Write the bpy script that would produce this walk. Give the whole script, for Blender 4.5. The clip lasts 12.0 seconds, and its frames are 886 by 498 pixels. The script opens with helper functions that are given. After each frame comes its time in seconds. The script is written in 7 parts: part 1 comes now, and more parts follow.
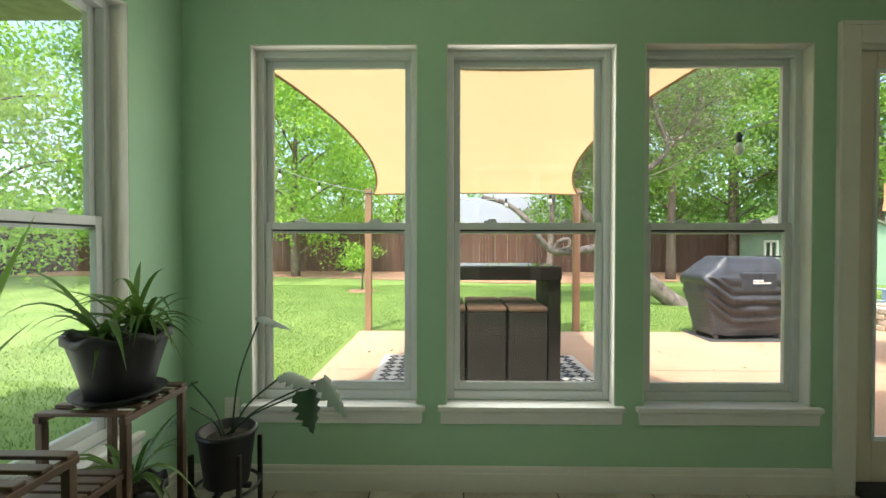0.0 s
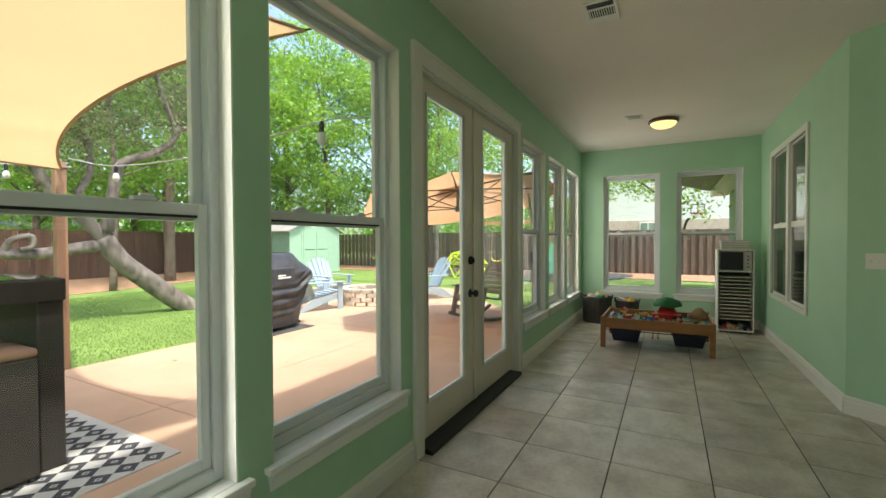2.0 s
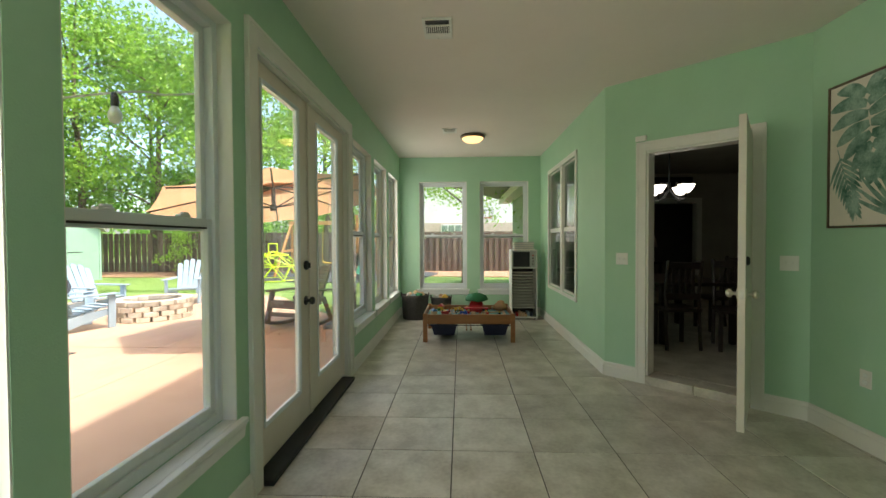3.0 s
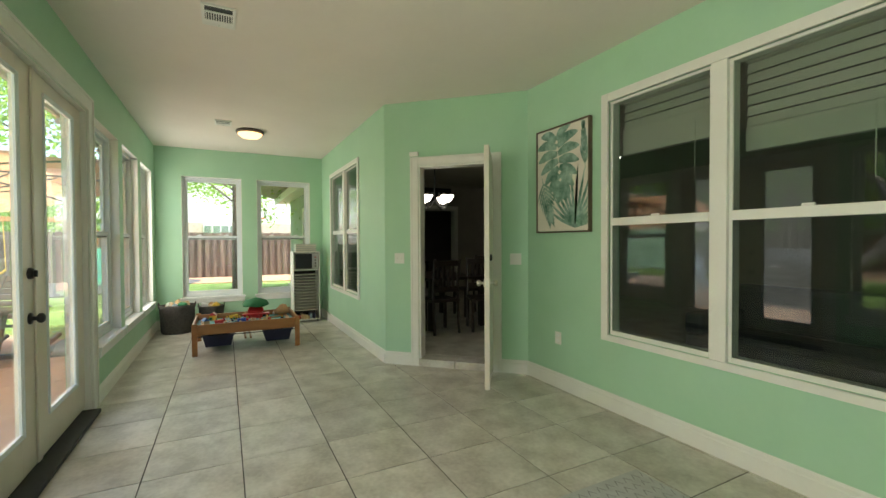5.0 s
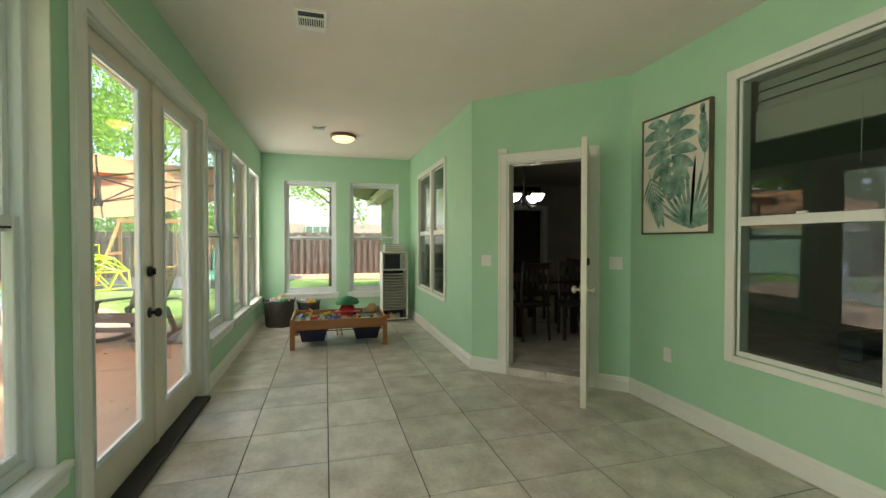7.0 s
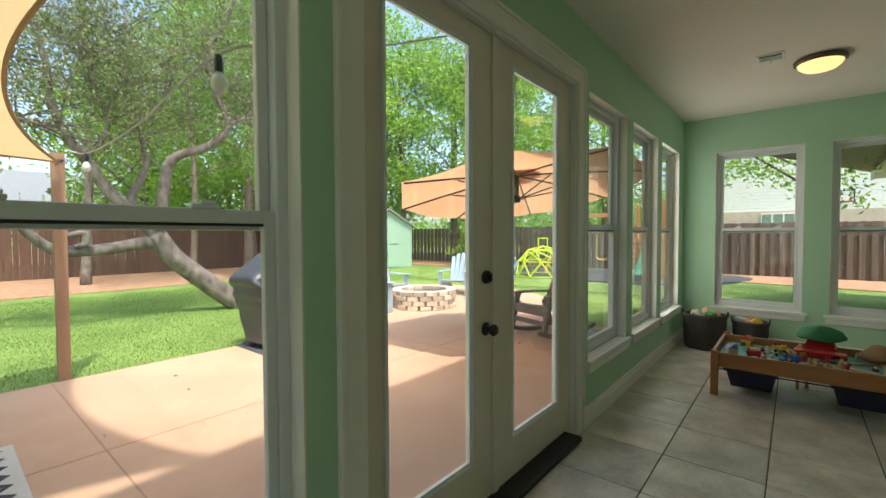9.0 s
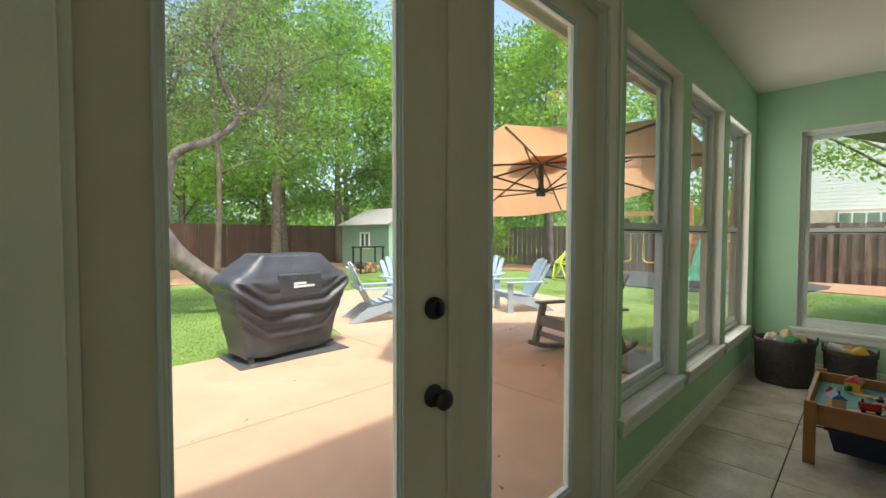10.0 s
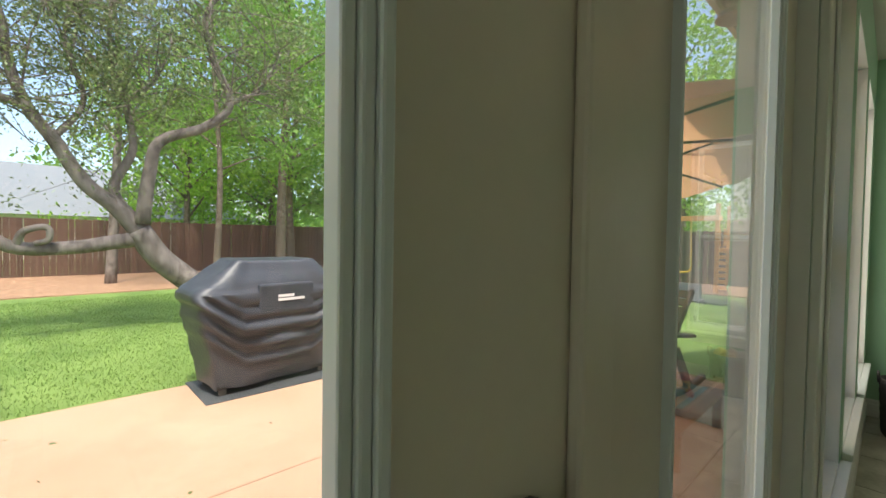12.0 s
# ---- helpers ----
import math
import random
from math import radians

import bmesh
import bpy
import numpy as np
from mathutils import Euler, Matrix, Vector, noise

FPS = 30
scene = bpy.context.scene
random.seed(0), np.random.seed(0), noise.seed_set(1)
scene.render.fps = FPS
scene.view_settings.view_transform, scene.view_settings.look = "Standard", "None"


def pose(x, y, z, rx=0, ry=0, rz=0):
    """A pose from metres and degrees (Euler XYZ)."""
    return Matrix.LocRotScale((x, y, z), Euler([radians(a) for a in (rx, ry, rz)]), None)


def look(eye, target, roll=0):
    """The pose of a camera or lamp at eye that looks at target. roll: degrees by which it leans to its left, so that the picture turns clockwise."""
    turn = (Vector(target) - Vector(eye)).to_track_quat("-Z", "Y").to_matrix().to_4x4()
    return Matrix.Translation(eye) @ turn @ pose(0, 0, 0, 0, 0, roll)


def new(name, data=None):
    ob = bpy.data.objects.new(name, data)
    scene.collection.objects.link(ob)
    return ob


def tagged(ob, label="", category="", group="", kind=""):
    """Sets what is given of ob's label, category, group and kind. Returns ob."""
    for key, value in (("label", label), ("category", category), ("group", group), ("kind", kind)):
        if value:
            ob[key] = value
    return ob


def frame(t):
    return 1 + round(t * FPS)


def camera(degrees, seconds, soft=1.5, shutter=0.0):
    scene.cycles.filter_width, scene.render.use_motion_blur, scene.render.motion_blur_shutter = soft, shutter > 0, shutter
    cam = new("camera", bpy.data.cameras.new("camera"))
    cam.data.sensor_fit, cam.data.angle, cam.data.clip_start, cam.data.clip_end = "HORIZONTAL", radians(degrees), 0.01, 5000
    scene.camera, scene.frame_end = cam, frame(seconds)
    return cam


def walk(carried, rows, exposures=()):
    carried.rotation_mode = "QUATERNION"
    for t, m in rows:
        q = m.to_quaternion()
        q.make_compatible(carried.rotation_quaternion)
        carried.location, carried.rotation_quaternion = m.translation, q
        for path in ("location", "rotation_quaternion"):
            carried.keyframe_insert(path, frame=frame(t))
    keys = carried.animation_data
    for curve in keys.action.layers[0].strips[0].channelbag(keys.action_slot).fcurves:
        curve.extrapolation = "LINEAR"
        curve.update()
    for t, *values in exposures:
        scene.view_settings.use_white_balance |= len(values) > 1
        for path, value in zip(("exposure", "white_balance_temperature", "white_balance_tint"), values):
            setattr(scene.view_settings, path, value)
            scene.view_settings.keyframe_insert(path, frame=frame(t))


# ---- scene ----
cam = camera(92.5, 12.0)
EYES = [
    (0, (-3.113, -1.294, 1.357), (-3.136, 0.705, 1.331), 0.1),
    (0.5, (-3.201, -1.079, 1.348), (-2.623, 0.835, 1.309), 0.1),
    (1, (-3.193, -0.83, 1.35), (-2.106, 0.848, 1.302), -0.0),
    (1.5, (-3.17, -0.596, 1.366), (-1.695, 0.754, 1.317), -0.1),
    (2, (-3.188, -0.347, 1.340), (-1.423, 0.593, 1.304), -0.3),
    (2.5, (-3.158, -0.216, 1.338), (-1.231, 0.317, 1.301), -0.1),
    (3, (-3.202, -0.099, 1.366), (-1.204, -0.016, 1.326), -0.3),
    (3.2, (-3.234, -0.051, 1.357), (-1.236, -0.131, 1.323), -0.3),
    (4.8, (-3.39, 0.051, 1.356), (-1.568, -0.772, 1.323), -0.3),
    (5, (-3.385, 0.037, 1.361), (-1.606, -0.875, 1.326), -0.3),
    (5.5, (-3.388, 0.011, 1.352), (-1.728, -1.104, 1.324), -0.1),
    (6, (-3.409, -0.046, 1.342), (-1.821, -1.261, 1.322), -0.3),
    (6.5, (-3.343, 0.019, 1.367), (-1.672, -1.08, 1.341), 0.1),
    (7, (-3.196, -0.026, 1.376), (-1.269, -0.561, 1.342), -0.0),
    (7.5, (-2.962, -0.124, 1.408), (-0.964, -0.031, 1.363), -0.3),
    (7.7, (-2.861, -0.150, 1.403), (-0.889, 0.179, 1.358), -0.4),
    (9.3, (-1.591, -0.129, 1.395), (-0.111, 1.214, 1.329), -0.1),
    (9.5, (-1.403, -0.059, 1.384), (0.059, 1.304, 1.319), 0),
    (10, (-0.956, 0.149, 1.405), (0.453, 1.566, 1.336), 0.1),
    (10.5, (-0.607, 0.418, 1.393), (0.761, 1.875, 1.329), 0.4),
    (11, (-0.383, 0.656, 1.401), (0.962, 2.135, 1.342), 0.6),
    (11.5, (-0.346, 0.809, 1.394), (0.993, 2.294, 1.342), 0.9),
    (12, (-0.328, 0.889, 1.397), (1.043, 2.345, 1.346), 0.9),
]
EXPOSURES = [(0, 1.83, 6600, 11), (1, 1.75, 6600, 11), (2, 1.78, 6600, 11), (3, 2.0, 6600, 11), (5, 2.6, 6600, 11), (6, 2.45, 6600, 11), (6.5, 2.5, 6600, 11), (7, 2.42, 6600, 11), (7.5, 2.22, 6600, 11), (9.5, 1.55, 6600, 11), (10.5, 1.6, 6600, 11), (12, 1.45, 6600, 11)]
walk(cam, [(t, look(e, g, r)) for t, e, g, r in EYES], EXPOSURES)

# ---- sky, sun, lamps ----
SUN_FROM = Vector((-0.18, -0.40, 1.0)).normalized()
world = bpy.data.worlds.new("sky")
scene.world = world
world.use_nodes = True
sky = world.node_tree.nodes.new("ShaderNodeTexSky")
sky.sky_type = "NISHITA"
sky.sun_disc = False
sky.sun_elevation = math.asin(SUN_FROM.z)
sky.sun_rotation = math.atan2(SUN_FROM.x, SUN_FROM.y)
sky.dust_density = 3.0
sky.air_density = 1.0
world.node_tree.links.new(sky.outputs[0], world.node_tree.nodes["Background"].inputs[0])
world.node_tree.nodes["Background"].inputs[1].default_value = 0.15
sun = new("sun", bpy.data.lights.new("sun", "SUN"))
sun.data.energy, sun.data.angle, sun.data.color = 1.5, radians(2.0), (1.0, 0.95, 0.86)
sun.matrix_world = look(SUN_FROM * 50, (0, 0, 0))


def sky_lamp(x, y, z, wide, high, turn, watts):
    """Sky light that falls in through an opening; turn 0 shines towards -y."""
    data = bpy.data.lights.new("window_daylight", "AREA")
    data.shape, data.size, data.size_y, data.energy, data.color = "RECTANGLE", wide, high, watts, (1.0, 1.0, 0.9)
    ob = new("window_daylight", data)
    ob.matrix_world = pose(x, y, z, -90, 0, turn)
    return ob


LAMP_WATTS = 3.8

# ---- materials ----
def material(name, a, b, rough=0.6, scale=8.0, bump=0.0, bump_scale=60.0, metal=0.0, stretch=(1, 1, 1), spread=0.0, coat=0.0, through_light=0.0, detail=6.0):
    """Two base colours mixed by coarse and fine noise, with fine relief."""
    m = bpy.data.materials.new(name)
    m.use_nodes = True
    t = m.node_tree
    n, link = t.nodes, t.links.new
    p = n["Principled BSDF"]
    co = n.new("ShaderNodeTexCoord")
    mp = n.new("ShaderNodeMapping")
    mp.inputs["Scale"].default_value = stretch
    link(co.outputs["Object"], mp.inputs[0])
    big, fine = n.new("ShaderNodeTexNoise"), n.new("ShaderNodeTexNoise")
    big.inputs["Scale"].default_value, big.inputs["Detail"].default_value = scale, detail
    fine.inputs["Scale"].default_value, fine.inputs["Detail"].default_value = scale * 9, 4
    link(mp.outputs[0], big.inputs[0]), link(mp.outputs[0], fine.inputs[0])
    add = n.new("ShaderNodeMath")
    add.operation = "MULTIPLY_ADD"
    add.inputs[1].default_value, add.inputs[2].default_value = 0.35, -0.175
    link(fine.outputs[0], add.inputs[0])
    total = n.new("ShaderNodeMath")
    total.operation = "ADD"
    link(big.outputs[0], total.inputs[0]), link(add.outputs[0], total.inputs[1])
    ramp = n.new("ShaderNodeValToRGB")
    ramp.color_ramp.elements[0].position, ramp.color_ramp.elements[1].position = 0.32, 0.68
    ramp.color_ramp.elements[0].color, ramp.color_ramp.elements[1].color = (*a, 1), (*b, 1)
    link(total.outputs[0], ramp.inputs[0])
    colour = ramp.outputs[0]
    if spread:
        info = n.new("ShaderNodeObjectInfo")
        shift = n.new("ShaderNodeVectorMath")
        shift.operation = "SCALE"
        shift.inputs[0].default_value = (37.0, 53.0, 11.0)
        link(info.outputs["Random"], shift.inputs["Scale"]), link(shift.outputs[0], mp.inputs["Location"])
        vary = n.new("ShaderNodeHueSaturation")
        mr = n.new("ShaderNodeMapRange")
        mr.inputs[3].default_value, mr.inputs[4].default_value = 1 - spread, 1 + spread
        link(info.outputs["Random"], mr.inputs[0]), link(mr.outputs[0], vary.inputs["Value"])
        link(colour, vary.inputs["Color"])
        colour = vary.outputs[0]
    link(colour, p.inputs["Base Color"])
    p.inputs["Roughness"].default_value, p.inputs["Metallic"].default_value = rough, metal
    p.inputs["Coat Weight"].default_value = coat
    if bump:
        relief = n.new("ShaderNodeTexNoise")
        relief.inputs["Scale"].default_value, relief.inputs["Detail"].default_value = bump_scale, 5
        link(mp.outputs[0], relief.inputs[0])
        bn = n.new("ShaderNodeBump")
        bn.inputs["Strength"].default_value, bn.inputs["Distance"].default_value = bump, 0.01
        link(relief.outputs[0], bn.inputs["Height"]), link(bn.outputs[0], p.inputs["Normal"])
    if through_light:
        tr, mix = n.new("ShaderNodeBsdfTranslucent"), n.new("ShaderNodeMixShader")
        link(colour, tr.inputs[0])
        mix.inputs[0].default_value = through_light
        link(p.outputs[0], mix.inputs[1]), link(tr.outputs[0], mix.inputs[2])
        link(mix.outputs[0], n["Material Output"].inputs[0])
    return m


def leaf_material(name, dark, light, glow=0.45):
    """Leaves whose colour differs from leaf to leaf and lets light through."""
    m = bpy.data.materials.new(name)
    m.use_nodes = True
    n, link = m.node_tree.nodes, m.node_tree.links.new
    p = n["Principled BSDF"]
    geo, ramp = n.new("ShaderNodeNewGeometry"), n.new("ShaderNodeValToRGB")
    ramp.color_ramp.elements[0].color, ramp.color_ramp.elements[1].color = (*dark, 1), (*light, 1)
    link(geo.outputs["Random Per Island"], ramp.inputs[0])
    link(ramp.outputs[0], p.inputs["Base Color"])
    p.inputs["Roughness"].default_value = 0.5
    tr, mix = n.new("ShaderNodeBsdfTranslucent"), n.new("ShaderNodeMixShader")
    link(ramp.outputs[0], tr.inputs[0])
    mix.inputs[0].default_value = glow
    link(p.outputs[0], mix.inputs[1]), link(tr.outputs[0], mix.inputs[2])
    link(mix.outputs[0], n["Material Output"].inputs[0])
    return m


def glow_material(name, colour, strength):
    m = bpy.data.materials.new(name)
    m.use_nodes = True
    p = m.node_tree.nodes["Principled BSDF"]
    p.inputs["Base Color"].default_value = (*colour, 1)
    p.inputs["Emission Color"].default_value = (*colour, 1)
    p.inputs["Emission Strength"].default_value = strength
    return m


def glass_material(name, gloss0=0.035, tint=(0.97, 1.0, 0.98), veil_mix=0.0):
    """A thin pane: clear, with the mirror gloss of real glass."""
    m = bpy.data.materials.new(name)
    m.use_nodes = True
    n, link = m.node_tree.nodes, m.node_tree.links.new
    clear, gloss, mix, edge_on = n.new("ShaderNodeBsdfTransparent"), n.new("ShaderNodeBsdfGlossy"), n.new("ShaderNodeMixShader"), n.new("ShaderNodeLayerWeight")
    clear.inputs[0].default_value = (*tint, 1)
    gloss.inputs["Roughness"].default_value = 0.0
    power, scale = n.new("ShaderNodeMath"), n.new("ShaderNodeMath")
    power.operation, scale.operation = "POWER", "MULTIPLY_ADD"
    power.inputs[1].default_value = 5.0
    scale.inputs[1].default_value, scale.inputs[2].default_value = 1 - gloss0, gloss0
    link(edge_on.outputs["Facing"], power.inputs[0]), link(power.outputs[0], scale.inputs[0]), link(scale.outputs[0], mix.inputs[0])
    # a pale veil mixed into the pane, standing in for glare and haze
    veil, film = n.new("ShaderNodeBsdfTranslucent"), n.new("ShaderNodeMixShader")
    veil.inputs[0].default_value = (0.85, 0.85, 0.8, 1)
    film.inputs[0].default_value = veil_mix
    link(clear.outputs[0], film.inputs[1]), link(veil.outputs[0], film.inputs[2])
    link(film.outputs[0], mix.inputs[1]), link(gloss.outputs[0], mix.inputs[2])
    link(mix.outputs[0], n["Material Output"].inputs[0])
    return m


MINT = material("mint_paint", (0.375, 0.60, 0.415), (0.40, 0.625, 0.44), 0.55, 3, 0.12, 180)
CEIL = material("ceiling_paint", (0.76, 0.69, 0.62), (0.79, 0.72, 0.65), 0.85, 2, 0.35, 130)
TRIM = material("white_trim_paint", (0.73, 0.72, 0.67), (0.77, 0.76, 0.71), 0.35, 5, 0.05, 90)
VINYL = material("white_vinyl", (0.66, 0.70, 0.71), (0.70, 0.74, 0.75), 0.35, 5)
SILL = material("sill_paint", (0.72, 0.74, 0.72), (0.77, 0.79, 0.77), 0.3, 5)
DOORPAINT = material("door_paint", (0.67, 0.605, 0.515), (0.71, 0.645, 0.555), 0.35, 5, 0.04, 60)
TILE = material("stone_look_tile", (0.385, 0.35, 0.29), (0.63, 0.595, 0.52), 0.34, 4.2, 0.12, 40, spread=0.07, detail=9.0)
GROUT = material("dark_grout", (0.06, 0.055, 0.045), (0.09, 0.08, 0.07), 0.9, 20)
BLACK = material("black_metal", (0.006, 0.006, 0.006), (0.012, 0.011, 0.01), 0.35, 30)
RUBBER = material("black_rubber", (0.01, 0.01, 0.01), (0.018, 0.018, 0.018), 0.6, 30)
GLASS = glass_material("window_glass", 0.03, (0.98, 1.0, 0.99), 0.006)
HOUSEGLASS = glass_material("house_window_glass", 0.055, (0.75, 0.8, 0.78))
CHROME = material("satin_nickel", (0.6, 0.57, 0.5), (0.65, 0.62, 0.55), 0.42, 10, metal=1.0)
PATIO = material("tan_patio_coating", (0.51, 0.325, 0.215), (0.58, 0.375, 0.255), 0.75, 1.3, 0.15, 150)
LAWN = material("lawn_soil_and_turf", (0.13, 0.215, 0.04), (0.22, 0.32, 0.075), 0.9, 1.1, 0.6, 90)
GRASS = leaf_material("grass_blades", (0.13, 0.24, 0.035), (0.26, 0.38, 0.08), 0.35)
MULCH = material("pine_mulch", (0.26, 0.13, 0.07), (0.52, 0.31, 0.19), 0.9, 9, 1.0, 50)
FENCE_A = material("stained_fence_wood", (0.085, 0.045, 0.03), (0.14, 0.075, 0.05), 0.8, 3, 0.3, 40, stretch=(6, 6, 0.6), spread=0.22)
FENCE_B = material("weathered_fence_wood", (0.12, 0.085, 0.065), (0.20, 0.15, 0.115), 0.85, 3, 0.3, 40, stretch=(6, 6, 0.6), spread=0.22)
SAIL = material("yellow_shade_cloth", (0.54, 0.385, 0.19), (0.575, 0.415, 0.21), 0.8, 1.5, 0.1, 200, through_light=0.62)
SAILEDGE = material("tan_webbing", (0.35, 0.2, 0.1), (0.4, 0.24, 0.12), 0.8, 20)
UMB = material("apricot_canopy_cloth", (0.66, 0.36, 0.18), (0.70, 0.39, 0.20), 0.8, 2, 0.08, 200, through_light=0.6)
POST = material("brown_post_wood", (0.30, 0.17, 0.10), (0.38, 0.23, 0.14), 0.75, 3, 0.2, 50, stretch=(5, 5, 0.6))
WICKER = material("dark_wicker", (0.026, 0.021, 0.018), (0.045, 0.037, 0.033), 0.75, 60, 0.3, 120, stretch=(1, 1, 2.5))
CUSHION = material("tan_cushion_cloth", (0.38, 0.23, 0.16), (0.44, 0.28, 0.2), 0.9, 15, 0.2, 200)
COVER = material("charcoal_cover_cloth", (0.042, 0.046, 0.056), (0.066, 0.071, 0.084), 0.42, 6, 0.1, 150)
WHITEMARK = material("white_print", (0.75, 0.75, 0.75), (0.8, 0.8, 0.8), 0.6, 10)
BARK = material("grey_oak_bark", (0.085, 0.065, 0.053), (0.29, 0.24, 0.205), 0.9, 9, 1.0, 45, stretch=(1, 1, 0.5))
BARK2 = material("brown_tree_bark", (0.10, 0.07, 0.05), (0.24, 0.18, 0.14), 0.9, 7, 1.0, 45)
LEAF_BRIGHT = leaf_material("bright_green_leaves", (0.20, 0.40, 0.035), (0.42, 0.62, 0.10), 0.5)
LEAF_MID = leaf_material("mid_green_leaves", (0.14, 0.29, 0.045), (0.33, 0.52, 0.11), 0.5)
LEAF_OAK = leaf_material("olive_oak_leaves", (0.09, 0.14, 0.04), (0.29, 0.33, 0.14), 0.4)
LEAF_DARK = leaf_material("dark_green_leaves", (0.07, 0.18, 0.03), (0.21, 0.36, 0.08), 0.45)
LEAF_POT = leaf_material("houseplant_leaves", (0.035, 0.11, 0.02), (0.14, 0.26, 0.05), 0.3)
LEAF_MONSTERA = leaf_material("monstera_leaf", (0.03, 0.075, 0.035), (0.045, 0.10, 0.05), 0.25)
STONE = material("tan_wall_stone", (0.46, 0.36, 0.26), (0.70, 0.61, 0.50), 0.85, 6, 0.6, 40, spread=0.28)
PLASTIC_BLUE = material("pale_blue_plastic", (0.30, 0.39, 0.46), (0.36, 0.45, 0.52), 0.5, 6)
PLASTIC_GREY = material("grey_brown_plastic", (0.16, 0.145, 0.135), (0.22, 0.2, 0.185), 0.5, 6)
SHED = material("sage_shed_paint", (0.22, 0.33, 0.25), (0.27, 0.38, 0.30), 0.7, 2, 0.1, 60)
SHEDDOOR = material("pale_mint_shed_paint", (0.34, 0.50, 0.38), (0.38, 0.55, 0.42), 0.7, 2, 0.1, 60)
ROOF = material("grey_shingles", (0.26, 0.25, 0.24), (0.36, 0.35, 0.34), 0.9, 12, 0.6, 30)
SIDING = material("sage_lap_siding", (0.30, 0.38, 0.30), (0.34, 0.42, 0.34), 0.7, 3)
NEIGHBOUR = material("white_siding", (0.76, 0.74, 0.70), (0.80, 0.78, 0.74), 0.8, 2)
NEIGHBRICK = material("pale_brick", (0.48, 0.36, 0.30), (0.58, 0.46, 0.39), 0.85, 9)
LIME = material("lime_steel_paint", (0.55, 0.72, 0.02), (0.6, 0.78, 0.03), 0.4, 10)
CEDAR = material("orange_cedar", (0.50, 0.23, 0.07), (0.60, 0.30, 0.10), 0.7, 4, 0.2, 40)
SLIDE = material("green_slide_plastic", (0.05, 0.28, 0.16), (0.07, 0.33, 0.2), 0.4, 5)
MAT = material("grey_rubber_mulch", (0.045, 0.05, 0.055), (0.08, 0.085, 0.09), 0.9, 8, 0.6, 60)
TABLEWOOD = material("orange_maple", (0.27, 0.105, 0.03), (0.35, 0.15, 0.048), 0.4, 3, 0.05, 30, stretch=(4, 0.6, 4))
NAVY = material("navy_bin_plastic", (0.006, 0.008, 0.03), (0.01, 0.012, 0.04), 0.5, 10)
DARKWOOD = material("espresso_wood", (0.018, 0.011, 0.008), (0.035, 0.022, 0.016), 0.4, 5)
STANDWOOD = material("brown_bamboo", (0.055, 0.03, 0.017), (0.10, 0.058, 0.033), 0.5, 8)
POTBLACK = material("black_glazed_pot", (0.006, 0.006, 0.009), (0.011, 0.012, 0.017), 0.5, 6)
SOIL = material("potting_soil", (0.02, 0.014, 0.01), (0.04, 0.03, 0.02), 0.95, 40, 0.8, 90)
BASKET = material("dark_woven_basket", (0.03, 0.027, 0.024), (0.06, 0.054, 0.048), 0.8, 40, 0.7, 100)
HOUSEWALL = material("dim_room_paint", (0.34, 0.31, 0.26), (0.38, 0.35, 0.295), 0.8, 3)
CANVAS = material("cream_canvas", (0.72, 0.66, 0.57), (0.77, 0.71, 0.62), 0.8, 8, 0.1, 250)
PRINTGREEN = material("teal_leaf_print", (0.06, 0.16, 0.11), (0.36, 0.50, 0.42), 0.8, 11)
GOLDFRAME = material("brown_frame", (0.10, 0.07, 0.045), (0.15, 0.11, 0.07), 0.4, 8)
BLIND = material("cream_blind", (0.68, 0.64, 0.55), (0.72, 0.68, 0.59), 0.6, 6)
LAMPGLASS = glow_material("lit_lamp_glass", (1.0, 0.58, 0.22), 0.55)
BULBGLASS = material("bulb_glass", (0.6, 0.6, 0.55), (0.7, 0.7, 0.65), 0.1, 5)
SHADEGLASS = glow_material("lit_pendant_glass", (1.0, 0.93, 0.80), 1.0)
DOWNLIGHT = glow_material("lit_downlight", (1.0, 0.95, 0.85), 1.5)
RED = material("red_plastic", (0.42, 0.02, 0.02), (0.5, 0.03, 0.03), 0.4, 10)
GREEN = material("green_toy_felt", (0.02, 0.16, 0.06), (0.03, 0.2, 0.08), 0.7, 10)
BLUEPLAY = material("teal_play_board", (0.04, 0.22, 0.24), (0.10, 0.36, 0.38), 0.5, 5)
YELLOW = material("yellow_plastic", (0.6, 0.38, 0.04), (0.7, 0.45, 0.05), 0.4, 10)
BEECH = material("beech_toy_wood", (0.50, 0.34, 0.19), (0.58, 0.41, 0.24), 0.5, 8)
GREYWHITE = material("pale_grey_cloth", (0.42, 0.42, 0.40), (0.50, 0.50, 0.48), 0.9, 12, 0.3, 90)
RUGDARK = material("charcoal_rug_fibre", (0.035, 0.037, 0.045), (0.055, 0.057, 0.065), 0.9, 40, 0.3, 200)
RUGLIGHT = material("cream_rug_fibre", (0.55, 0.53, 0.50), (0.62, 0.60, 0.56), 0.9, 40, 0.3, 200)


# ---- builders ----
def part(name, bm, mat, parent=None, label="", smooth=False):
    me = bpy.data.meshes.new(name)
    bm.normal_update()
    bm.to_mesh(me)
    bm.free()
    me.materials.append(mat)
    if smooth:
        me.shade_smooth()
    ob = new(name, me)
    if parent is not None:
        ob.parent = parent
    if label:
        ob["label"] = label
    return ob


def shared(name, me, parent, m):
    ob = new(name, me)
    ob.parent = parent
    ob.matrix_basis = m
    return ob


def thing(name, label, category, m=None, group="", kind=""):
    ob = new(name)
    if m is not None:
        ob.matrix_basis = m
    return tagged(ob, label, category, group, kind)


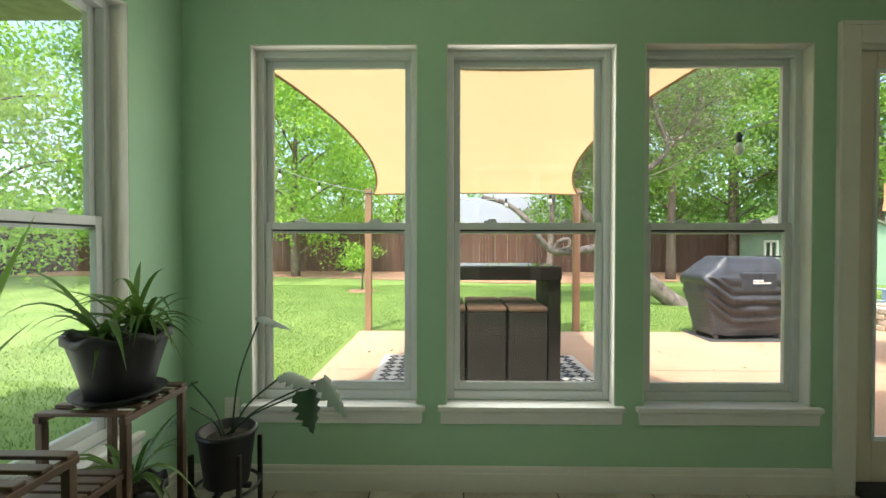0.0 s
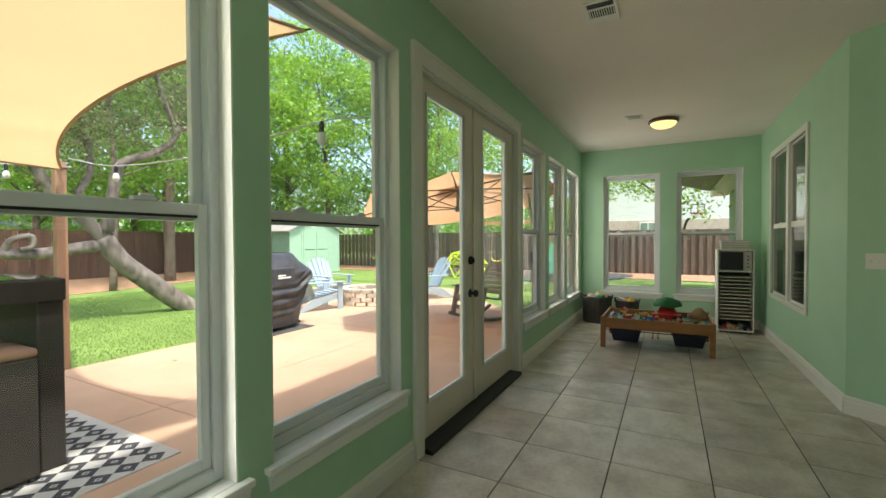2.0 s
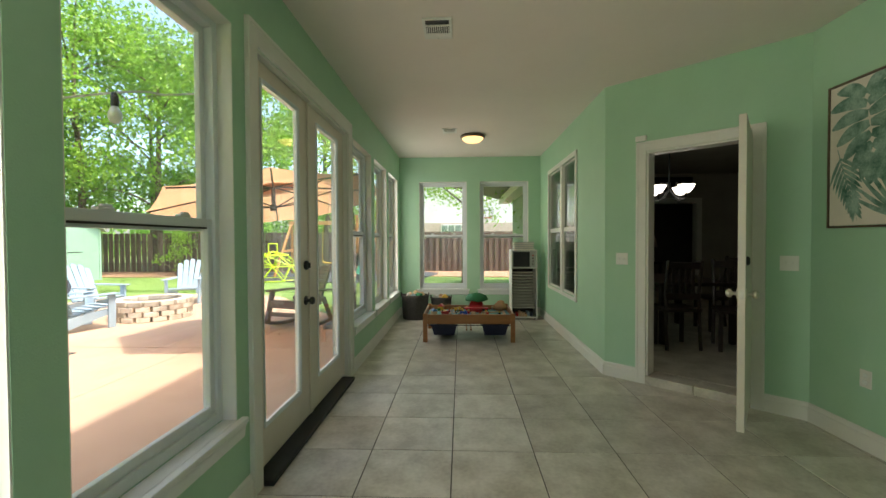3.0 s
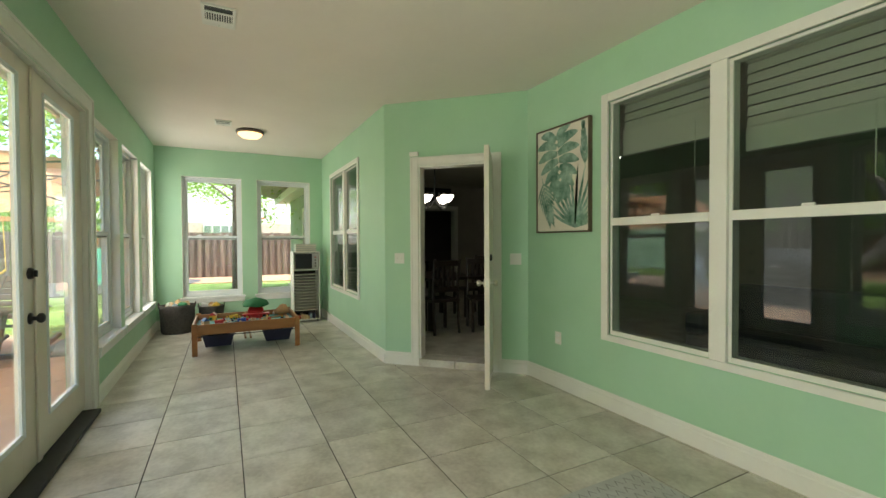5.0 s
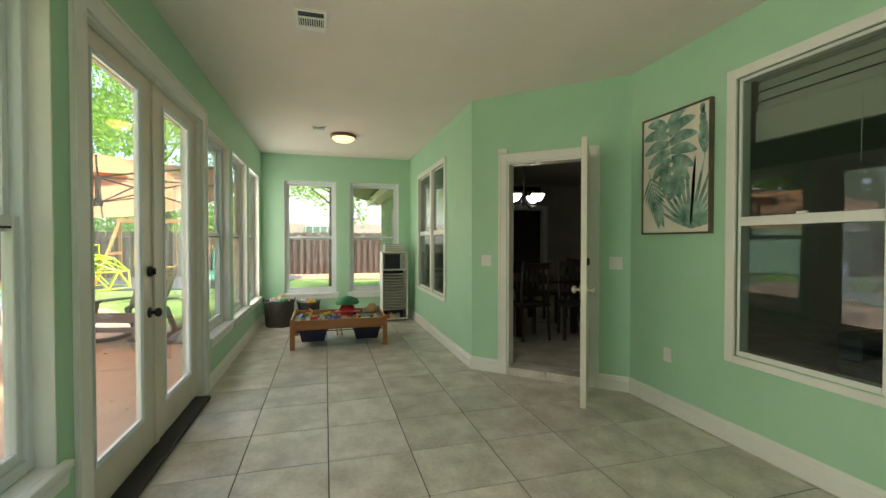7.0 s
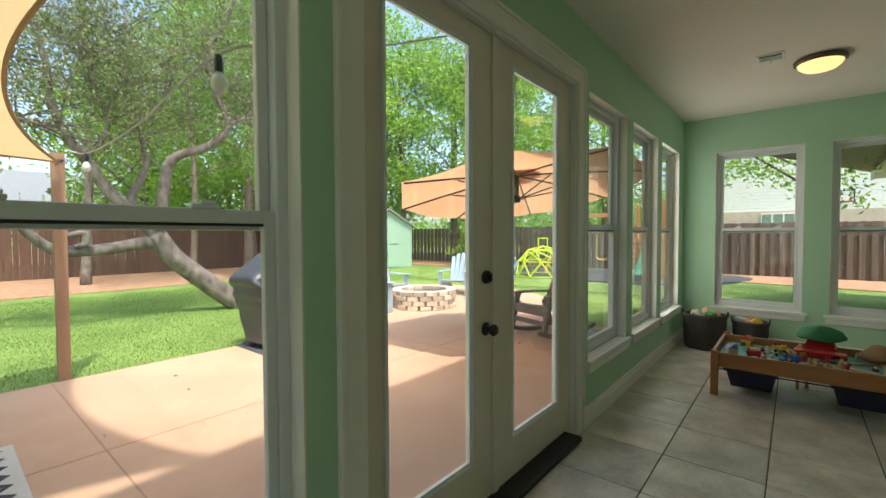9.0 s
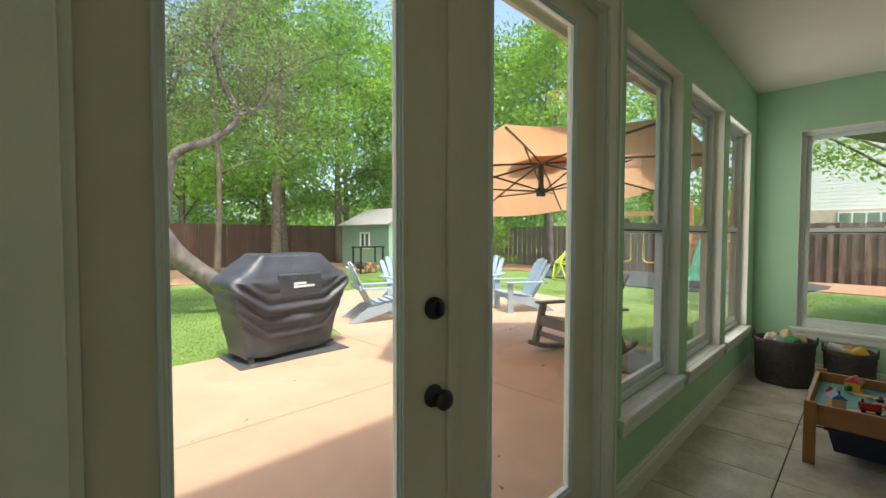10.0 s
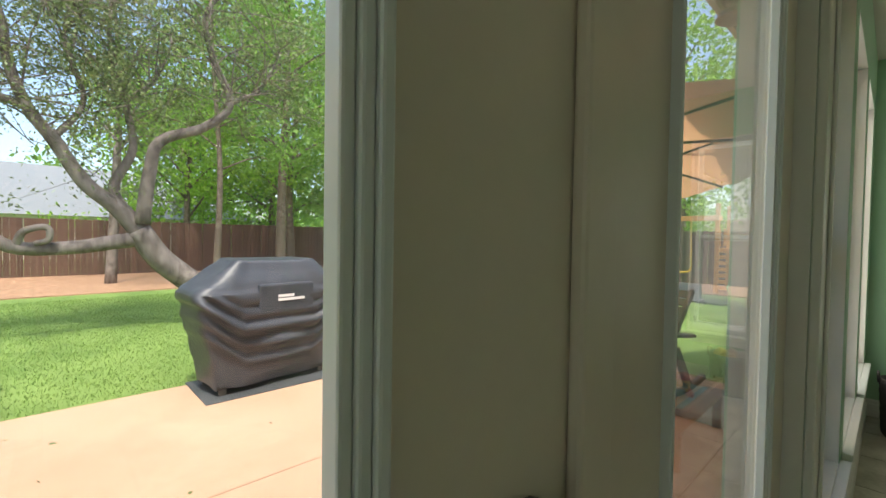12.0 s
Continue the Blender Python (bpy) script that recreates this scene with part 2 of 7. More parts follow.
def box(bm, x0, x1, y0, y1, z0, z1, bevel=0.0):
    made = bmesh.ops.create_cube(bm, size=1)["verts"]
    for v in made:
        v.co = Vector((x0 + (v.co.x + 0.5) * (x1 - x0), y0 + (v.co.y + 0.5) * (y1 - y0), z0 + (v.co.z + 0.5) * (z1 - z0)))
    if bevel:
        edges = list({e for v in made for e in v.link_edges})
        bmesh.ops.bevel(bm, geom=edges, offset=bevel, segments=2, affect="EDGES", profile=0.5)
    return bm


def boxes(*dims, bevel=0.0):
    bm = bmesh.new()
    for d in dims:
        box(bm, *d, bevel=bevel)
    return bm


def prism(bm, corners, z0, z1):
    """An upright slab over the corners of a plan."""
    low = [bm.verts.new((x, y, z0)) for x, y in corners]
    top = [bm.verts.new((x, y, z1)) for x, y in corners]
    n = len(corners)
    bm.faces.new(top)
    bm.faces.new(low[::-1])
    for i in range(n):
        bm.faces.new((low[i], low[(i + 1) % n], top[(i + 1) % n], top[i]))
    return bm


def tube(bm, points, radii, sides=8, closed=False):
    """A round bar along a line of points, with a radius at each."""
    pts = [Vector(p) for p in points]
    if not hasattr(radii, "__len__"):
        radii = [radii] * len(pts)
    rings, n = [], len(pts)
    side = None
    for i, p in enumerate(pts):
        a, b = pts[max(i - 1, 0)], pts[min(i + 1, n - 1)]
        if closed:
            a, b = pts[(i - 1) % n], pts[(i + 1) % n]
        d = (b - a).normalized()
        if side is None or abs(side.dot(d)) > 0.98:
            side = d.orthogonal().normalized()
        side = (side - d * side.dot(d)).normalized()
        up = d.cross(side)
        rings.append([bm.verts.new(p + radii[i] * (math.cos(k) * side + math.sin(k) * up)) for k in (2 * math.pi * j / sides for j in range(sides))])
    for i in range(n if closed else n - 1):
        r, s = rings[i], rings[(i + 1) % n]
        for j in range(sides):
            bm.faces.new((r[j], r[(j + 1) % sides], s[(j + 1) % sides], s[j]))
    if not closed:
        bm.faces.new(rings[0][::-1])
        bm.faces.new(rings[-1])
    return bm


def lathe(bm, profile, sides=24, centre=(0, 0, 0), axis="z"):
    """Turns a profile of (radius, height) round an axis."""
    c = Vector(centre)
    rings = []
    for r, h in profile:
        ring = []
        for j in range(sides):
            k = 2 * math.pi * j / sides
            u, v = max(r, 1e-4) * math.cos(k), max(r, 1e-4) * math.sin(k)
            ring.append(bm.verts.new(c + Vector({"z": (u, v, h), "y": (u, h, -v), "x": (h, u, v)}[axis])))
        rings.append(ring)
    for r, s in zip(rings, rings[1:]):
        for j in range(sides):
            bm.faces.new((r[j], r[(j + 1) % sides], s[(j + 1) % sides], s[j]))
    bm.faces.new(rings[0][::-1])
    bm.faces.new(rings[-1])
    return bm


def smooth_line(points, steps=6):
    """A Catmull-Rom line through the points."""
    p = [Vector(q) for q in points]
    p = [2 * p[0] - p[1]] + p + [2 * p[-1] - p[-2]]
    out = []
    for a, b, c, d in zip(p, p[1:], p[2:], p[3:]):
        for i in range(steps):
            t = i / steps
            out.append(0.5 * (2 * b + (c - a) * t + (2 * a - 5 * b + 4 * c - d) * t * t + (3 * b - a - 3 * c + d) * t ** 3))
    return out + [p[-2]]


def taper(n, a, b, power=1.0):
    return [a + (b - a) * (i / (n - 1)) ** power for i in range(n)]


# ---- the sunroom ----
WEST, EAST, NORTH, SOUTH, INNER, TOP = -4.57, 4.59, 1.02, -2.705, -1.553, 2.888
GROUND = -0.05
A1, A2 = Vector((1.138, INNER)), Vector((0.065, SOUTH))
ADIR = (A2 - A1).normalized()
AOUT = Vector((ADIR.y, -ADIR.x))
if AOUT.dot(Vector((1, -1))) < 0:
    AOUT = -AOUT
HEAD, STOOL = 2.44, 0.475
NORTH_WINDOWS = [(-4.195, -3.281), (-3.121, -2.200), (-2.047, -1.142), (1.19, 2.115), (2.285, 3.215), (3.385, 4.315)]
EAST_WINDOWS = [(-0.215, 0.658), (-1.335, -0.45)]
WEST_WINDOWS = [(-0.30, 0.63)]
DOOR0, DOOR1, DOORTOP = -0.912, 0.965, 2.43


def wall_along_x(name, x0, x1, y0, y1, z0, z1, holes, mat, label):
    """A straight wall with openings (a, b, bottom, top) cut through it."""
    bm = bmesh.new()
    at = x0
    for a, b, lo, hi in sorted(holes):
        if a > at:
            box(bm, at, a, y0, y1, z0, z1)
        if lo > z0:
            box(bm, a, b, y0, y1, z0, lo)
        if hi < z1:
            box(bm, a, b, y0, y1, hi, z1)
        at = b
    if x1 > at:
        box(bm, at, x1, y0, y1, z0, z1)
    return tagged(part(name, bm, mat), label, "wall", kind="structure")


holes = [(a, b, STOOL - 0.02, HEAD) for a, b in NORTH_WINDOWS] + [(DOOR0, DOOR1, -0.2, DOORTOP)]
wall_along_x("wall_north", WEST - 0.16, EAST + 0.16, NORTH, NORTH + 0.16, -0.3, TOP + 0.02, holes, MINT, "mint green painted wall with windows and doors to the garden")


def turned(ob, m):
    ob.matrix_basis = m
    return ob


quarter = Matrix.Rotation(radians(90), 4, "Z")
# east and west walls are built along x and turned: local x -> world y, local y -> world -x
turned(wall_along_x("wall_east", SOUTH, NORTH, -EAST - 0.16, -EAST, -0.3, TOP + 0.02, [(a, b, STOOL - 0.02, HEAD) for a, b in EAST_WINDOWS], MINT, "mint green painted end wall with two windows"), quarter)
turned(wall_along_x("wall_west", SOUTH, NORTH, -WEST, -WEST + 0.16, -0.3, TOP + 0.02, [(a, b, STOOL - 0.02, HEAD) for a, b in WEST_WINDOWS], MINT, "mint green painted end wall with a window"), quarter)
HW1 = (2.145, 3.87, 0.585, 2.49)
HW2 = (-2.732, -0.895, 0.555, 2.535)
wall_along_x("wall_house_east", A1.x, EAST, INNER - 0.14, INNER, -0.05, TOP + 0.02, [(HW1[0] + 0.05, HW1[1] - 0.05, HW1[2] + 0.05, HW1[3] - 0.05)], MINT, "mint green painted house wall with a wide window")
wall_along_x("wall_house_west", WEST, A2.x, SOUTH - 0.14, SOUTH, -0.05, TOP + 0.02, [(HW2[0] + 0.05, HW2[1] - 0.05, HW2[2] + 0.05, HW2[3] - 0.05)], MINT, "mint green painted house wall with a wide window")
# the slanting wall, built along x from its east corner and turned
ALEN = (A2 - A1).length
SLANT = Matrix.Translation((A1.x, A1.y, 0)) @ Matrix.Rotation(math.atan2(ADIR.y, ADIR.x), 4, "Z")
ID0, ID1, IDTOP, STEP = 0.40, 1.215, 2.19, 0.08
turned(wall_along_x("wall_slanting", 0.0, ALEN, 0.0, 0.14, -0.05, TOP + 0.02, [(ID0, ID1, -0.05, IDTOP)], MINT, "mint green painted slanting wall with the house door"), SLANT)

ceiling = boxes((WEST - 0.16, EAST + 0.16, SOUTH - 0.16, NORTH + 0.16, TOP, TOP + 0.12))
tagged(part("ceiling", ceiling, CEIL), "off-white ceiling with a fine sprayed texture", "ceiling", kind="structure")
floor = tagged(part("floor", boxes((WEST, EAST, SOUTH, NORTH + 0.02, -0.2, -0.004)), GROUT), "grey-beige stone-look tile floor with dark grout lines", "floor", kind="structure")


def board_run(name, a, b, inward, label):
    """A tall white baseboard with a moulded top from a to b, standing inward of the wall."""
    a, b, n = Vector((*a, 0)), Vector((*b, 0)), Vector((*inward, 0))
    bm = bmesh.new()
    prof = [(0.0, 0.0), (0.018, 0.0), (0.018, 0.098), (0.012, 0.106), (0.012, 0.126), (0.006, 0.138), (0.0, 0.138)]
    ends = [[bm.verts.new(p + n * u + Vector((0, 0, v))) for u, v in prof] for p in (a, b)]
    for i in range(len(prof)):
        j = (i + 1) % len(prof)
        bm.faces.new((ends[0][i], ends[0][j], ends[1][j], ends[1][i]))
    bm.faces.new(ends[0]), bm.faces.new(ends[1][::-1])
    bmesh.ops.recalc_face_normals(bm, faces=bm.faces)
    return tagged(part(name, bm, TRIM), label, "baseboard", kind="structure")


CAS = 0.115
for a, b, n in (((WEST, NORTH), (DOOR0 - CAS, NORTH), (0, -1)), ((DOOR1 + CAS, NORTH), (EAST, NORTH), (0, -1)), ((EAST, NORTH), (EAST, INNER), (-1, 0)),
                ((WEST, SOUTH), (WEST, NORTH), (1, 0)), ((A1.x, INNER), (EAST, INNER), (0, 1)), ((WEST, SOUTH), (A2.x, SOUTH), (0, 1)),
                (tuple(A1), tuple(A1 + ADIR * (ID0 - 0.09)), tuple(-AOUT)), (tuple(A1 + ADIR * (ID1 + 0.09)), tuple(A2), tuple(-AOUT))):
    board_run("baseboard", a, b, n, "white painted baseboard with a moulded top edge")


def sash_window(name, width, m, lamp=True, turn=0.0, shaded=1.0, bottom=STOOL, top=HEAD):
    """A white vinyl single-hung window in a painted reveal. Local x along the wall, y outwards, z up from the floor."""
    t = thing(name, "white vinyl single-hung window with a painted stool and apron", "window", m, kind="structure")
    w, lo, hi, mid = width, bottom, top, 1.445
    y0, y1 = 0.075, 0.15
    part("window_frame", boxes((0, 0.042, y0, y1, lo, hi), (w - 0.042, w, y0, y1, lo, hi), (0.042, w - 0.042, y0, y1, hi - 0.04, hi), (0.042, w - 0.042, y0, y1, lo, lo + 0.05), bevel=0.004), VINYL, t)
    for k, (a, b, yy) in enumerate(((mid - 0.03, hi - 0.04, 0.118), (lo + 0.05, mid + 0.03, 0.088))):
        s = 0.036
        sash = part("upper_sash" if k == 0 else "lower_sash", boxes((0.042, 0.042 + s, yy, yy + 0.028, a, b), (w - 0.042 - s, w - 0.042, yy, yy + 0.028, a, b), (0.042 + s, w - 0.042 - s, yy, yy + 0.028, b - 0.04, b), (0.042 + s, w - 0.042 - s, yy, yy + 0.028, a, a + 0.045), bevel=0.004), VINYL, t)
        pane = part("pane", boxes((0.042 + s - 0.004, w - 0.042 - s + 0.004, yy + 0.013, yy + 0.016, a + 0.042, b - 0.037)), GLASS, sash, "clear glass pane")
        pane.visible_shadow = False
        if k:
            for u in (0.27, 0.73):
                part("latch", boxes((w * u - 0.035, w * u + 0.035, yy - 0.004, yy + 0.024, b, b + 0.012), (w * u - 0.012, w * u + 0.03, yy, yy + 0.018, b + 0.012, b + 0.022), bevel=0.003), VINYL, sash, "small white cam latch")
            # black strip drawn in for the dark gap under the meeting rail
            part("gap_strip", boxes((0.042 + s, w - 0.042 - s, yy + 0.005, yy + 0.02, b - 0.048, b - 0.04)), RUBBER, sash, "black strip standing in for the dark gap under the rail")
    part("window_sill", boxes((-0.045, w + 0.045, -0.038, 0.0, lo - 0.028, lo), (0.0, w, 0.0, 0.075, lo - 0.018, lo), bevel=0.005), SILL, t, "white painted stool board")
    bm = bmesh.new()
    prof = [(-0.006, lo - 0.105), (-0.022, lo - 0.095), (-0.026, lo - 0.05), (-0.034, lo - 0.030)]
    left = [bm.verts.new((-0.03 + 0.012 * (i == 0), y, z)) for i, (y, z) in enumerate(prof)] + [bm.verts.new((-0.03, 0, lo - 0.03)), bm.verts.new((-0.018, 0, lo - 0.105))]
    right = [bm.verts.new((w - v.co.x, v.co.y, v.co.z)) for v in left]
    for i in range(6):
        bm.faces.new((left[i], left[(i + 1) % 6], right[(i + 1) % 6], right[i]))
    bm.faces.new(left[::-1]), bm.faces.new(right)
    bmesh.ops.recalc_face_normals(bm, faces=bm.faces)
    part("apron", bm, SILL, t, "white moulded apron board")
    # white painted returns of the opening
    part("reveal", boxes((0.0, 0.006, 0.002, 0.075, lo, hi - 0.006), (w - 0.006, w, 0.002, 0.075, lo, hi - 0.006), (0.0, w, 0.002, 0.075, hi - 0.006, hi)), TRIM, t, "white painted opening returns")
    if lamp:
        c = m @ Vector((w / 2, 0.055, (lo + hi) / 2))
        sky_lamp(c.x, c.y, c.z, w - 0.1, hi - lo - 0.1, turn, LAMP_WATTS * shaded)
    return t


for i, (a, b) in enumerate(NORTH_WINDOWS):
    sash_window("window_%d" % (i + 1), b - a, Matrix.Translation((a, NORTH, 0)), i in (0, 1, 4, 5), 0.0, (0.6, 1.1, 0, 0, 0.3, 0.8)[i])
for i, (a, b) in enumerate(EAST_WINDOWS):
    sash_window("window_%d" % (i + 7), b - a, Matrix.Translation((EAST, b, 0)) @ Matrix.Rotation(radians(-90), 4, "Z"), True, -90, 0.12)
sash_window("window_9", 0.93, Matrix.Translation((WEST, -0.30, 0)) @ Matrix.Rotation(radians(90), 4, "Z"), True, 90, 0.25)


def casing(name, x0, x1, top, wide, m, label, z0=0.0, tall=None):
    """Flat white casing round three sides of a door opening, with an inner bead; local y points into the wall."""
    bm = boxes((x0 - wide, x0, -0.02, 0.0, z0, top + wide), (x1, x1 + wide, -0.02, 0.0, z0, top + wide), (x0, x1, -0.02, 0.0, top, top + wide), bevel=0.004)
    box(bm, x0 - wide, x0 - wide + 0.022, -0.028, -0.0205, z0, top + wide, 0.003)
    box(bm, x1 + wide - 0.022, x1 + wide, -0.028, -0.0205, z0, top + wide, 0.003)
    box(bm, x0 - wide + 0.022, x1 + wide - 0.022, -0.028, -0.0205, top + wide - 0.022, top + wide, 0.003)
    # jambs lining the opening
    box(bm, x0, x0 + 0.018, 0.0, 0.15, z0, top)
    box(bm, x1 - 0.018, x1, 0.0, 0.15, z0, top)
    box(bm, x0 + 0.018, x1 - 0.018, 0.0, 0.15, top - 0.018, top)
    return tagged(turned(part(name, bm, TRIM), m), label, "door casing", kind="structure")


casing("trim", DOOR0, DOOR1, DOORTOP, CAS, Matrix.Translation((0, NORTH, 0)), "wide white casing round the double garden doors")
casing("trim", ID0, ID1, IDTOP, 0.09, SLANT, "white casing round the house doorway")


def knob(bm, x, y, z, sign, r=0.028):
    """A round knob on a rose, pointing along y by sign."""
    lathe(bm, [(0.034, 0.0), (0.034, 0.008 * sign), (0.012, 0.012 * sign), (0.012, 0.03 * sign), (r, 0.042 * sign), (r + 0.002, 0.056 * sign), (r * 0.7, 0.068 * sign), (0.004, 0.071 * sign)], 20, (x, y, z), "y")
    return bm


SEAM = -0.017
LEAFY0, LEAFY1 = NORTH + 0.037, NORTH + 0.068


def french_leaf(name, x0, x1, glass0, glass1, label):
    t = thing(name, label, "door", kind="structure")
    z0, z1, g0, g1 = 0.045, DOORTOP - 0.02, 0.285, 2.30
    part("leaf_frame", boxes((x0, glass0, LEAFY0, LEAFY1, z0, z1), (glass1, x1, LEAFY0, LEAFY1, z0, z1), (glass0, glass1, LEAFY0, LEAFY1, z0, g0), (glass0, glass1, LEAFY0, LEAFY1, g1, z1), bevel=0.003), DOORPAINT, t)
    bm = bmesh.new()
    for k, (o, y) in enumerate(((-0.012, 0.012), (-0.004, 0.008), (0.004, 0.004))):
        a, b, c, d = glass0 + o, glass1 - o, g0 + o, g1 - o
        for q in ((a, a + 0.008, c, d), (b - 0.008, b, c, d), (a + 0.008, b - 0.008, c, c + 0.008), (a + 0.008, b - 0.008, d - 0.008, d)):
            box(bm, q[0], q[1], LEAFY0 - y, LEAFY0 + 0.012, q[2], q[3], 0.002)
    part("glazing_bead", bm, VINYL, t, "stepped white glazing bead")
    pane = part("pane", boxes((glass0 + 0.004, glass1 - 0.004, LEAFY0 + 0.0125, LEAFY0 + 0.0155, g0 + 0.004, g1 - 0.004)), GLASS, t, "clear glass pane")
    pane.visible_shadow = False
    return t


d1 = french_leaf("door_1", DOOR0 + 0.02, SEAM - 0.002, -0.775, -0.223, "closed white garden door with full glass and black knob")
sky_lamp((DOOR0 + DOOR1) / 2, NORTH + 0.11, 1.3, 1.55, 2.0, 0.0, LAMP_WATTS * 0.32)
d2 = french_leaf("door_2", SEAM + 0.002, DOOR1 - 0.02, 0.172, 0.735, "closed white garden door with full glass")
bm = knob(bmesh.new(), -0.096, LEAFY0, 0.925, -1)
part("door_knob", bm, BLACK, d1, "black round knob", True)
bm = lathe(bmesh.new(), [(0.034, 0.0), (0.034, -0.01), (0.03, -0.022), (0.012, -0.024), (0.003, -0.0245)], 20, (-0.094, LEAFY0, 1.187), "y")
box(bm, -0.101, -0.087, LEAFY0 - 0.04, LEAFY0 - 0.022, 1.167, 1.207, 0.004)
part("deadbolt", bm, BLACK, d1, "black thumb-turn deadbolt", True)
part("astragal", boxes((SEAM - 0.022, SEAM + 0.03, LEAFY0 - 0.014, LEAFY0 - 0.0005, 0.05, DOORTOP - 0.02), bevel=0.004), DOORPAINT, d2, "white overlapping centre strip")
part("head_bolt", boxes((SEAM - 0.03, SEAM + 0.05, LEAFY0 - 0.035, LEAFY0 - 0.014, DOORTOP - 0.03, DOORTOP - 0.005), bevel=0.004), TRIM, d2, "small white head catch")
tagged(part("threshold", boxes((DOOR0 + 0.0, DOOR1 - 0.06, NORTH - 0.075, NORTH + 0.2, 0.0, 0.035), bevel=0.008), RUBBER), "black door threshold strip on the tiles", "threshold", kind="structure")


def house_window(name, x0, x1, z0, z1, y, mullion, label):
    """A wide white twin window in flat casing on a house wall that faces north (+y)."""
    t = thing(name, label, "window", kind="structure")
    c = 0.066
    part("window_casing", boxes((x0, x0 + c, y, y + 0.02, z0, z1), (x1 - c, x1, y, y + 0.02, z0, z1), (x0 + c, x1 - c, y, y + 0.02, z1 - c, z1), (x0 + c, x1 - c, y, y + 0.02, z0, z0 + c * 0.75), bevel=0.003), TRIM, t)
    part("mullion", boxes((mullion - 0.05, mullion + 0.05, y - 0.09, y + 0.014, z0 + c * 0.75, z1 - c), bevel=0.003), TRIM, t)
    for a, b in ((x0 + c, mullion - 0.05), (mullion + 0.05, x1 - c)):
        mid = 1.512
        part("window_frame", boxes((a, a + 0.02, y - 0.09, y - 0.012, z0 + 0.05, z1 - c), (b - 0.02, b, y - 0.09, y - 0.012, z0 + 0.05, z1 - c), (a + 0.02, b - 0.02, y - 0.09, y - 0.012, z1 - c - 0.02, z1 - c), (a + 0.02, b - 0.02, y - 0.09, y - 0.012, z0 + 0.05, z0 + 0.085), (a + 0.02, b - 0.02, y - 0.075, y - 0.008, mid - 0.03, mid + 0.03), bevel=0.003), TRIM, t)
        for lo, hi, yy in ((z0 + 0.083, mid - 0.028, y - 0.018), (mid + 0.028, z1 - c - 0.018, y - 0.026)):
            part("pane", boxes((a + 0.018, b - 0.018, yy, yy + 0.003, lo, hi)), HOUSEGLASS, t, "dark reflecting glass pane")
        part("latch", boxes(((a + b) / 2 - 0.03, (a + b) / 2 + 0.03, y - 0.02, y - 0.004, mid + 0.03, mid + 0.045), bevel=0.003), TRIM, t, "small white latch")
    return t


house_window("window_10", *HW1, INNER, 2.955, "white twin window in the green house wall")
house_window("window_11", *HW2, SOUTH, -1.815, "white twin window with half-raised blinds behind")

# ---- the dim house beyond the house wall ----
HZ = STEP
houseplan = [(A1.x + 0.15, INNER - 0.15), (EAST + 6.2, INNER - 0.15), (EAST + 6.2, -7.9), (WEST - 2.9, -7.9), (WEST - 2.9, SOUTH - 0.15), (A2.x + 0.12, SOUTH - 0.15)]
tagged(part("floor_house", prism(bmesh.new(), houseplan, -0.2, HZ), TILE), "beige tile floor of the house room", "floor", kind="structure")
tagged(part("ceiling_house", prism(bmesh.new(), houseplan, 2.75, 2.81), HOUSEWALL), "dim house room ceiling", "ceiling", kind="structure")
bm = boxes((WEST - 3.0, EAST + 6.3, -8.1, -7.9, -0.2, 2.8), (WEST - 3.1, WEST - 2.9, -7.9, SOUTH - 0.15, -0.2, 2.8), (EAST + 6.2, EAST + 6.3, -7.9, INNER - 0.35, -0.2, 2.8), (WEST - 2.9, WEST - 0.0, SOUTH - 0.15, SOUTH, -0.2, 2.8))
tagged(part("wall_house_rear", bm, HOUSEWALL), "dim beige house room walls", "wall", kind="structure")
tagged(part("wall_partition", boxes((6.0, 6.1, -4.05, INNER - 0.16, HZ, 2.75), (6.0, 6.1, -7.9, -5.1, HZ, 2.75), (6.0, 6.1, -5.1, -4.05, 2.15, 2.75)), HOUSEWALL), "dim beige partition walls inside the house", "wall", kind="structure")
casing("trim", 4.05, 5.10, 2.15, 0.09, Matrix.Translation((6.0, 0, 0)) @ Matrix.Rotation(radians(-90), 4, "Z"), "white casing round an inner doorway", HZ)
tagged(turned(part("door_sill", boxes((ID0 + 0.0, (ID0 + ID1) / 2 - 0.003, -0.03, 0.19, 0.0, STEP), ((ID0 + ID1) / 2 + 0.003, ID1, -0.03, 0.19, 0.0, STEP), bevel=0.006), TILE), SLANT), "beige tile step at the house doorway", "door sill", kind="structure")
# the open house door, hinged on the far jamb and swung into the sunroom
hinge = A1 + ADIR * (ID1 - 0.02)
end = Vector((-0.36, -1.93))
ang = math.atan2(end.y - hinge.y, end.x - hinge.x)
d3 = thing("door_3", "open white house door swung into the sunroom", "door", Matrix.Translation((hinge.x, hinge.y, 0)) @ Matrix.Rotation(ang, 4, "Z") @ Matrix.Translation((0.01, 0, 0)), kind="structure")
part("door_leaf", boxes((0, 0.825, -0.022, 0.022, 0.09, 2.18), bevel=0.003), DOORPAINT, d3)
for k in (-1, 1):
    part("door_knob", knob(bmesh.new(), 0.76, 0.022 * k, 1.0, k, 0.027), CHROME, d3, "satin nickel round knob", True)
part("deadbolt", lathe(bmesh.new(), [(0.03, 0), (0.03, 0.012), (0.02, 0.02), (0.004, 0.021)], 16, (0.76, 0.022, 1.22), "y"), BLACK, d3, "dark deadbolt")
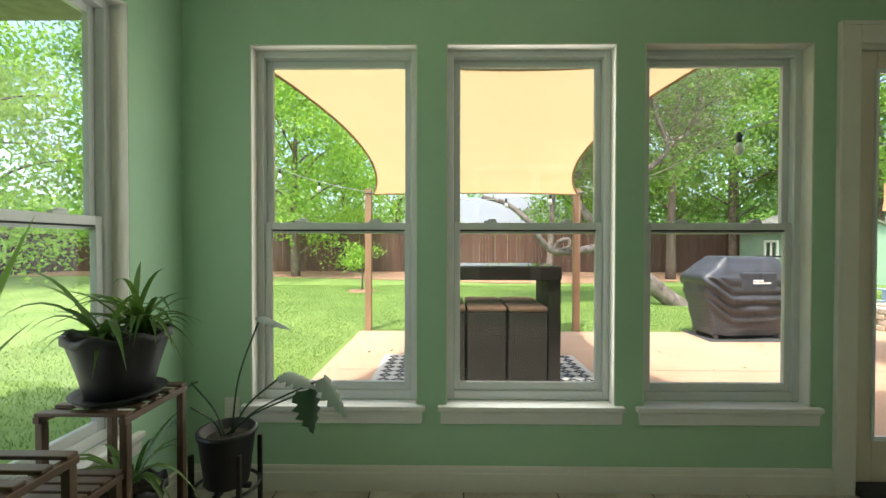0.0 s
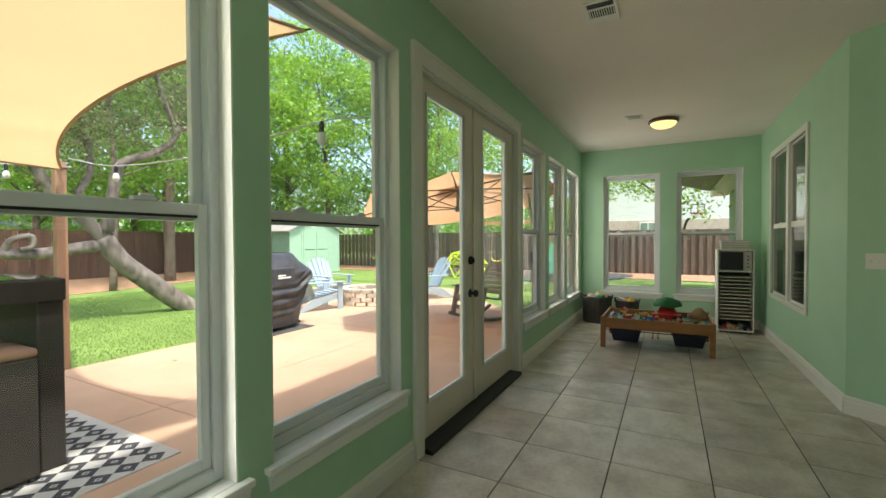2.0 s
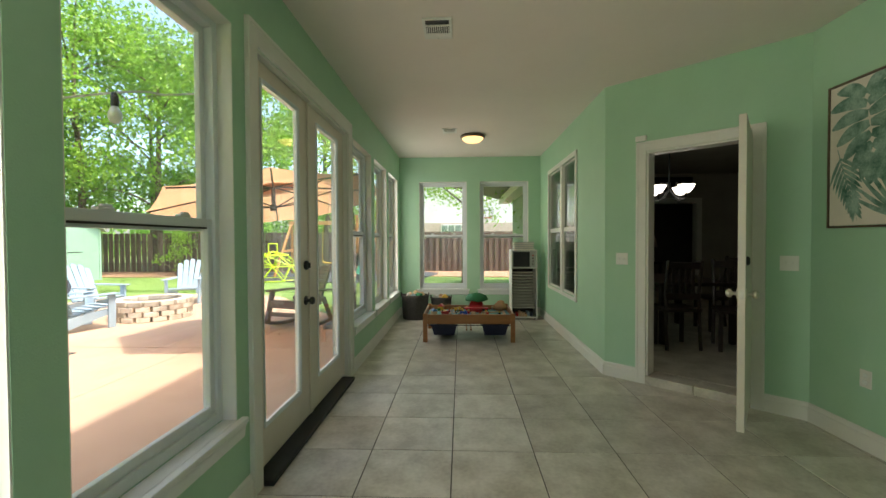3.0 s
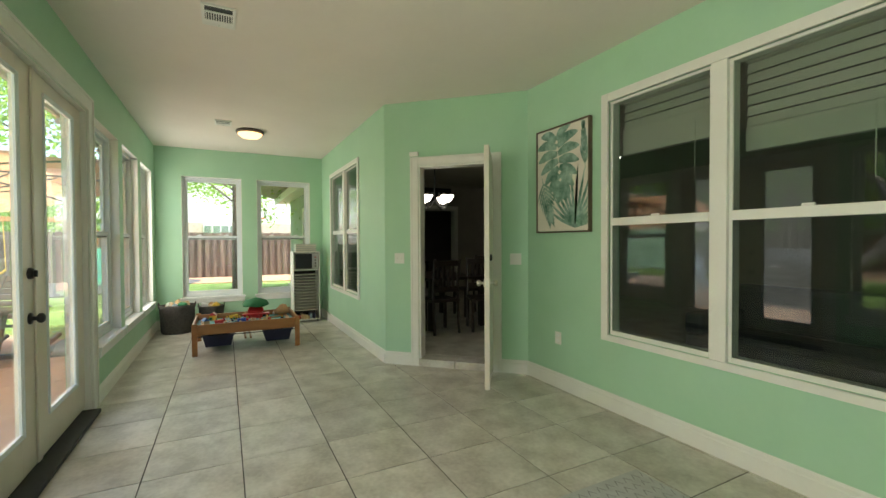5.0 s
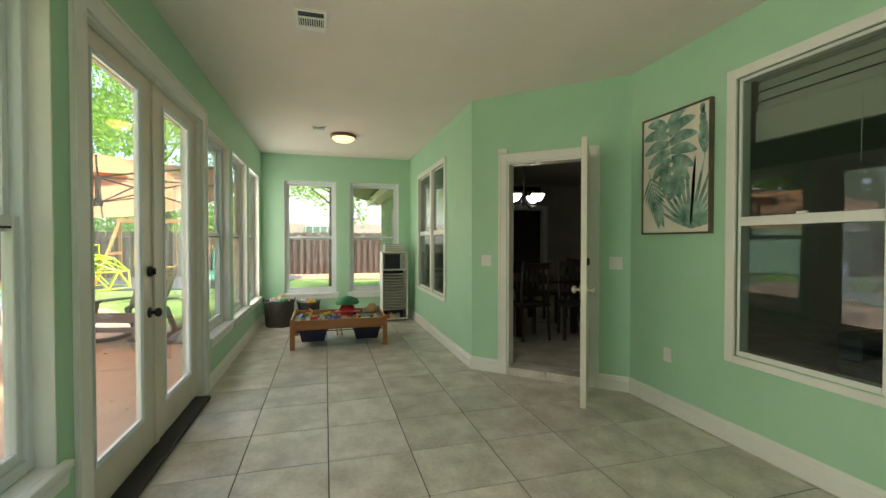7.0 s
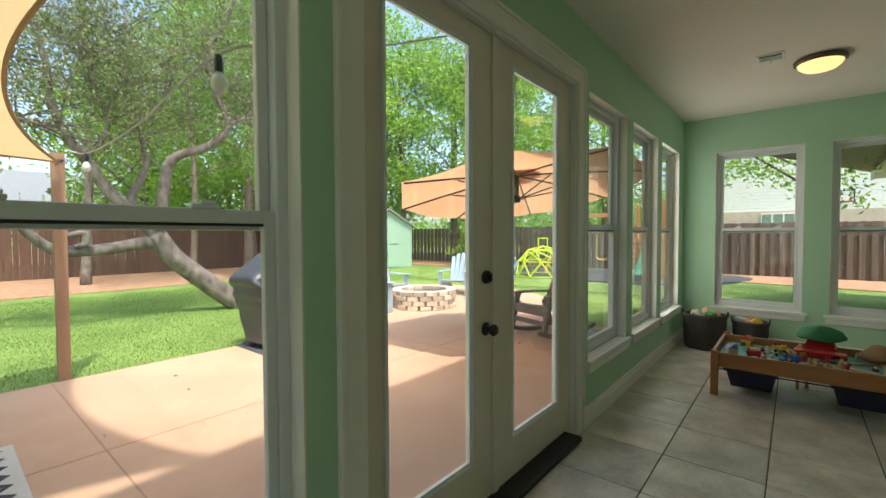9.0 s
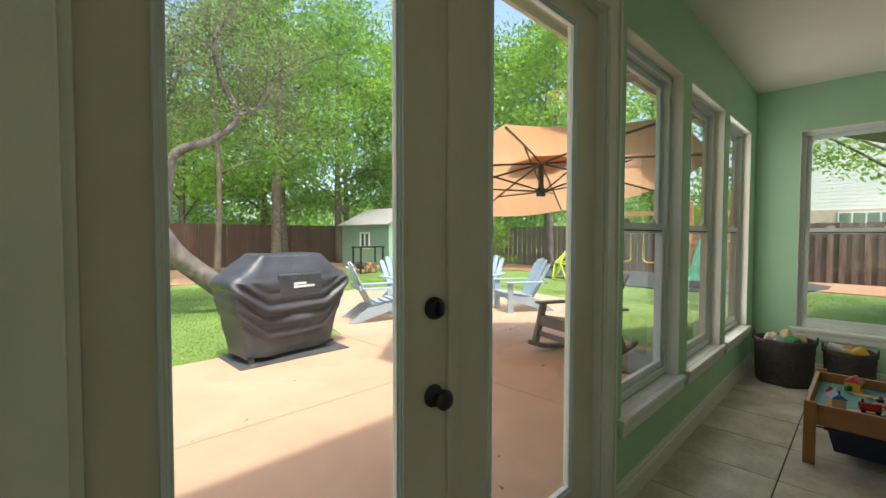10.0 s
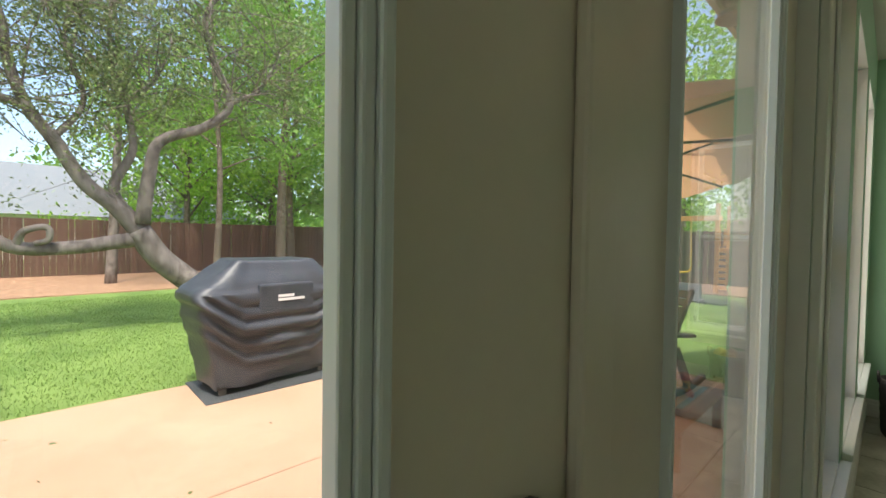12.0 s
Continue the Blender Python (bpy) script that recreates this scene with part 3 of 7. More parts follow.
for z in (0.3, 1.08, 1.86):
    part("hinge", tube(bmesh.new(), [(-0.006, 0.026, z - 0.045), (-0.006, 0.026, z + 0.045)], 0.008), BLACK, d3, "dark butt hinge")
part("strike_edge", boxes((0.825, 0.828, -0.011, 0.011, 0.97, 1.03)), CHROME, d3, "nickel latch plate")

# ---- outside of the house: siding, eaves, roof ----
bm = bmesh.new()
for row in range(22):
    z0 = -0.05 + row * 0.13
    box(bm, EAST + 0.17, EAST + 6.4, INNER - 0.30, INNER - 0.27, z0, z0 + 0.132)
    bmesh.ops.rotate(bm, verts=bm.verts[-8:], cent=(EAST, INNER - 0.28, z0 + 0.13), matrix=Matrix.Rotation(radians(-5), 3, "X"))
tagged(part("wall_wing", bm, SIDING), "sage green lap-sided outer house wall", "wall", kind="structure")
wt = thing("window_12", "white framed window in the lap-sided wall", "window", kind="structure")
part("window_frame", boxes((7.2, 8.3, INNER - 0.27, INNER - 0.22, 1.0, 1.08), (7.2, 8.3, INNER - 0.27, INNER - 0.22, 2.15, 2.25), (7.2, 7.3, INNER - 0.27, INNER - 0.22, 1.08, 2.15), (8.2, 8.3, INNER - 0.27, INNER - 0.22, 1.08, 2.15)), TRIM, wt)
part("pane", boxes((7.3, 8.2, INNER - 0.262, INNER - 0.25, 1.08, 2.15)), HOUSEGLASS, wt)
bm = boxes((WEST - 0.6, EAST + 0.5, NORTH + 0.16, NORTH + 0.57, 2.74, 2.78), (WEST - 0.6, EAST + 0.5, NORTH + 0.57, NORTH + 0.60, 2.70, 2.90), (EAST + 0.16, EAST + 0.5, SOUTH, NORTH + 0.16, 2.74, 2.78), (EAST + 0.5, EAST + 7.0, INNER - 0.25, INNER + 0.10, 2.62, 2.66), (EAST + 0.5, EAST + 7.0, INNER + 0.10, INNER + 0.13, 2.58, 2.78))
tagged(part("eaves", bm, TRIM), "white soffit and fascia boards under the roof edge", "eaves", kind="structure")
bm = bmesh.new()
corners = [(WEST - 3.2, NORTH + 0.62, 2.9), (EAST + 0.6, NORTH + 0.62, 2.9), (EAST + 7.2, INNER + 0.15, 2.8), (EAST + 7.2, -8.4, 2.9), (WEST - 3.2, -8.4, 2.9)]
low = [bm.verts.new(c) for c in corners]
ridge = [bm.verts.new((WEST - 1.0, -4.0, 4.3)), bm.verts.new((EAST + 4.5, -4.2, 4.3))]
for f in ((low[0], low[1], ridge[1], ridge[0]), (low[1], low[2], ridge[1]), (low[2], low[3], ridge[1]), (low[3], low[4], ridge[0], ridge[1]), (low[4], low[0], ridge[0])):
    bm.faces.new(f)
bm.faces.new(low[::-1])
tagged(part("roof", bm, ROOF), "grey shingled low roof of the house", "roof", kind="structure")
for x in (2.45, 4.05):
    t = thing("eave_light", "white round bowl lamp fixed under the eaves", "outdoor lamp", Matrix.Translation((x, NORTH + 0.50, 2.74)), "lamps under the eaves")
    part("base", lathe(bmesh.new(), [(0.055, 0.0), (0.055, -0.018), (0.02, -0.03), (0.02, -0.06)], 20), TRIM, t, "", True)
    part("bowl", lathe(bmesh.new(), [(0.03, -0.055), (0.085, -0.075), (0.10, -0.105), (0.095, -0.11), (0.06, -0.09), (0.004, -0.085)], 24), GREYWHITE, t, "pale bowl shade", True)

# ---- the garden ----
FAR = 160
bm = bmesh.new()
grid = 60
vs = [[bm.verts.new((-FAR + 2 * FAR * i / grid, -FAR + 2 * FAR * j / grid, GROUND - 0.012)) for j in range(grid + 1)] for i in range(grid + 1)]
for i in range(grid):
    for j in range(grid):
        bm.faces.new((vs[i][j], vs[i + 1][j], vs[i + 1][j + 1], vs[i][j + 1]))
tagged(part("ground", bm, LAWN), "green spring lawn over the whole garden", "lawn", kind="structure")
edge = [(-4.52, 1.18), (4.75, 1.18), (4.75, 2.3)] + [(p.x, p.y) for p in smooth_line([(4.75, 2.3, 0), (5.9, 3.4, 0), (7.5, 4.6, 0), (8.1, 6.4, 0), (7.2, 8.6, 0), (5.2, 9.6, 0), (3.3, 8.6, 0), (2.3, 5.50, 0)], 5)][1:] + [(-4.52, 5.50)]
tagged(part("patio", prism(bmesh.new(), edge, -0.25, GROUND), PATIO), "smooth tan coated concrete patio", "patio", kind="structure")
bm = boxes((-1.155, -1.145, 1.2, 5.47, GROUND + 0.0005, GROUND + 0.002), (-4.5, 4.7, 3.42, 3.43, GROUND + 0.0005, GROUND + 0.002), (2.295, 2.305, 1.2, 5.47, GROUND + 0.0005, GROUND + 0.002))
tagged(part("trim_joint", bm, material("joint_line", (0.36, 0.22, 0.14), (0.42, 0.26, 0.17), 0.9, 10)), "thin control joints in the patio", "joint", kind="structure")
BACK, SIDE = 19.6, 16.2
bm = prism(bmesh.new(), [(-22, BACK), (-22, 16.6), (-12, 16.8), (-4.5, 14.9), (-1.3, 13.8), (2.7, 13.9), (8.6, 15.4), (13.4, 14.4), (13.2, 10.5), (13.9, 4.0), (13.0, -3.0), (11.2, -9.0), (SIDE, -12), (SIDE, BACK)], -0.2, GROUND + 0.015)
tagged(part("mulch_bed", bm, MULCH), "reddish pine mulch bed along the fences", "mulch bed", kind="structure")
tagged(part("play_mat", prism(bmesh.new(), [(p.x, p.y) for p in smooth_line([(11.0, 3.6, 0), (11.6, 7.6, 0), (12.6, 9.0, 0), (15.6, 9.0, 0), (15.6, 1.4, 0), (12.4, 1.6, 0), (11.0, 3.6, 0)], 4)][:-1], -0.2, GROUND + 0.03), MAT), "dark grey rubber play surface", "play surface", kind="structure")


def fence(name, a, b, mat, label, pitch, width, height, alternate, base):
    """Upright boards on rails from a to b; each board is a piece."""
    a, b = Vector(a), Vector(b)
    d = b - a
    length = d.length
    m = Matrix.Translation((a.x, a.y, base)) @ Matrix.Rotation(math.atan2(d.y, d.x), 4, "Z")
    t = thing(name, label, "fence", m)
    part("rail", boxes((0, length, -0.02, 0.02, 0.35, 0.44)), mat, t)
    part("rail", boxes((0, length, -0.02, 0.02, height - 0.45, height - 0.36)), mat, t)
    me = part("board", boxes((-width / 2, width / 2, -0.01, 0.01, 0, height)), mat, t)
    data = me.data
    n = int(length / pitch)
    me.matrix_basis = Matrix.Translation((0, -0.033, 0))
    rng = random.Random(4)
    for i in range(1, n + 1):
        y = 0.033 if (alternate and i % 2) else -0.033
        shared("board", data, t, Matrix.Translation((i * pitch, y, rng.uniform(-0.012, 0.012))) @ Matrix.Rotation(rng.uniform(-0.006, 0.006), 4, "Y"))
    return t


fence("garden_fence", (-22.0, BACK), (SIDE, BACK), FENCE_A, "tall brown stained board fence along the back", 0.152, 0.146, 1.88, False, GROUND)
fence("garden_fence", (SIDE, BACK), (SIDE, -12), FENCE_B, "weathered grey-brown board-on-board fence beside the mulch", 0.135, 0.14, 1.82, True, GROUND)
fence("garden_fence", (-22.0, -6.0), (-22.0, BACK), FENCE_A, "tall brown stained board fence along the side", 0.18, 0.174, 1.88, False, GROUND)

# ---- floor tiles ----
SX, SY, X0, Y0 = 0.511, 0.525, 0.040, -0.040
full = boxes((0.0035, SX - 0.0035, 0.0035, SY - 0.0035, -0.012, 0.0), bevel=0.002)
tile0 = part("tile", full, TILE, floor)
tile0.matrix_basis = Matrix.Translation((X0 - 9 * SX, Y0 + SY, 0))
for i in range(-9, 9):
    for j in range(-6, 2):
        x, y = X0 + i * SX, Y0 + j * SY
        if (i, j) == (-9, 1) or x > 1.7 and y + SY < INNER - 0.1:
            continue
        sx = min(1.0, (EAST + 0.01 - x) / SX)
        m = Matrix.Translation((x, y, 0)) @ Matrix.Diagonal((sx, 1, 1, 1))
        if sx > 0.02:
            shared("tile", tile0.data, floor, m)


# ---- things in the sunroom ----
def ceiling_vent(x, y, w, d):
    t = thing("ceiling_vent", "white stamped ceiling vent with dark slots", "ceiling vent", Matrix.Translation((x, y, TOP)), "ceiling vents")
    e = 0.02
    a, b = -w / 2 + e, w / 2 - e
    part("frame", boxes((-w / 2, w / 2, -d / 2, -d / 2 + e, -0.012, 0), (-w / 2, w / 2, d / 2 - e, d / 2, -0.012, 0), (-w / 2, a, -d / 2 + e, d / 2 - e, -0.012, 0), (b, w / 2, -d / 2 + e, d / 2 - e, -0.012, 0), bevel=0.002), TRIM, t)
    # black plate paints the duct's shade behind the slots
    part("backing", boxes((a, b, -d / 2 + e, d / 2 - e, -0.004, -0.0005)), BLACK, t, "black plate standing in for the unlit duct behind the slots")
    part("divider", boxes((a + (b - a) * 0.28, a + (b - a) * 0.34, -d / 2 + e, d / 2 - e, -0.012, -0.0045)), TRIM, t)
    part("damper_plate", boxes((a + (b - a) * 0.78, b, -d / 2 + e, d / 2 - e, -0.010, -0.0045)), TRIM, t, "flat damper plate")
    part("lever", boxes((b - 0.012, b - 0.004, -0.004, 0.004, -0.024, -0.0105)), TRIM, t)
    n = 11
    fin = None
    for i in range(n):
        m = Matrix.Translation((0, -d / 2 + e + (d - 2 * e) * (i + 0.5) / n, 0))
        if fin is None:
            fin = part("fin", boxes((a + (b - a) * 0.345, a + (b - a) * 0.775, -0.0028, 0.0028, -0.010, -0.0045)), TRIM, t)
            fin.matrix_basis = m
        else:
            shared("fin", fin.data, t, m)
    return t


ceiling_vent(-0.14, 0.058, 0.29, 0.205)
ceiling_vent(2.70, 0.045, 0.23, 0.19)

lamp = thing("ceiling_lamp", "lit flush ceiling lamp with an amber glass bowl and bronze rim", "ceiling lamp", Matrix.Translation((2.985, -0.28, TOP)))
part("rim", lathe(bmesh.new(), [(0.16, 0.0), (0.178, -0.012), (0.178, -0.035), (0.16, -0.045), (0.15, -0.045)], 32), GOLDFRAME, lamp, "bronze rim", True)
part("bowl", lathe(bmesh.new(), [(0.155, -0.044), (0.14, -0.07), (0.105, -0.095), (0.05, -0.11), (0.002, -0.113)], 32), LAMPGLASS, lamp, "glowing amber glass bowl", True)


def wall_plate(name, label, cat, m, toggles):
    t = thing(name, label, cat, m)
    w = 0.058 + 0.046 * (toggles - 1) if toggles else 0.07
    part("plate", boxes((-w / 2 - 0.006, w / 2 + 0.006, -0.006, 0, -0.058, 0.058), bevel=0.003), TRIM, t)
    if toggles:
        for i in range(toggles):
            part("toggle", boxes(((i - (toggles - 1) / 2) * 0.046 - 0.005, (i - (toggles - 1) / 2) * 0.046 + 0.005, -0.018, -0.006, -0.012, 0.012), bevel=0.002), TRIM, t)
    else:
        for z in (-0.022, 0.022):
            part("socket", boxes((-0.016, 0.016, -0.0075, -0.0055, z - 0.014, z + 0.014), bevel=0.003), SILL, t)
    return t


wall_plate("light_switch", "white double light switch beside the house door", "light switch", SLANT @ Matrix.Translation((0.172, 0, 1.178)), 2)
wall_plate("light_switch", "white double light switch between the door casing and the corner", "light switch", SLANT @ Matrix.Translation((1.45, 0, 1.178)), 2)
wall_plate("wall_outlet", "white wall outlet low on the green wall", "outlet", Matrix.Translation((-0.378, SOUTH, 0.46)) @ Matrix.Rotation(radians(180), 4, "Z"), 0)
wall_plate("wall_outlet", "white wall outlet under the garden windows", "outlet", Matrix.Translation((-4.30, NORTH, 0.45)), 0)
sensor = thing("door_sensor", "small white alarm contact on the door casing", "alarm sensor", SLANT @ Matrix.Translation((ID0 - 0.04, -0.022, IDTOP + 0.12)))
part("body", boxes((-0.05, 0.05, -0.022, 0.0, -0.025, 0.025), bevel=0.004), TRIM, sensor)

# leaf picture on the house wall
pic = thing("framed_picture", "cream canvas print of teal tropical leaves in a thin brown frame", "picture", Matrix.Translation((-0.451, SOUTH, 1.923)) @ Matrix.Rotation(radians(180), 4, "Z"))
pw, ph = 0.337, 0.486
part("frame", boxes((-pw, -pw + 0.012, -0.04, 0, -ph, ph), (pw - 0.012, pw, -0.04, 0, -ph, ph), (-pw + 0.012, pw - 0.012, -0.04, 0, -ph, -ph + 0.012), (-pw + 0.012, pw - 0.012, -0.04, 0, ph - 0.012, ph)), GOLDFRAME, pic)
canvas = part("canvas", boxes((-pw + 0.016, pw - 0.016, -0.034, -0.003, -ph + 0.016, ph - 0.016)), CANVAS, pic)


def print_piece(bm, spine, wide, y):
    """A curved tapering leaflet drawn flat on the canvas along a spine."""
    line = smooth_line([(x, y, z) for x, z in spine], 4)
    n = len(line)
    left, right = [], []
    for i, p in enumerate(line):
        d = (line[min(i + 1, n - 1)] - line[max(i - 1, 0)]).normalized()
        w = wide * max(0.06, math.sin(math.pi * (0.12 + 0.86 * i / (n - 1))) ** 0.7)
        for side, k in ((left, 1), (right, -1)):
            q = p + Vector((-d.z, 0, d.x)) * w * k
            side.append(bm.verts.new((max(-pw + 0.018, min(pw - 0.018, q.x)), y, max(-ph + 0.018, min(ph - 0.018, q.z)))))
    for i in range(n - 1):
        bm.faces.new((left[i], left[i + 1], right[i + 1], right[i]))


def monstera_print(x, z, length, turn, y):
    """A broad split leaf: curved lobes on both sides of a midrib."""
    bm = bmesh.new()
    u, v = Vector((math.sin(turn), math.cos(turn))), Vector((math.cos(turn), -math.sin(turn)))
    for i in range(8):
        f = i / 7
        a = radians(128 - 104 * f)
        l = length * (0.50 - 0.26 * f ** 2) * (0.8 if i == 0 else 1.0)
        for k in (-1, 1):
            base = Vector((x, z)) + u * length * 0.80 * f + v * k * 0.004
            d1 = u * math.cos(a) + v * k * math.sin(a)
            d2 = (d1 + u * 0.75).normalized()
            print_piece(bm, [base, base + d1 * l * 0.5, base + d1 * l * 0.75 + d2 * l * 0.28], 0.044, y - 0.0002 * (i + (k > 0) * 0.5))
    tip = Vector((x, z)) + u * length * 0.72
    print_piece(bm, [tip, tip + u * length * 0.14, tip + u * length * 0.28], 0.026, y - 0.002)
    return bm


def frond_print(x, z, length, turn, count, spread, wide, y, fan=False):
    """Narrow leaflets, in pairs along a rib or in a fan from one point."""
    bm = bmesh.new()
    u = Vector((math.sin(turn), math.cos(turn)))
    for i in range(count):
        f = i / (count - 1)
        for k in (-1, 1):
            base = Vector((x, z)) + u * length * (0.08 if fan else 0.8) * f
            a = turn + k * spread * ((1 - f) if fan else (1 - 0.5 * f))
            d = Vector((math.sin(a), math.cos(a)))
            l = length * (0.7 + 0.3 * f if fan else 0.42 - 0.22 * f)
            print_piece(bm, [base, base + d * l * 0.55, base + d * l + u * l * 0.06], wide, y - 0.0001 * i)
    if not fan:
        print_piece(bm, [Vector((x, z)) - u * length * 0.15, Vector((x, z)) + u * length * 0.4, Vector((x, z)) + u * length], 0.005, y - 0.002)
    return bm


for bm in (monstera_print(-0.06, 0.36, 0.56, radians(172), -0.0352), frond_print(-0.24, -0.02, 0.44, radians(163), 10, 0.75, 0.012, -0.0352), frond_print(0.17, -0.44, 0.47, radians(4), 8, 1.25, 0.015, -0.0352, True), frond_print(0.29, 0.10, 0.36, radians(-4), 4, 0.3, 0.018, -0.0352)):
    part("leaf_print", bm, PRINTGREEN, canvas, "printed grey-green tropical leaf")

# blinds behind the wide house window
for a, b, low in ((-2.66, -1.885, 2.05), (-1.745, -0.97, 2.19)):
    t = thing("window_blind", "cream slatted blind drawn half up behind the house window", "blind", Matrix.Translation(((a + b) / 2, SOUTH - 0.17, 0)), "blinds behind the house window")
    w = (b - a) / 2
    part("head_rail", boxes((-w, w, -0.03, 0.03, 2.46, 2.51), bevel=0.004), BLIND, t)
    n = int((2.45 - low) / 0.066)
    me = None
    for i in range(n):
        m = Matrix.Translation((0, 0, 2.425 - i * 0.066)) @ Matrix.Rotation(radians(-76), 4, "X")
        if me is None:
            me = part("slat", boxes((-w, w, -0.031, 0.031, -0.0015, 0.0015)), BLIND, t)
            me.matrix_basis = m
        else:
            shared("slat", me.data, t, m)
    part("bottom_rail", boxes((-w, w, -0.025, 0.025, low - 0.14, 2.425 - (n - 1) * 0.066 - 0.034), bevel=0.008), BLIND, t, "stacked slats and bottom rail")
    part("cord", tube(bmesh.new(), [(-w * 0.55, 0.03, low), (-w * 0.55, 0.032, low - 0.38)], 0.003, 5), BLIND, t, "pull cord")

# train table
table = thing("play_table", "low orange wooden train table with a teal board and toys", "play table", Matrix.Translation((2.90, -0.205, 0)))
tl, tw = 0.605, 0.42
part("play_board", boxes((-tw + 0.02, tw - 0.02, -tl + 0.02, tl - 0.02, 0.29, 0.305)), BLUEPLAY, table, "teal painted play board")
for k in (-1, 1):
    part("side_rail", boxes((k * tw - 0.012, k * tw + 0.012, -tl - 0.012, tl + 0.012, 0.245, 0.372), bevel=0.004), TABLEWOOD, table)
    part("end_rail", boxes((-tw + 0.0125, tw - 0.0125, k * tl - 0.012, k * tl + 0.012, 0.245, 0.372), bevel=0.004), TABLEWOOD, table)
    part("runner", boxes((-tw + 0.03, tw - 0.03, k * 0.03 - 0.01, k * 0.03 + 0.01, 0.15, 0.17)), TABLEWOOD, table)
    for j in (-1, 1):
        part("leg", boxes((k * (tw + 0.013) + (0 if k > 0 else -0.024), k * (tw + 0.013) + (0.024 if k > 0 else 0), j * (tl - 0.02) - 0.03, j * (tl - 0.02) + 0.03, 0.0, 0.39), bevel=0.006), TABLEWOOD, table)
part("bin_rail", tube(bmesh.new(), [(-tw + 0.05, -tl, 0.215), (-tw + 0.05, tl, 0.215)], 0.006, 6), BLACK, table, "dark rod under the table")


def storage_bin(y):
    t = thing("storage_bin", "navy plastic bin hanging under the train table", "storage bin", Matrix.Translation((2.86, y, 0.075)), "bins under the train table")
    bm = bmesh.new()
    lo = [bm.verts.new((x * 0.30, yy * 0.14, 0.0)) for x, yy in ((-1, -1), (1, -1), (1, 1), (-1, 1))]
    hi = [bm.verts.new((x * 0.34, yy * 0.175, 0.15)) for x, yy in ((-1, -1), (1, -1), (1, 1), (-1, 1))]
    inn = [bm.verts.new((x * 0.325, yy * 0.165, 0.15)) for x, yy in ((-1, -1), (1, -1), (1, 1), (-1, 1))]
    inl = [bm.verts.new((x * 0.29, yy * 0.13, 0.01)) for x, yy in ((-1, -1), (1, -1), (1, 1), (-1, 1))]
    bm.faces.new(lo[::-1]), bm.faces.new(inl)
    for i in range(4):
        j = (i + 1) % 4
        bm.faces.new((lo[i], lo[j], hi[j], hi[i])), bm.faces.new((hi[i], hi[j], inn[j], inn[i])), bm.faces.new((inn[i], inn[j], inl[j], inl[i]))
    part("tub", bm, NAVY, t)
    part("rim", boxes((-0.352, 0.352, -0.187, -0.176, 0.135, 0.152), (-0.352, 0.352, 0.176, 0.187, 0.135, 0.152), (-0.352, -0.341, -0.176, 0.176, 0.135, 0.152), (0.341, 0.352, -0.176, 0.176, 0.135, 0.152), bevel=0.002), NAVY, t)
    return t


storage_bin(0.13)
storage_bin(-0.56)

# toys on the train table
def track(points, z):
    line = [(p.x, p.y, z) for p in smooth_line([(x, y, 0) for x, y in points], 6)]
    bm = bmesh.new()
    for a, b in zip(line, line[1:]):
        d = (Vector(b) - Vector(a)).normalized()
        n = Vector((-d.y, d.x, 0)) * 0.02
        q = [Vector(a) + n, Vector(a) - n, Vector(b) - n, Vector(b) + n]
        lo = [bm.verts.new(p) for p in q]
        hi = [bm.verts.new(p + Vector((0, 0, 0.012))) for p in q]
        bm.faces.new(hi), bm.faces.new(lo[::-1])
        for i in range(4):
            bm.faces.new((lo[i], lo[(i + 1) % 4], hi[(i + 1) % 4], hi[i]))
    bmesh.ops.recalc_face_normals(bm, faces=bm.faces)
    ob = tagged(part("toy_track", bm, BEECH), "curved beech wooden toy train track on the table", "toy track", group="train tracks")
    return ob


track([(2.58, 0.30), (2.72, 0.12), (2.70, -0.15), (2.85, -0.35), (2.75, -0.65)], 0.306)
track([(3.15, 0.25), (3.02, 0.0), (3.12, -0.25), (3.0, -0.5), (3.15, -0.7)], 0.306)
track([(2.60, -0.68), (2.90, -0.72), (3.15, -0.72)], 0.306)


def toy_train(x, y, turn, mat, label):
    t = thing("toy_train", label, "toy train", Matrix.Translation((x, y, 0.3185)) @ Matrix.Rotation(radians(turn), 4, "Z"), "toy trains")
    part("body", boxes((-0.05, 0.05, -0.018, 0.018, 0.012, 0.035), (-0.05, -0.015, -0.018, 0.018, 0.035, 0.065), bevel=0.004), mat, t)
    part("boiler", lathe(bmesh.new(), [(0.015, -0.015), (0.015, 0.052), (0.008, 0.055)], 12, (0, 0, 0.045), "x"), mat, t)
    part("chimney", lathe(bmesh.new(), [(0.006, 0.055), (0.006, 0.078), (0.009, 0.082)], 10, (0.035, 0, 0)), BLACK, t)
    for u in (-0.032, 0.032):
        for v in (-0.02, 0.02):
            part("wheel", lathe(bmesh.new(), [(0.012, -0.004), (0.012, 0.004)], 12, (u, v, 0.012), "y"), BLACK, t)
    return t


toy_train(2.70, 0.12, 100, RED, "red toy train engine on the track")
toy_train(2.71, -0.14, 85, material("blue_toy_paint", (0.02, 0.07, 0.35), (0.03, 0.1, 0.4), 0.4, 10), "blue toy train engine on the track")
toy_train(3.05, -0.05, 100, YELLOW, "yellow toy train engine on the track")
toy_train(3.04, -0.45, 60, BLACK, "black toy train engine on the track")


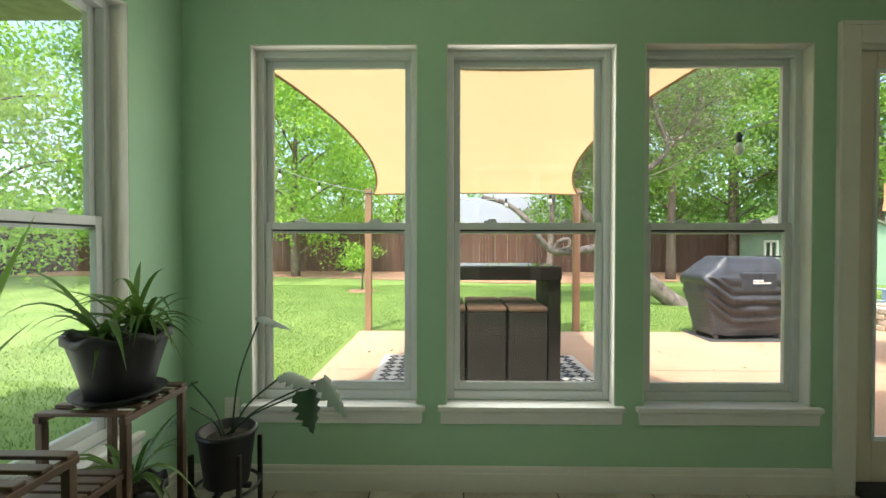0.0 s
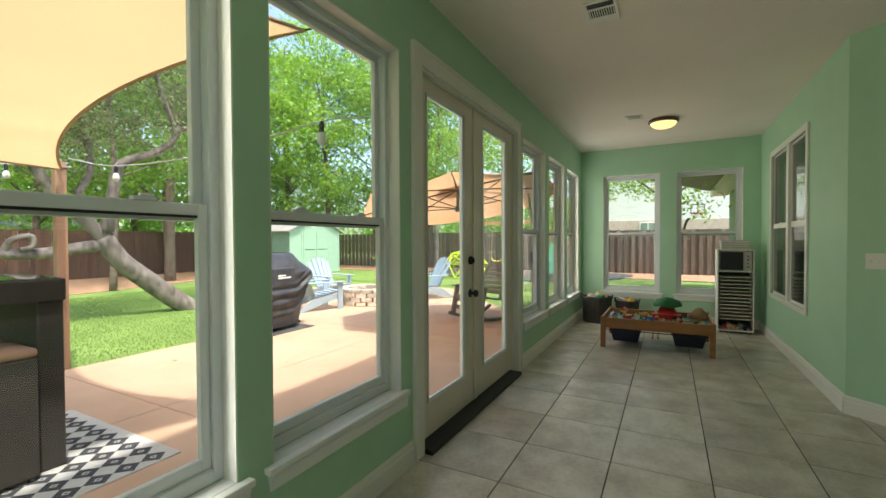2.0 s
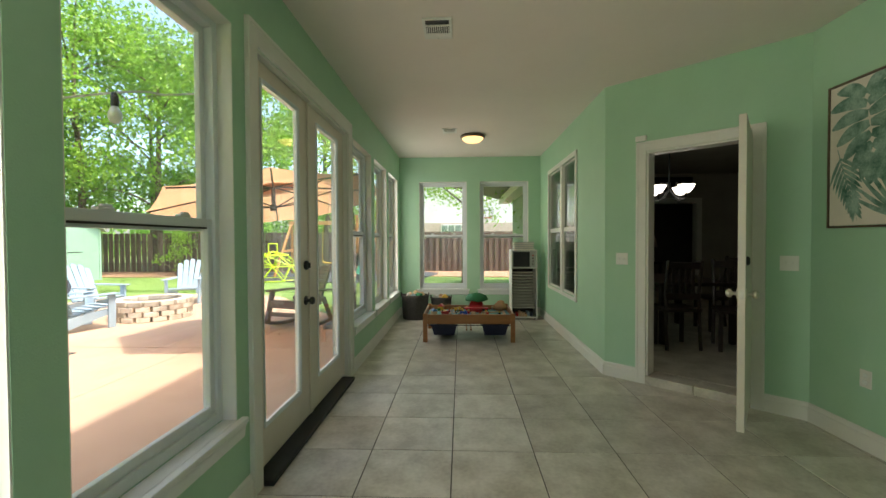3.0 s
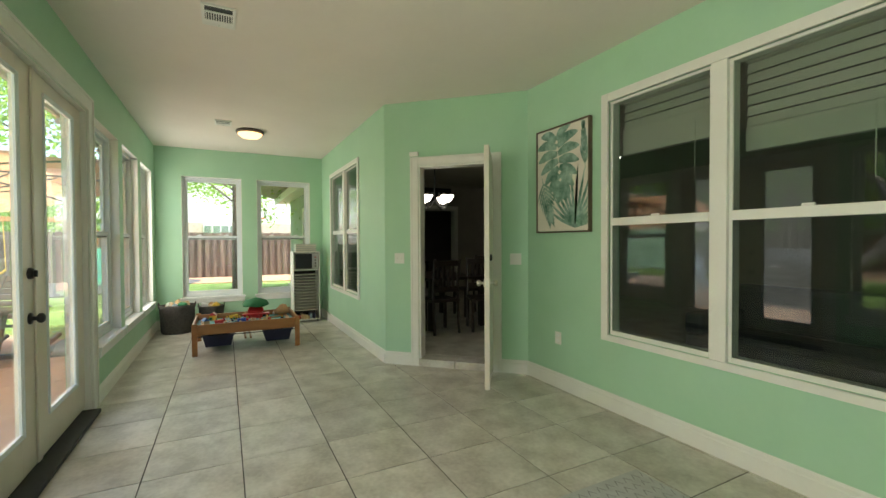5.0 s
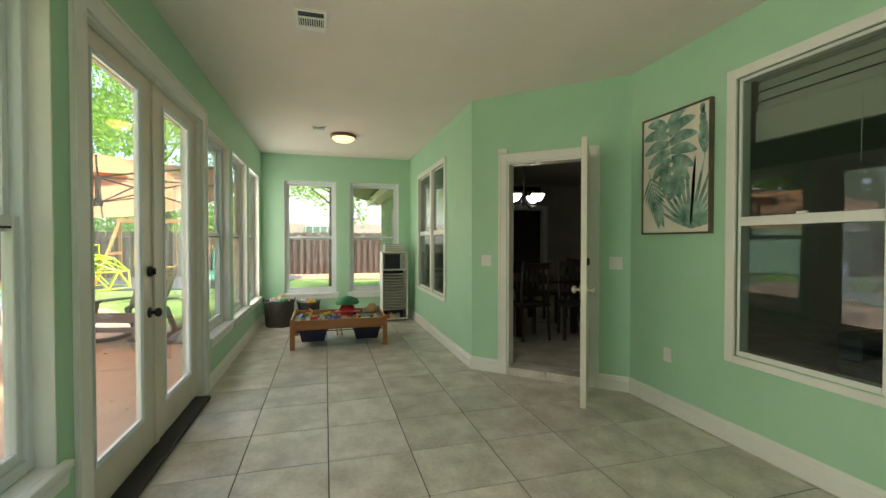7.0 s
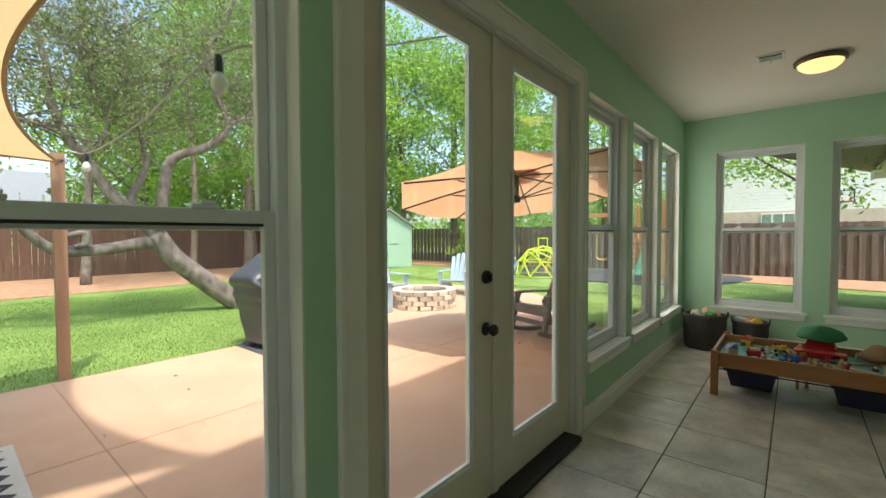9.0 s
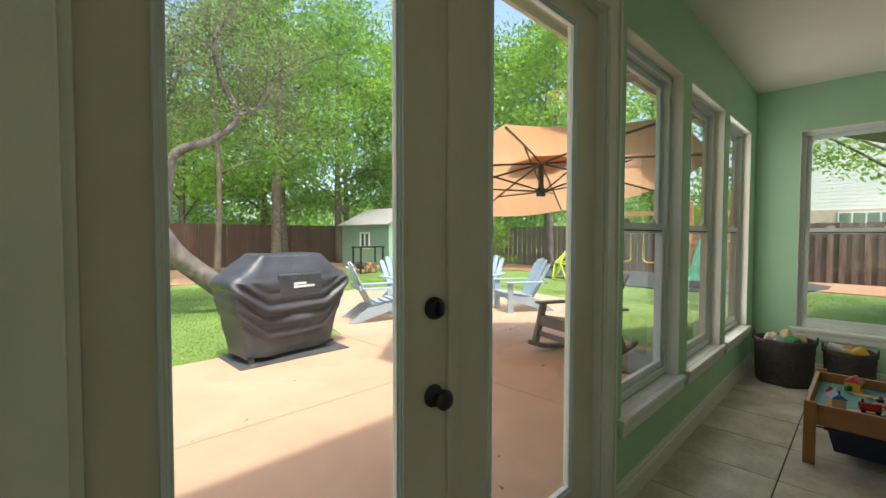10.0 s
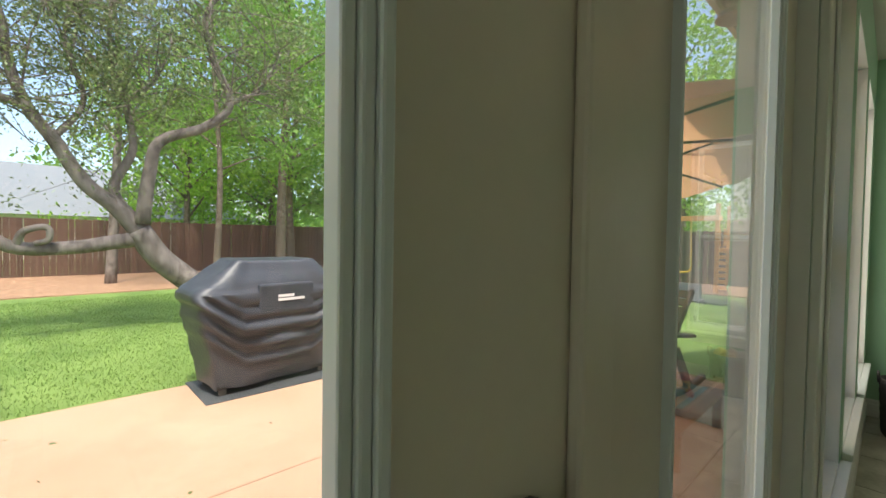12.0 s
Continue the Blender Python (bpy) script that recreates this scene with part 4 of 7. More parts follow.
def toy_house(x, y, w, d, h, wall, roof, turn, label):
    t = thing("toy_building", label, "toy building", Matrix.Translation((x, y, 0.3065)) @ Matrix.Rotation(radians(turn), 4, "Z"), "toy buildings")
    part("walls", boxes((-w, w, -d, d, 0, h), bevel=0.003), wall, t)
    bm = bmesh.new()
    a = [bm.verts.new(c) for c in ((-w * 1.15, -d * 1.15, h), (w * 1.15, -d * 1.15, h), (w * 1.15, d * 1.15, h), (-w * 1.15, d * 1.15, h))]
    r = [bm.verts.new(c) for c in ((-w * 0.9, 0, h + d), (w * 0.9, 0, h + d))]
    for f in ((a[0], a[1], r[1], r[0]), (a[2], a[3], r[0], r[1]), (a[1], a[2], r[1]), (a[3], a[0], r[0]), (a[3], a[2], a[1], a[0])):
        bm.faces.new(f)
    part("roof", bm, roof, t)
    for u in (-0.5, 0.5):
        part("window", boxes((u * w - 0.012, u * w + 0.012, -d - 0.002, -d + 0.002, h * 0.4, h * 0.7)), BLACK, t)
    return t


toy_house(3.10, -0.33, 0.09, 0.06, 0.10, RED, RED, 80, "red toy station building on the train table")
toy_house(2.62, 0.27, 0.045, 0.035, 0.09, BEECH, material("blue_toy_roof", (0.03, 0.1, 0.3), (0.04, 0.14, 0.36), 0.5, 10), 20, "small beech toy tower with a blue roof")
toy_house(3.17, 0.20, 0.05, 0.04, 0.07, YELLOW, RED, -10, "small yellow toy shed with a red roof")
bm = lathe(bmesh.new(), [(0.16, 0.0), (0.165, 0.02), (0.13, 0.07), (0.07, 0.105), (0.003, 0.115)], 20)
for v in bm.verts:
    v.co += Vector((noise.noise(v.co * 9), noise.noise(v.co * 9 + Vector((4, 1, 2))), noise.noise(v.co * 9 + Vector((8, 3, 1))))) * 0.02
hill = thing("toy_hill", "green toy tunnel hill on a red toy bridge", "toy hill", Matrix.Translation((3.12, -0.33, 0.475)))
part("hilltop", bm, GREEN, hill, "", True)
bridge = thing("toy_bridge", "red plastic toy bridge on the train table", "toy bridge", Matrix.Translation((2.92, -0.32, 0.3065)))
part("deck", boxes((-0.05, 0.05, -0.17, 0.17, 0.075, 0.09), bevel=0.003), RED, bridge)
for u in (-0.14, -0.05, 0.05, 0.14):
    part("pillar", boxes((-0.04, 0.04, u - 0.012, u + 0.012, 0, 0.075), bevel=0.002), RED, bridge)
rng = random.Random(12)
for i in range(34):
    x, y = rng.uniform(2.53, 3.26), rng.uniform(-0.75, 0.34)
    m = rng.choice([RED, YELLOW, BEECH, BLACK, GREYWHITE, NAVY, GREEN, BEECH])
    h = rng.uniform(0.015, 0.05)
    t = thing("toy_block", "small painted wooden toy piece on the train table", "toy", Matrix.Translation((x, y, 0.3195)) @ Matrix.Rotation(rng.uniform(0, 3), 4, "Z"), "loose toys on the table")
    part("block", boxes((-0.02, 0.02, -0.012, 0.012, 0, h), bevel=0.004), m, t)
    if i % 2:
        part("cap", lathe(bmesh.new(), [(0.011, h), (0.012, h + 0.012), (0.004, h + 0.022)], 10), rng.choice([RED, BEECH, YELLOW]), t)
bag = thing("cloth_sack", "crumpled brown cloth sack lying on the train table", "sack", Matrix.Translation((3.16, -0.68, 0.3195)))
bm = lathe(bmesh.new(), [(0.06, 0), (0.1, 0.03), (0.09, 0.08), (0.05, 0.13), (0.01, 0.145)], 18)
for v in bm.verts:
    v.co += v.co.normalized() * noise.noise(v.co * 14) * 0.03
    v.co.z = max(v.co.z, 0)
part("sack", bm, SAILEDGE, bag, "", True)


def basket(x, y, r, h, squash, label, seed):
    t = thing("toy_basket", label, "basket", Matrix.Translation((x, y, 0)), "baskets in the corner")
    prof = [(r * 0.86, 0.0), (r * 0.92, 0.02)]
    n = 12
    for i in range(n + 1):
        prof.append((r * (0.92 + 0.08 * i / n) + (0.004 if i % 2 else 0), 0.02 + (h - 0.02) * i / n))
    prof += [(r * 0.96, h + 0.005), (r * 0.93, h - 0.02), (r * 0.88, 0.04)]
    bm = lathe(bmesh.new(), prof, 36)
    for v in bm.verts:
        v.co.x *= squash
        v.co.x += 0.01 * math.sin(5 * math.atan2(v.co.y, v.co.x))
    part("weave", bm, BASKET, t, "", True)
    for k in (-1, 1):
        part("handle", tube(bmesh.new(), smooth_line([(0.05, k * r * 1.0, h - 0.03), (0.04, k * r * 1.02, h + 0.03), (-0.04, k * r * 1.02, h + 0.03), (-0.05, k * r * 1.0, h - 0.03)], 4), 0.008, 6), BASKET, t)
    rg = random.Random(seed)
    for i in range(9):
        a, q = rg.uniform(0, 6.3), rg.uniform(0, r * 0.6)
        m = rg.choice([GREYWHITE, BEECH, NAVY, YELLOW, SAILEDGE, PLASTIC_BLUE, GREEN])
        s = rg.uniform(0.04, 0.075)
        u = thing("toy", "assorted toy heaped in the dark basket", "toy", Matrix.Translation((x + q * math.cos(a) * squash, y + q * math.sin(a), h - 0.03 + rg.uniform(0, 0.04))) @ Euler((rg.uniform(-0.8, 0.8), rg.uniform(-0.8, 0.8), a)).to_matrix().to_4x4(), "toys in the baskets")
        part("toy_body", boxes((-s, s, -s * 0.6, s * 0.6, -s * 0.9, s * 0.5), bevel=s * 0.3), m, u)
    part("lining", lathe(bmesh.new(), [(r * 0.9 * squash, h - 0.10), (r * 0.5 * squash, h - 0.06), (0.01, h - 0.05)], 24), BASKET, t, "toys and cloth filling")
    return t


basket(4.18, 0.70, 0.235, 0.42, 0.85, "large dark woven basket full of toys in the corner", 5)
basket(4.33, 0.25, 0.18, 0.36, 0.95, "smaller dark woven basket of toys by the wall", 9)

# shelf tower with a toy microwave
tower = thing("drawing_shelf", "white narrow shelf tower with many stacked paper trays", "shelf", Matrix.Translation((4.10, -1.19, 0)))
part("side_panel", boxes((0, 0.36, 0.205, 0.22, 0.03, 1.185), bevel=0.002), TRIM, tower)
part("side_panel", boxes((0, 0.36, -0.22, -0.205, 0.03, 1.185), bevel=0.002), TRIM, tower)
# dark back colour puts shade into the gaps between the trays
part("back_panel", boxes((0.35, 0.36, -0.205, 0.205, 0.03, 1.185)), DARKWOOD, tower)
part("top_board", boxes((0, 0.35, -0.205, 0.205, 0.88, 0.895), (0, 0.36, -0.22, 0.22, 1.185, 1.20), bevel=0.002), TRIM, tower)
part("base_board", boxes((0, 0.35, -0.205, 0.205, 0.03, 0.05)), TRIM, tower)
for k in (-1, 1):
    for u in (0.03, 0.33):
        part("caster", lathe(bmesh.new(), [(0.015, -0.008), (0.015, 0.008)], 12, (u, k * 0.18, 0.015), "y"), BLACK, tower)
me = None
for i in range(13):
    m = Matrix.Translation((0.004 * (i % 3), 0, 0.20 + i * 0.05))
    if me is None:
        me = part("tray", boxes((0.0, 0.34, -0.188, 0.188, 0, 0.006), (0.0, 0.006, -0.188, 0.188, 0.006, 0.010)), BLIND, tower, "pale wooden paper tray")
        me.matrix_basis = m
    else:
        shared("tray", me.data, tower, m)
rng = random.Random(3)
for i in range(6):
    t = thing("book", "small paperback lying on the tower's bottom shelf", "book", Matrix.Translation((4.20 + rng.uniform(-0.02, 0.03), -1.31 + i * 0.048, 0.0505)), "books on the bottom shelf")
    part("cover", boxes((-0.08, 0.08, -0.02, 0.02, 0, rng.uniform(0.05, 0.11)), bevel=0.003), rng.choice([GREYWHITE, RED, NAVY, BEECH, PLASTIC_BLUE]), t)
mw = thing("toy_microwave", "white toy microwave with a dark door on the shelf tower", "toy microwave", Matrix.Translation((4.12, -1.19, 0.895)))
part("case", boxes((0, 0.3, -0.195, 0.195, 0.004, 0.28), bevel=0.008), GREYWHITE, mw)
part("door", boxes((-0.012, -0.0005, -0.09, 0.185, 0.015, 0.27), bevel=0.006), BLACK, mw, "black microwave door")
part("door_window", boxes((-0.015, -0.0125, -0.07, 0.165, 0.05, 0.235)), POTBLACK, mw, "dark glossy door window")
for i in range(4):
    part("button", lathe(bmesh.new(), [(0.012, 0), (0.012, -0.01), (0.004, -0.012)], 12, (0, -0.145, 0.06 + 0.05 * i), "x"), RED if i == 3 else BLACK, mw)
paper = thing("paper_stack", "stack of pale papers leaning on the toy microwave", "paper stack", Matrix.Translation((4.26, -1.19, 1.201)))
for i in range(8):
    part("sheet", boxes((-0.12, 0.12, -0.17 + 0.004 * (i % 3), 0.17, i * 0.017, i * 0.017 + 0.014)), GREYWHITE if i % 2 else BLIND, paper)

# floor rug near the camera's start of the house wall
rug = tagged(part("floor_mat", boxes((-3.19, -1.69, -2.11, -1.44, 0.001, 0.010), bevel=0.003), GREYWHITE), "pale grey patterned rug on the tiles", "rug")
bm = bmesh.new()
for i in range(22):
    for j in range(9):
        x, y = -3.13 + i * 0.066, -2.06 + j * 0.068
        for k in (-1, 1):
            v = [bm.verts.new((x + a, y + 0.022 * k + b, 0.0113)) for a, b in ((-0.026, -0.012 * k), (-0.016, -0.012 * k), (0.026, 0.012 * k), (0.016, 0.012 * k))]
            bm.faces.new(v if k > 0 else v[::-1])
part("woven_pattern", bm, material("mid_grey_yarn", (0.22, 0.21, 0.20), (0.27, 0.26, 0.25), 0.9, 30), rug, "darker woven zigzag pattern")


# ---- plants in the corner ----
def blade(bm, base, direction, length, width, droop, steps=7, lift=0.9):
    """A long strap leaf that rises and arches over."""
    d = Vector((math.cos(direction), math.sin(direction), 0))
    n = Vector((-d.y, d.x, 0))
    rows = []
    for i in range(steps + 1):
        f = i / steps
        p = Vector(base) + d * length * (f * 0.75) + Vector((0, 0, length * (lift * f - droop * f * f)))
        w = width * (0.55 + 0.45 * math.sin(math.pi * min(1, f + 0.15))) * (1 - f ** 4)
        rows.append((bm.verts.new(p + n * w / 2 + Vector((0, 0, w * 0.25))), bm.verts.new(p), bm.verts.new(p - n * w / 2 + Vector((0, 0, w * 0.25)))))
    for r, s in zip(rows, rows[1:]):
        bm.faces.new((r[0], r[1], s[1], s[0])), bm.faces.new((r[1], r[2], s[2], s[1]))


def strap_plant(x, y, z, r, h, leaves, length, label, seed, pot_label, group=""):
    t = thing("potted_plant", label, "potted plant", Matrix.Translation((x, y, z)), group)
    prof = [(r * 0.55, 0.0), (r * 0.62, 0.01), (r * 0.74, h * 0.4), (r * 0.92, h * 0.86), (r, h * 0.9), (r, h), (r * 0.92, h), (r * 0.86, h * 0.88), (r * 0.3, h * 0.86)]
    bm = lathe(bmesh.new(), prof, 40)
    for v in bm.verts:
        a = math.atan2(v.co.y, v.co.x)
        if v.co.z > h * 0.8:
            v.co.z += 0.012 * math.sin(8 * a)
    pot = part("pot", bm, POTBLACK, t, pot_label, True)
    part("soil", lathe(bmesh.new(), [(r * 0.88, h * 0.87), (r * 0.5, h * 0.9), (0.01, h * 0.92)], 24), SOIL, t)
    part("saucer", lathe(bmesh.new(), [(r * 0.75, -0.012), (r * 0.82, 0.004), (r * 0.9, 0.018), (r * 0.8, 0.008), (0.02, 0.002)], 32), POTBLACK, pot, "dark saucer", True)
    rg = random.Random(seed)
    for k in range(3):
        bm = bmesh.new()
        cx, cy = rg.uniform(-0.4, 0.4) * r, rg.uniform(-0.4, 0.4) * r
        for i in range(leaves // 3):
            blade(bm, (cx + rg.uniform(-0.02, 0.02), cy + rg.uniform(-0.02, 0.02), h * 0.9), rg.uniform(0, 6.28), length * rg.uniform(0.55, 1.1), rg.uniform(0.016, 0.03), rg.uniform(0.6, 1.35), lift=rg.uniform(0.7, 1.5))
        part("leaf_rosette", bm, LEAF_POT, t, "arching green strap leaves", True)
    return t


def slat_tier(t, x0, x1, y0, y1, z, feet):
    for i in range(5):
        yy = y0 + (y1 - y0) * i / 4
        part("slat", boxes((x0, x1, yy - 0.018, yy + 0.018, z - 0.012, z), bevel=0.003), STANDWOOD, t)
    for xx in (x0 + 0.01, x1 - 0.01):
        part("bearer", boxes((xx - 0.012, xx + 0.012, y0 - 0.02, y1 + 0.02, z - 0.036, z - 0.0125), bevel=0.003), STANDWOOD, t)
    for xx in (x0 + 0.012, x1 - 0.012):
        for yy in (y0, y1):
            part("leg", boxes((xx - 0.013, xx + 0.013, yy - 0.013, yy + 0.013, feet, z - 0.0365), bevel=0.003), STANDWOOD, t)


stand = thing("plant_stand", "stepped brown slatted wooden plant stand by the window", "plant stand")
slat_tier(stand, -4.50, -4.19, 0.12, 0.42, 0.785, 0.0)
slat_tier(stand, -4.49, -4.20, -0.10, 0.088, 0.60, 0.0)
slat_tier(stand, -4.46, -4.14, -0.44, -0.15, 0.78, 0.0)
part("lower_shelf", boxes((-4.48, -4.2, 0.12, 0.42, 0.22, 0.235), bevel=0.003), STANDWOOD, stand)
strap_plant(-4.33, 0.26, 0.797, 0.168, 0.235, 60, 0.36, "lush spider plant in a black glazed pot on the stand", 7, "black glazed fluted pot")
strap_plant(-4.30, 0.27, 0.247, 0.12, 0.2, 30, 0.34, "spider plant in a dark pot on the stand's lower shelf", 8, "dark pot")
snake = thing("potted_plant", "snake plant with upright dark pointed leaves on the stand", "potted plant", Matrix.Translation((-4.34, -0.30, 0.78)))
part("pot", lathe(bmesh.new(), [(0.07, 0.0), (0.1, 0.16), (0.105, 0.18), (0.09, 0.18), (0.085, 0.15)], 28), POTBLACK, snake, "dark pot", True)
bm = bmesh.new()
for d, l, dr in ((1.0, 0.22, 0.4), (1.75, 0.40, 0.1), (2.6, 0.4, 0.1), (4.0, 0.38, 0.1), (5.2, 0.35, 0.2)):
    blade(bm, (0.02 * math.cos(d), 0.02 * math.sin(d), 0.15), d, l, 0.028, dr, lift=1.4)
part("leaves", bm, LEAF_DARK, snake, "stiff dark green leaves", True)

mon = thing("potted_plant", "split-leaf monstera in a black pot on a black stand", "potted plant", Matrix.Translation((-4.14, 0.66, 0.24)))
part("pot", lathe(bmesh.new(), [(0.085, 0.0), (0.095, 0.01), (0.122, 0.23), (0.13, 0.235), (0.13, 0.255), (0.115, 0.255), (0.11, 0.22), (0.02, 0.21)], 32), POTBLACK, mon, "black plastic nursery pot", True)
part("soil", lathe(bmesh.new(), [(0.108, 0.215), (0.05, 0.225), (0.01, 0.228)], 24), SOIL, mon)


def split_leaf(bm, tip, facing, size, tilt):
    """A heart-shaped leaf with cut lobes, slightly cupped."""
    m = Matrix.Translation(tip) @ Matrix.Rotation(facing, 4, "Z") @ Matrix.Rotation(tilt, 4, "Y")
    rows = 11
    mid = []
    for i in range(rows + 1):
        f = i / rows
        mid.append(bm.verts.new(m @ Vector((f * size, 0, -0.12 * size * f * f))))
    for s in (-1, 1):
        prev = None
        for i in range(rows + 1):
            f = i / rows
            w = size * 0.48 * math.sin(math.pi * (0.12 + 0.88 * f) ** 0.8) * (1.0 if i % 2 == 0 or f < 0.2 else 0.62)
            v = bm.verts.new(m @ Vector((f * size - 0.12 * size * (1 - f) + 0.05 * size, s * w, -0.12 * size * f * f - 0.22 * w)))
            if prev is not None:
                bm.faces.new((mid[i - 1], mid[i], v, prev) if s > 0 else (prev, v, mid[i], mid[i - 1]))
            prev = v


stems = [((0.16, 0.0, 0.78), 0.1, 0.15, 0.35), ((0.28, -0.02, 0.52), -0.2, 0.17, 0.25), ((0.46, -0.03, 0.50), -0.1, 0.2, 0.9), ((0.40, -0.08, 0.46), -0.5, 0.18, 1.25), ((-0.1, -0.12, 0.4), 3.6, 0.12, 0.6), ((-0.18, 0.02, 0.46), 3.0, 0.12, 0.5)]
for i, (tip, facing, size, tilt) in enumerate(stems):
    s = part("stem", tube(bmesh.new(), smooth_line([(0.02 * math.cos(i), 0.02 * math.sin(i), 0.21), (tip[0] * 0.35, tip[1] * 0.4, 0.21 + (tip[2] - 0.21) * 0.5), tip], 5), 0.0045, 6), LEAF_MONSTERA, mon)
    bm = bmesh.new()
    split_leaf(bm, Vector(tip), facing, size, tilt)
    part("leaf", bm, LEAF_MONSTERA, s, "dark green split leaf", True)
ps = thing("pot_stand", "black metal pot stand under the monstera", "pot stand", Matrix.Translation((-4.14, 0.66, 0)))
for a in range(4):
    k = radians(45 + 90 * a)
    part("leg", boxes((0.15 * math.cos(k) - 0.01, 0.15 * math.cos(k) + 0.01, 0.15 * math.sin(k) - 0.01, 0.15 * math.sin(k) + 0.01, 0.0, 0.42), bevel=0.003), BLACK, ps)
part("cross_bar", boxes((-0.11, 0.11, -0.01, 0.01, 0.22, 0.24)), BLACK, ps)
part("cross_bar", boxes((-0.01, 0.01, -0.11, -0.0105, 0.22, 0.24), (-0.01, 0.01, 0.0105, 0.11, 0.22, 0.24)), BLACK, ps)
part("ring", tube(bmesh.new(), [(0.14 * math.cos(k), 0.14 * math.sin(k), 0.23) for k in (2 * math.pi * i / 28 for i in range(28))], 0.008, 6, True), BLACK, ps)

# ---- the dim dining room ----
def dining_chair(x, y, turn):
    t = thing("dining_chair", "dark espresso slat-back dining chair", "chair", Matrix.Translation((x, y, HZ)) @ Matrix.Rotation(radians(turn), 4, "Z"), "dining chairs")
    part("seat", boxes((-0.22, 0.22, -0.22, 0.22, 0.44, 0.48), bevel=0.01), DARKWOOD, t)
    for a in (-0.19, 0.19):
        part("leg", boxes((a - 0.02, a + 0.02, 0.17, 0.21, 0, 0.44), bevel=0.004), DARKWOOD, t)
        part("leg", tube(bmesh.new(), smooth_line([(a, -0.24, 0.0), (a, -0.2, 0.44), (a, -0.2, 0.7), (a, -0.26, 1.04)], 4), 0.02, 6), DARKWOOD, t)
    for z in (0.62, 0.98):
        part("back_rail", boxes((-0.19, 0.19, -0.245 if z > 0.9 else -0.215, -0.22 if z > 0.9 else -0.19, z - 0.04, z + 0.04), bevel=0.006), DARKWOOD, t)
    for a in (-0.11, -0.035, 0.035, 0.11):
        part("back_slat", boxes((a - 0.018, a + 0.018, -0.225, -0.205, 0.66, 0.94), bevel=0.003), DARKWOOD, t)
    return t


dining_chair(2.02, -2.67, -90)
dining_chair(2.35, -2.35, 170)
dining_chair(1.85, -3.3, 70)
dining_chair(3.0, -3.75, 0)
dt = thing("dining_table", "dark espresso dining table in the dim room", "table", Matrix.Translation((2.75, -3.0, HZ)))
part("tabletop", boxes((-0.75, 0.75, -0.5, 0.5, 0.72, 0.76), bevel=0.008), DARKWOOD, dt)
for a in (-0.66, 0.66):
    for b in (-0.42, 0.42):
        part("leg", boxes((a - 0.04, a + 0.04, b - 0.04, b + 0.04, 0, 0.72), bevel=0.005), DARKWOOD, dt)
ch = thing("pendant_lamp", "bronze pendant with lit white glass shades", "pendant lamp", Matrix.Translation((2.25, -2.72, 0)))
part("rod", tube(bmesh.new(), [(0, 0, 2.75), (0, 0, 1.95)], 0.012, 8), BLACK, ch)
for i in range(4):
    a = radians(30 + 90 * i)
    c, s = math.cos(a), math.sin(a)
    arm = part("arm", tube(bmesh.new(), smooth_line([(0, 0, 2.0), (0.1 * c, 0.1 * s, 1.88), (0.2 * c, 0.2 * s, 1.86), (0.22 * c, 0.22 * s, 1.93)], 5), 0.01, 6), BLACK, ch)
    part("shade", lathe(bmesh.new(), [(0.02, 1.93), (0.05, 1.945), (0.085, 2.0), (0.095, 2.03), (0.085, 2.03), (0.04, 1.95)], 20, (0.22 * c, 0.22 * s, 0)), SHADEGLASS, arm, "glowing white bowl shade", True)
sign = thing("wall_sign", "dark framed wall sign with pale lettering bars", "sign", Matrix.Translation((5.997, -4.58, 2.52)) @ Matrix.Rotation(radians(90), 4, "Z"))
part("panel", boxes((-0.42, 0.42, 0, 0.02, -0.16, 0.16), bevel=0.004), BLACK, sign)
for i, w in enumerate((0.09, 0.05, 0.11, 0.07)):
    part("letter_bar", boxes((-0.26 + i * 0.15, -0.26 + i * 0.15 + w, 0.0205, 0.024, -0.05, 0.05)), GREYWHITE, sign)
fl = thing("table_lamp", "table lamp with a pale shade in the dim room", "lamp", Matrix.Translation((7.4, -4.75, HZ)))
part("side_table", boxes((-0.2, 0.2, -0.2, 0.2, 0.7, 0.74), (-0.18, -0.14, -0.18, -0.14, 0, 0.7), (0.14, 0.18, -0.18, -0.14, 0, 0.7), (-0.18, -0.14, 0.14, 0.18, 0, 0.7), (0.14, 0.18, 0.14, 0.18, 0, 0.7)), DARKWOOD, fl)
part("base", lathe(bmesh.new(), [(0.07, 0.74), (0.03, 0.78), (0.06, 0.9), (0.015, 1.05), (0.015, 1.12)], 20), DARKWOOD, fl, "", True)
part("shade", lathe(bmesh.new(), [(0.16, 1.1), (0.11, 1.36), (0.105, 1.36), (0.155, 1.1)], 24), BLIND, fl, "pale drum shade", True)
sofa = thing("sofa", "dark sofa in the room behind the house window", "sofa", Matrix.Translation((-1.9, -4.2, HZ)))
part("base", boxes((-1.0, 1.0, -0.45, 0.45, 0.06, 0.42), bevel=0.04), COVER, sofa)
part("backrest", boxes((-1.0, 1.0, -0.45, -0.25, 0.42, 0.85), bevel=0.06), COVER, sofa)
for a in (-1.0, 0.82):
    part("armrest", boxes((a, a + 0.18, -0.24, 0.45, 0.42, 0.62), bevel=0.04), COVER, sofa)
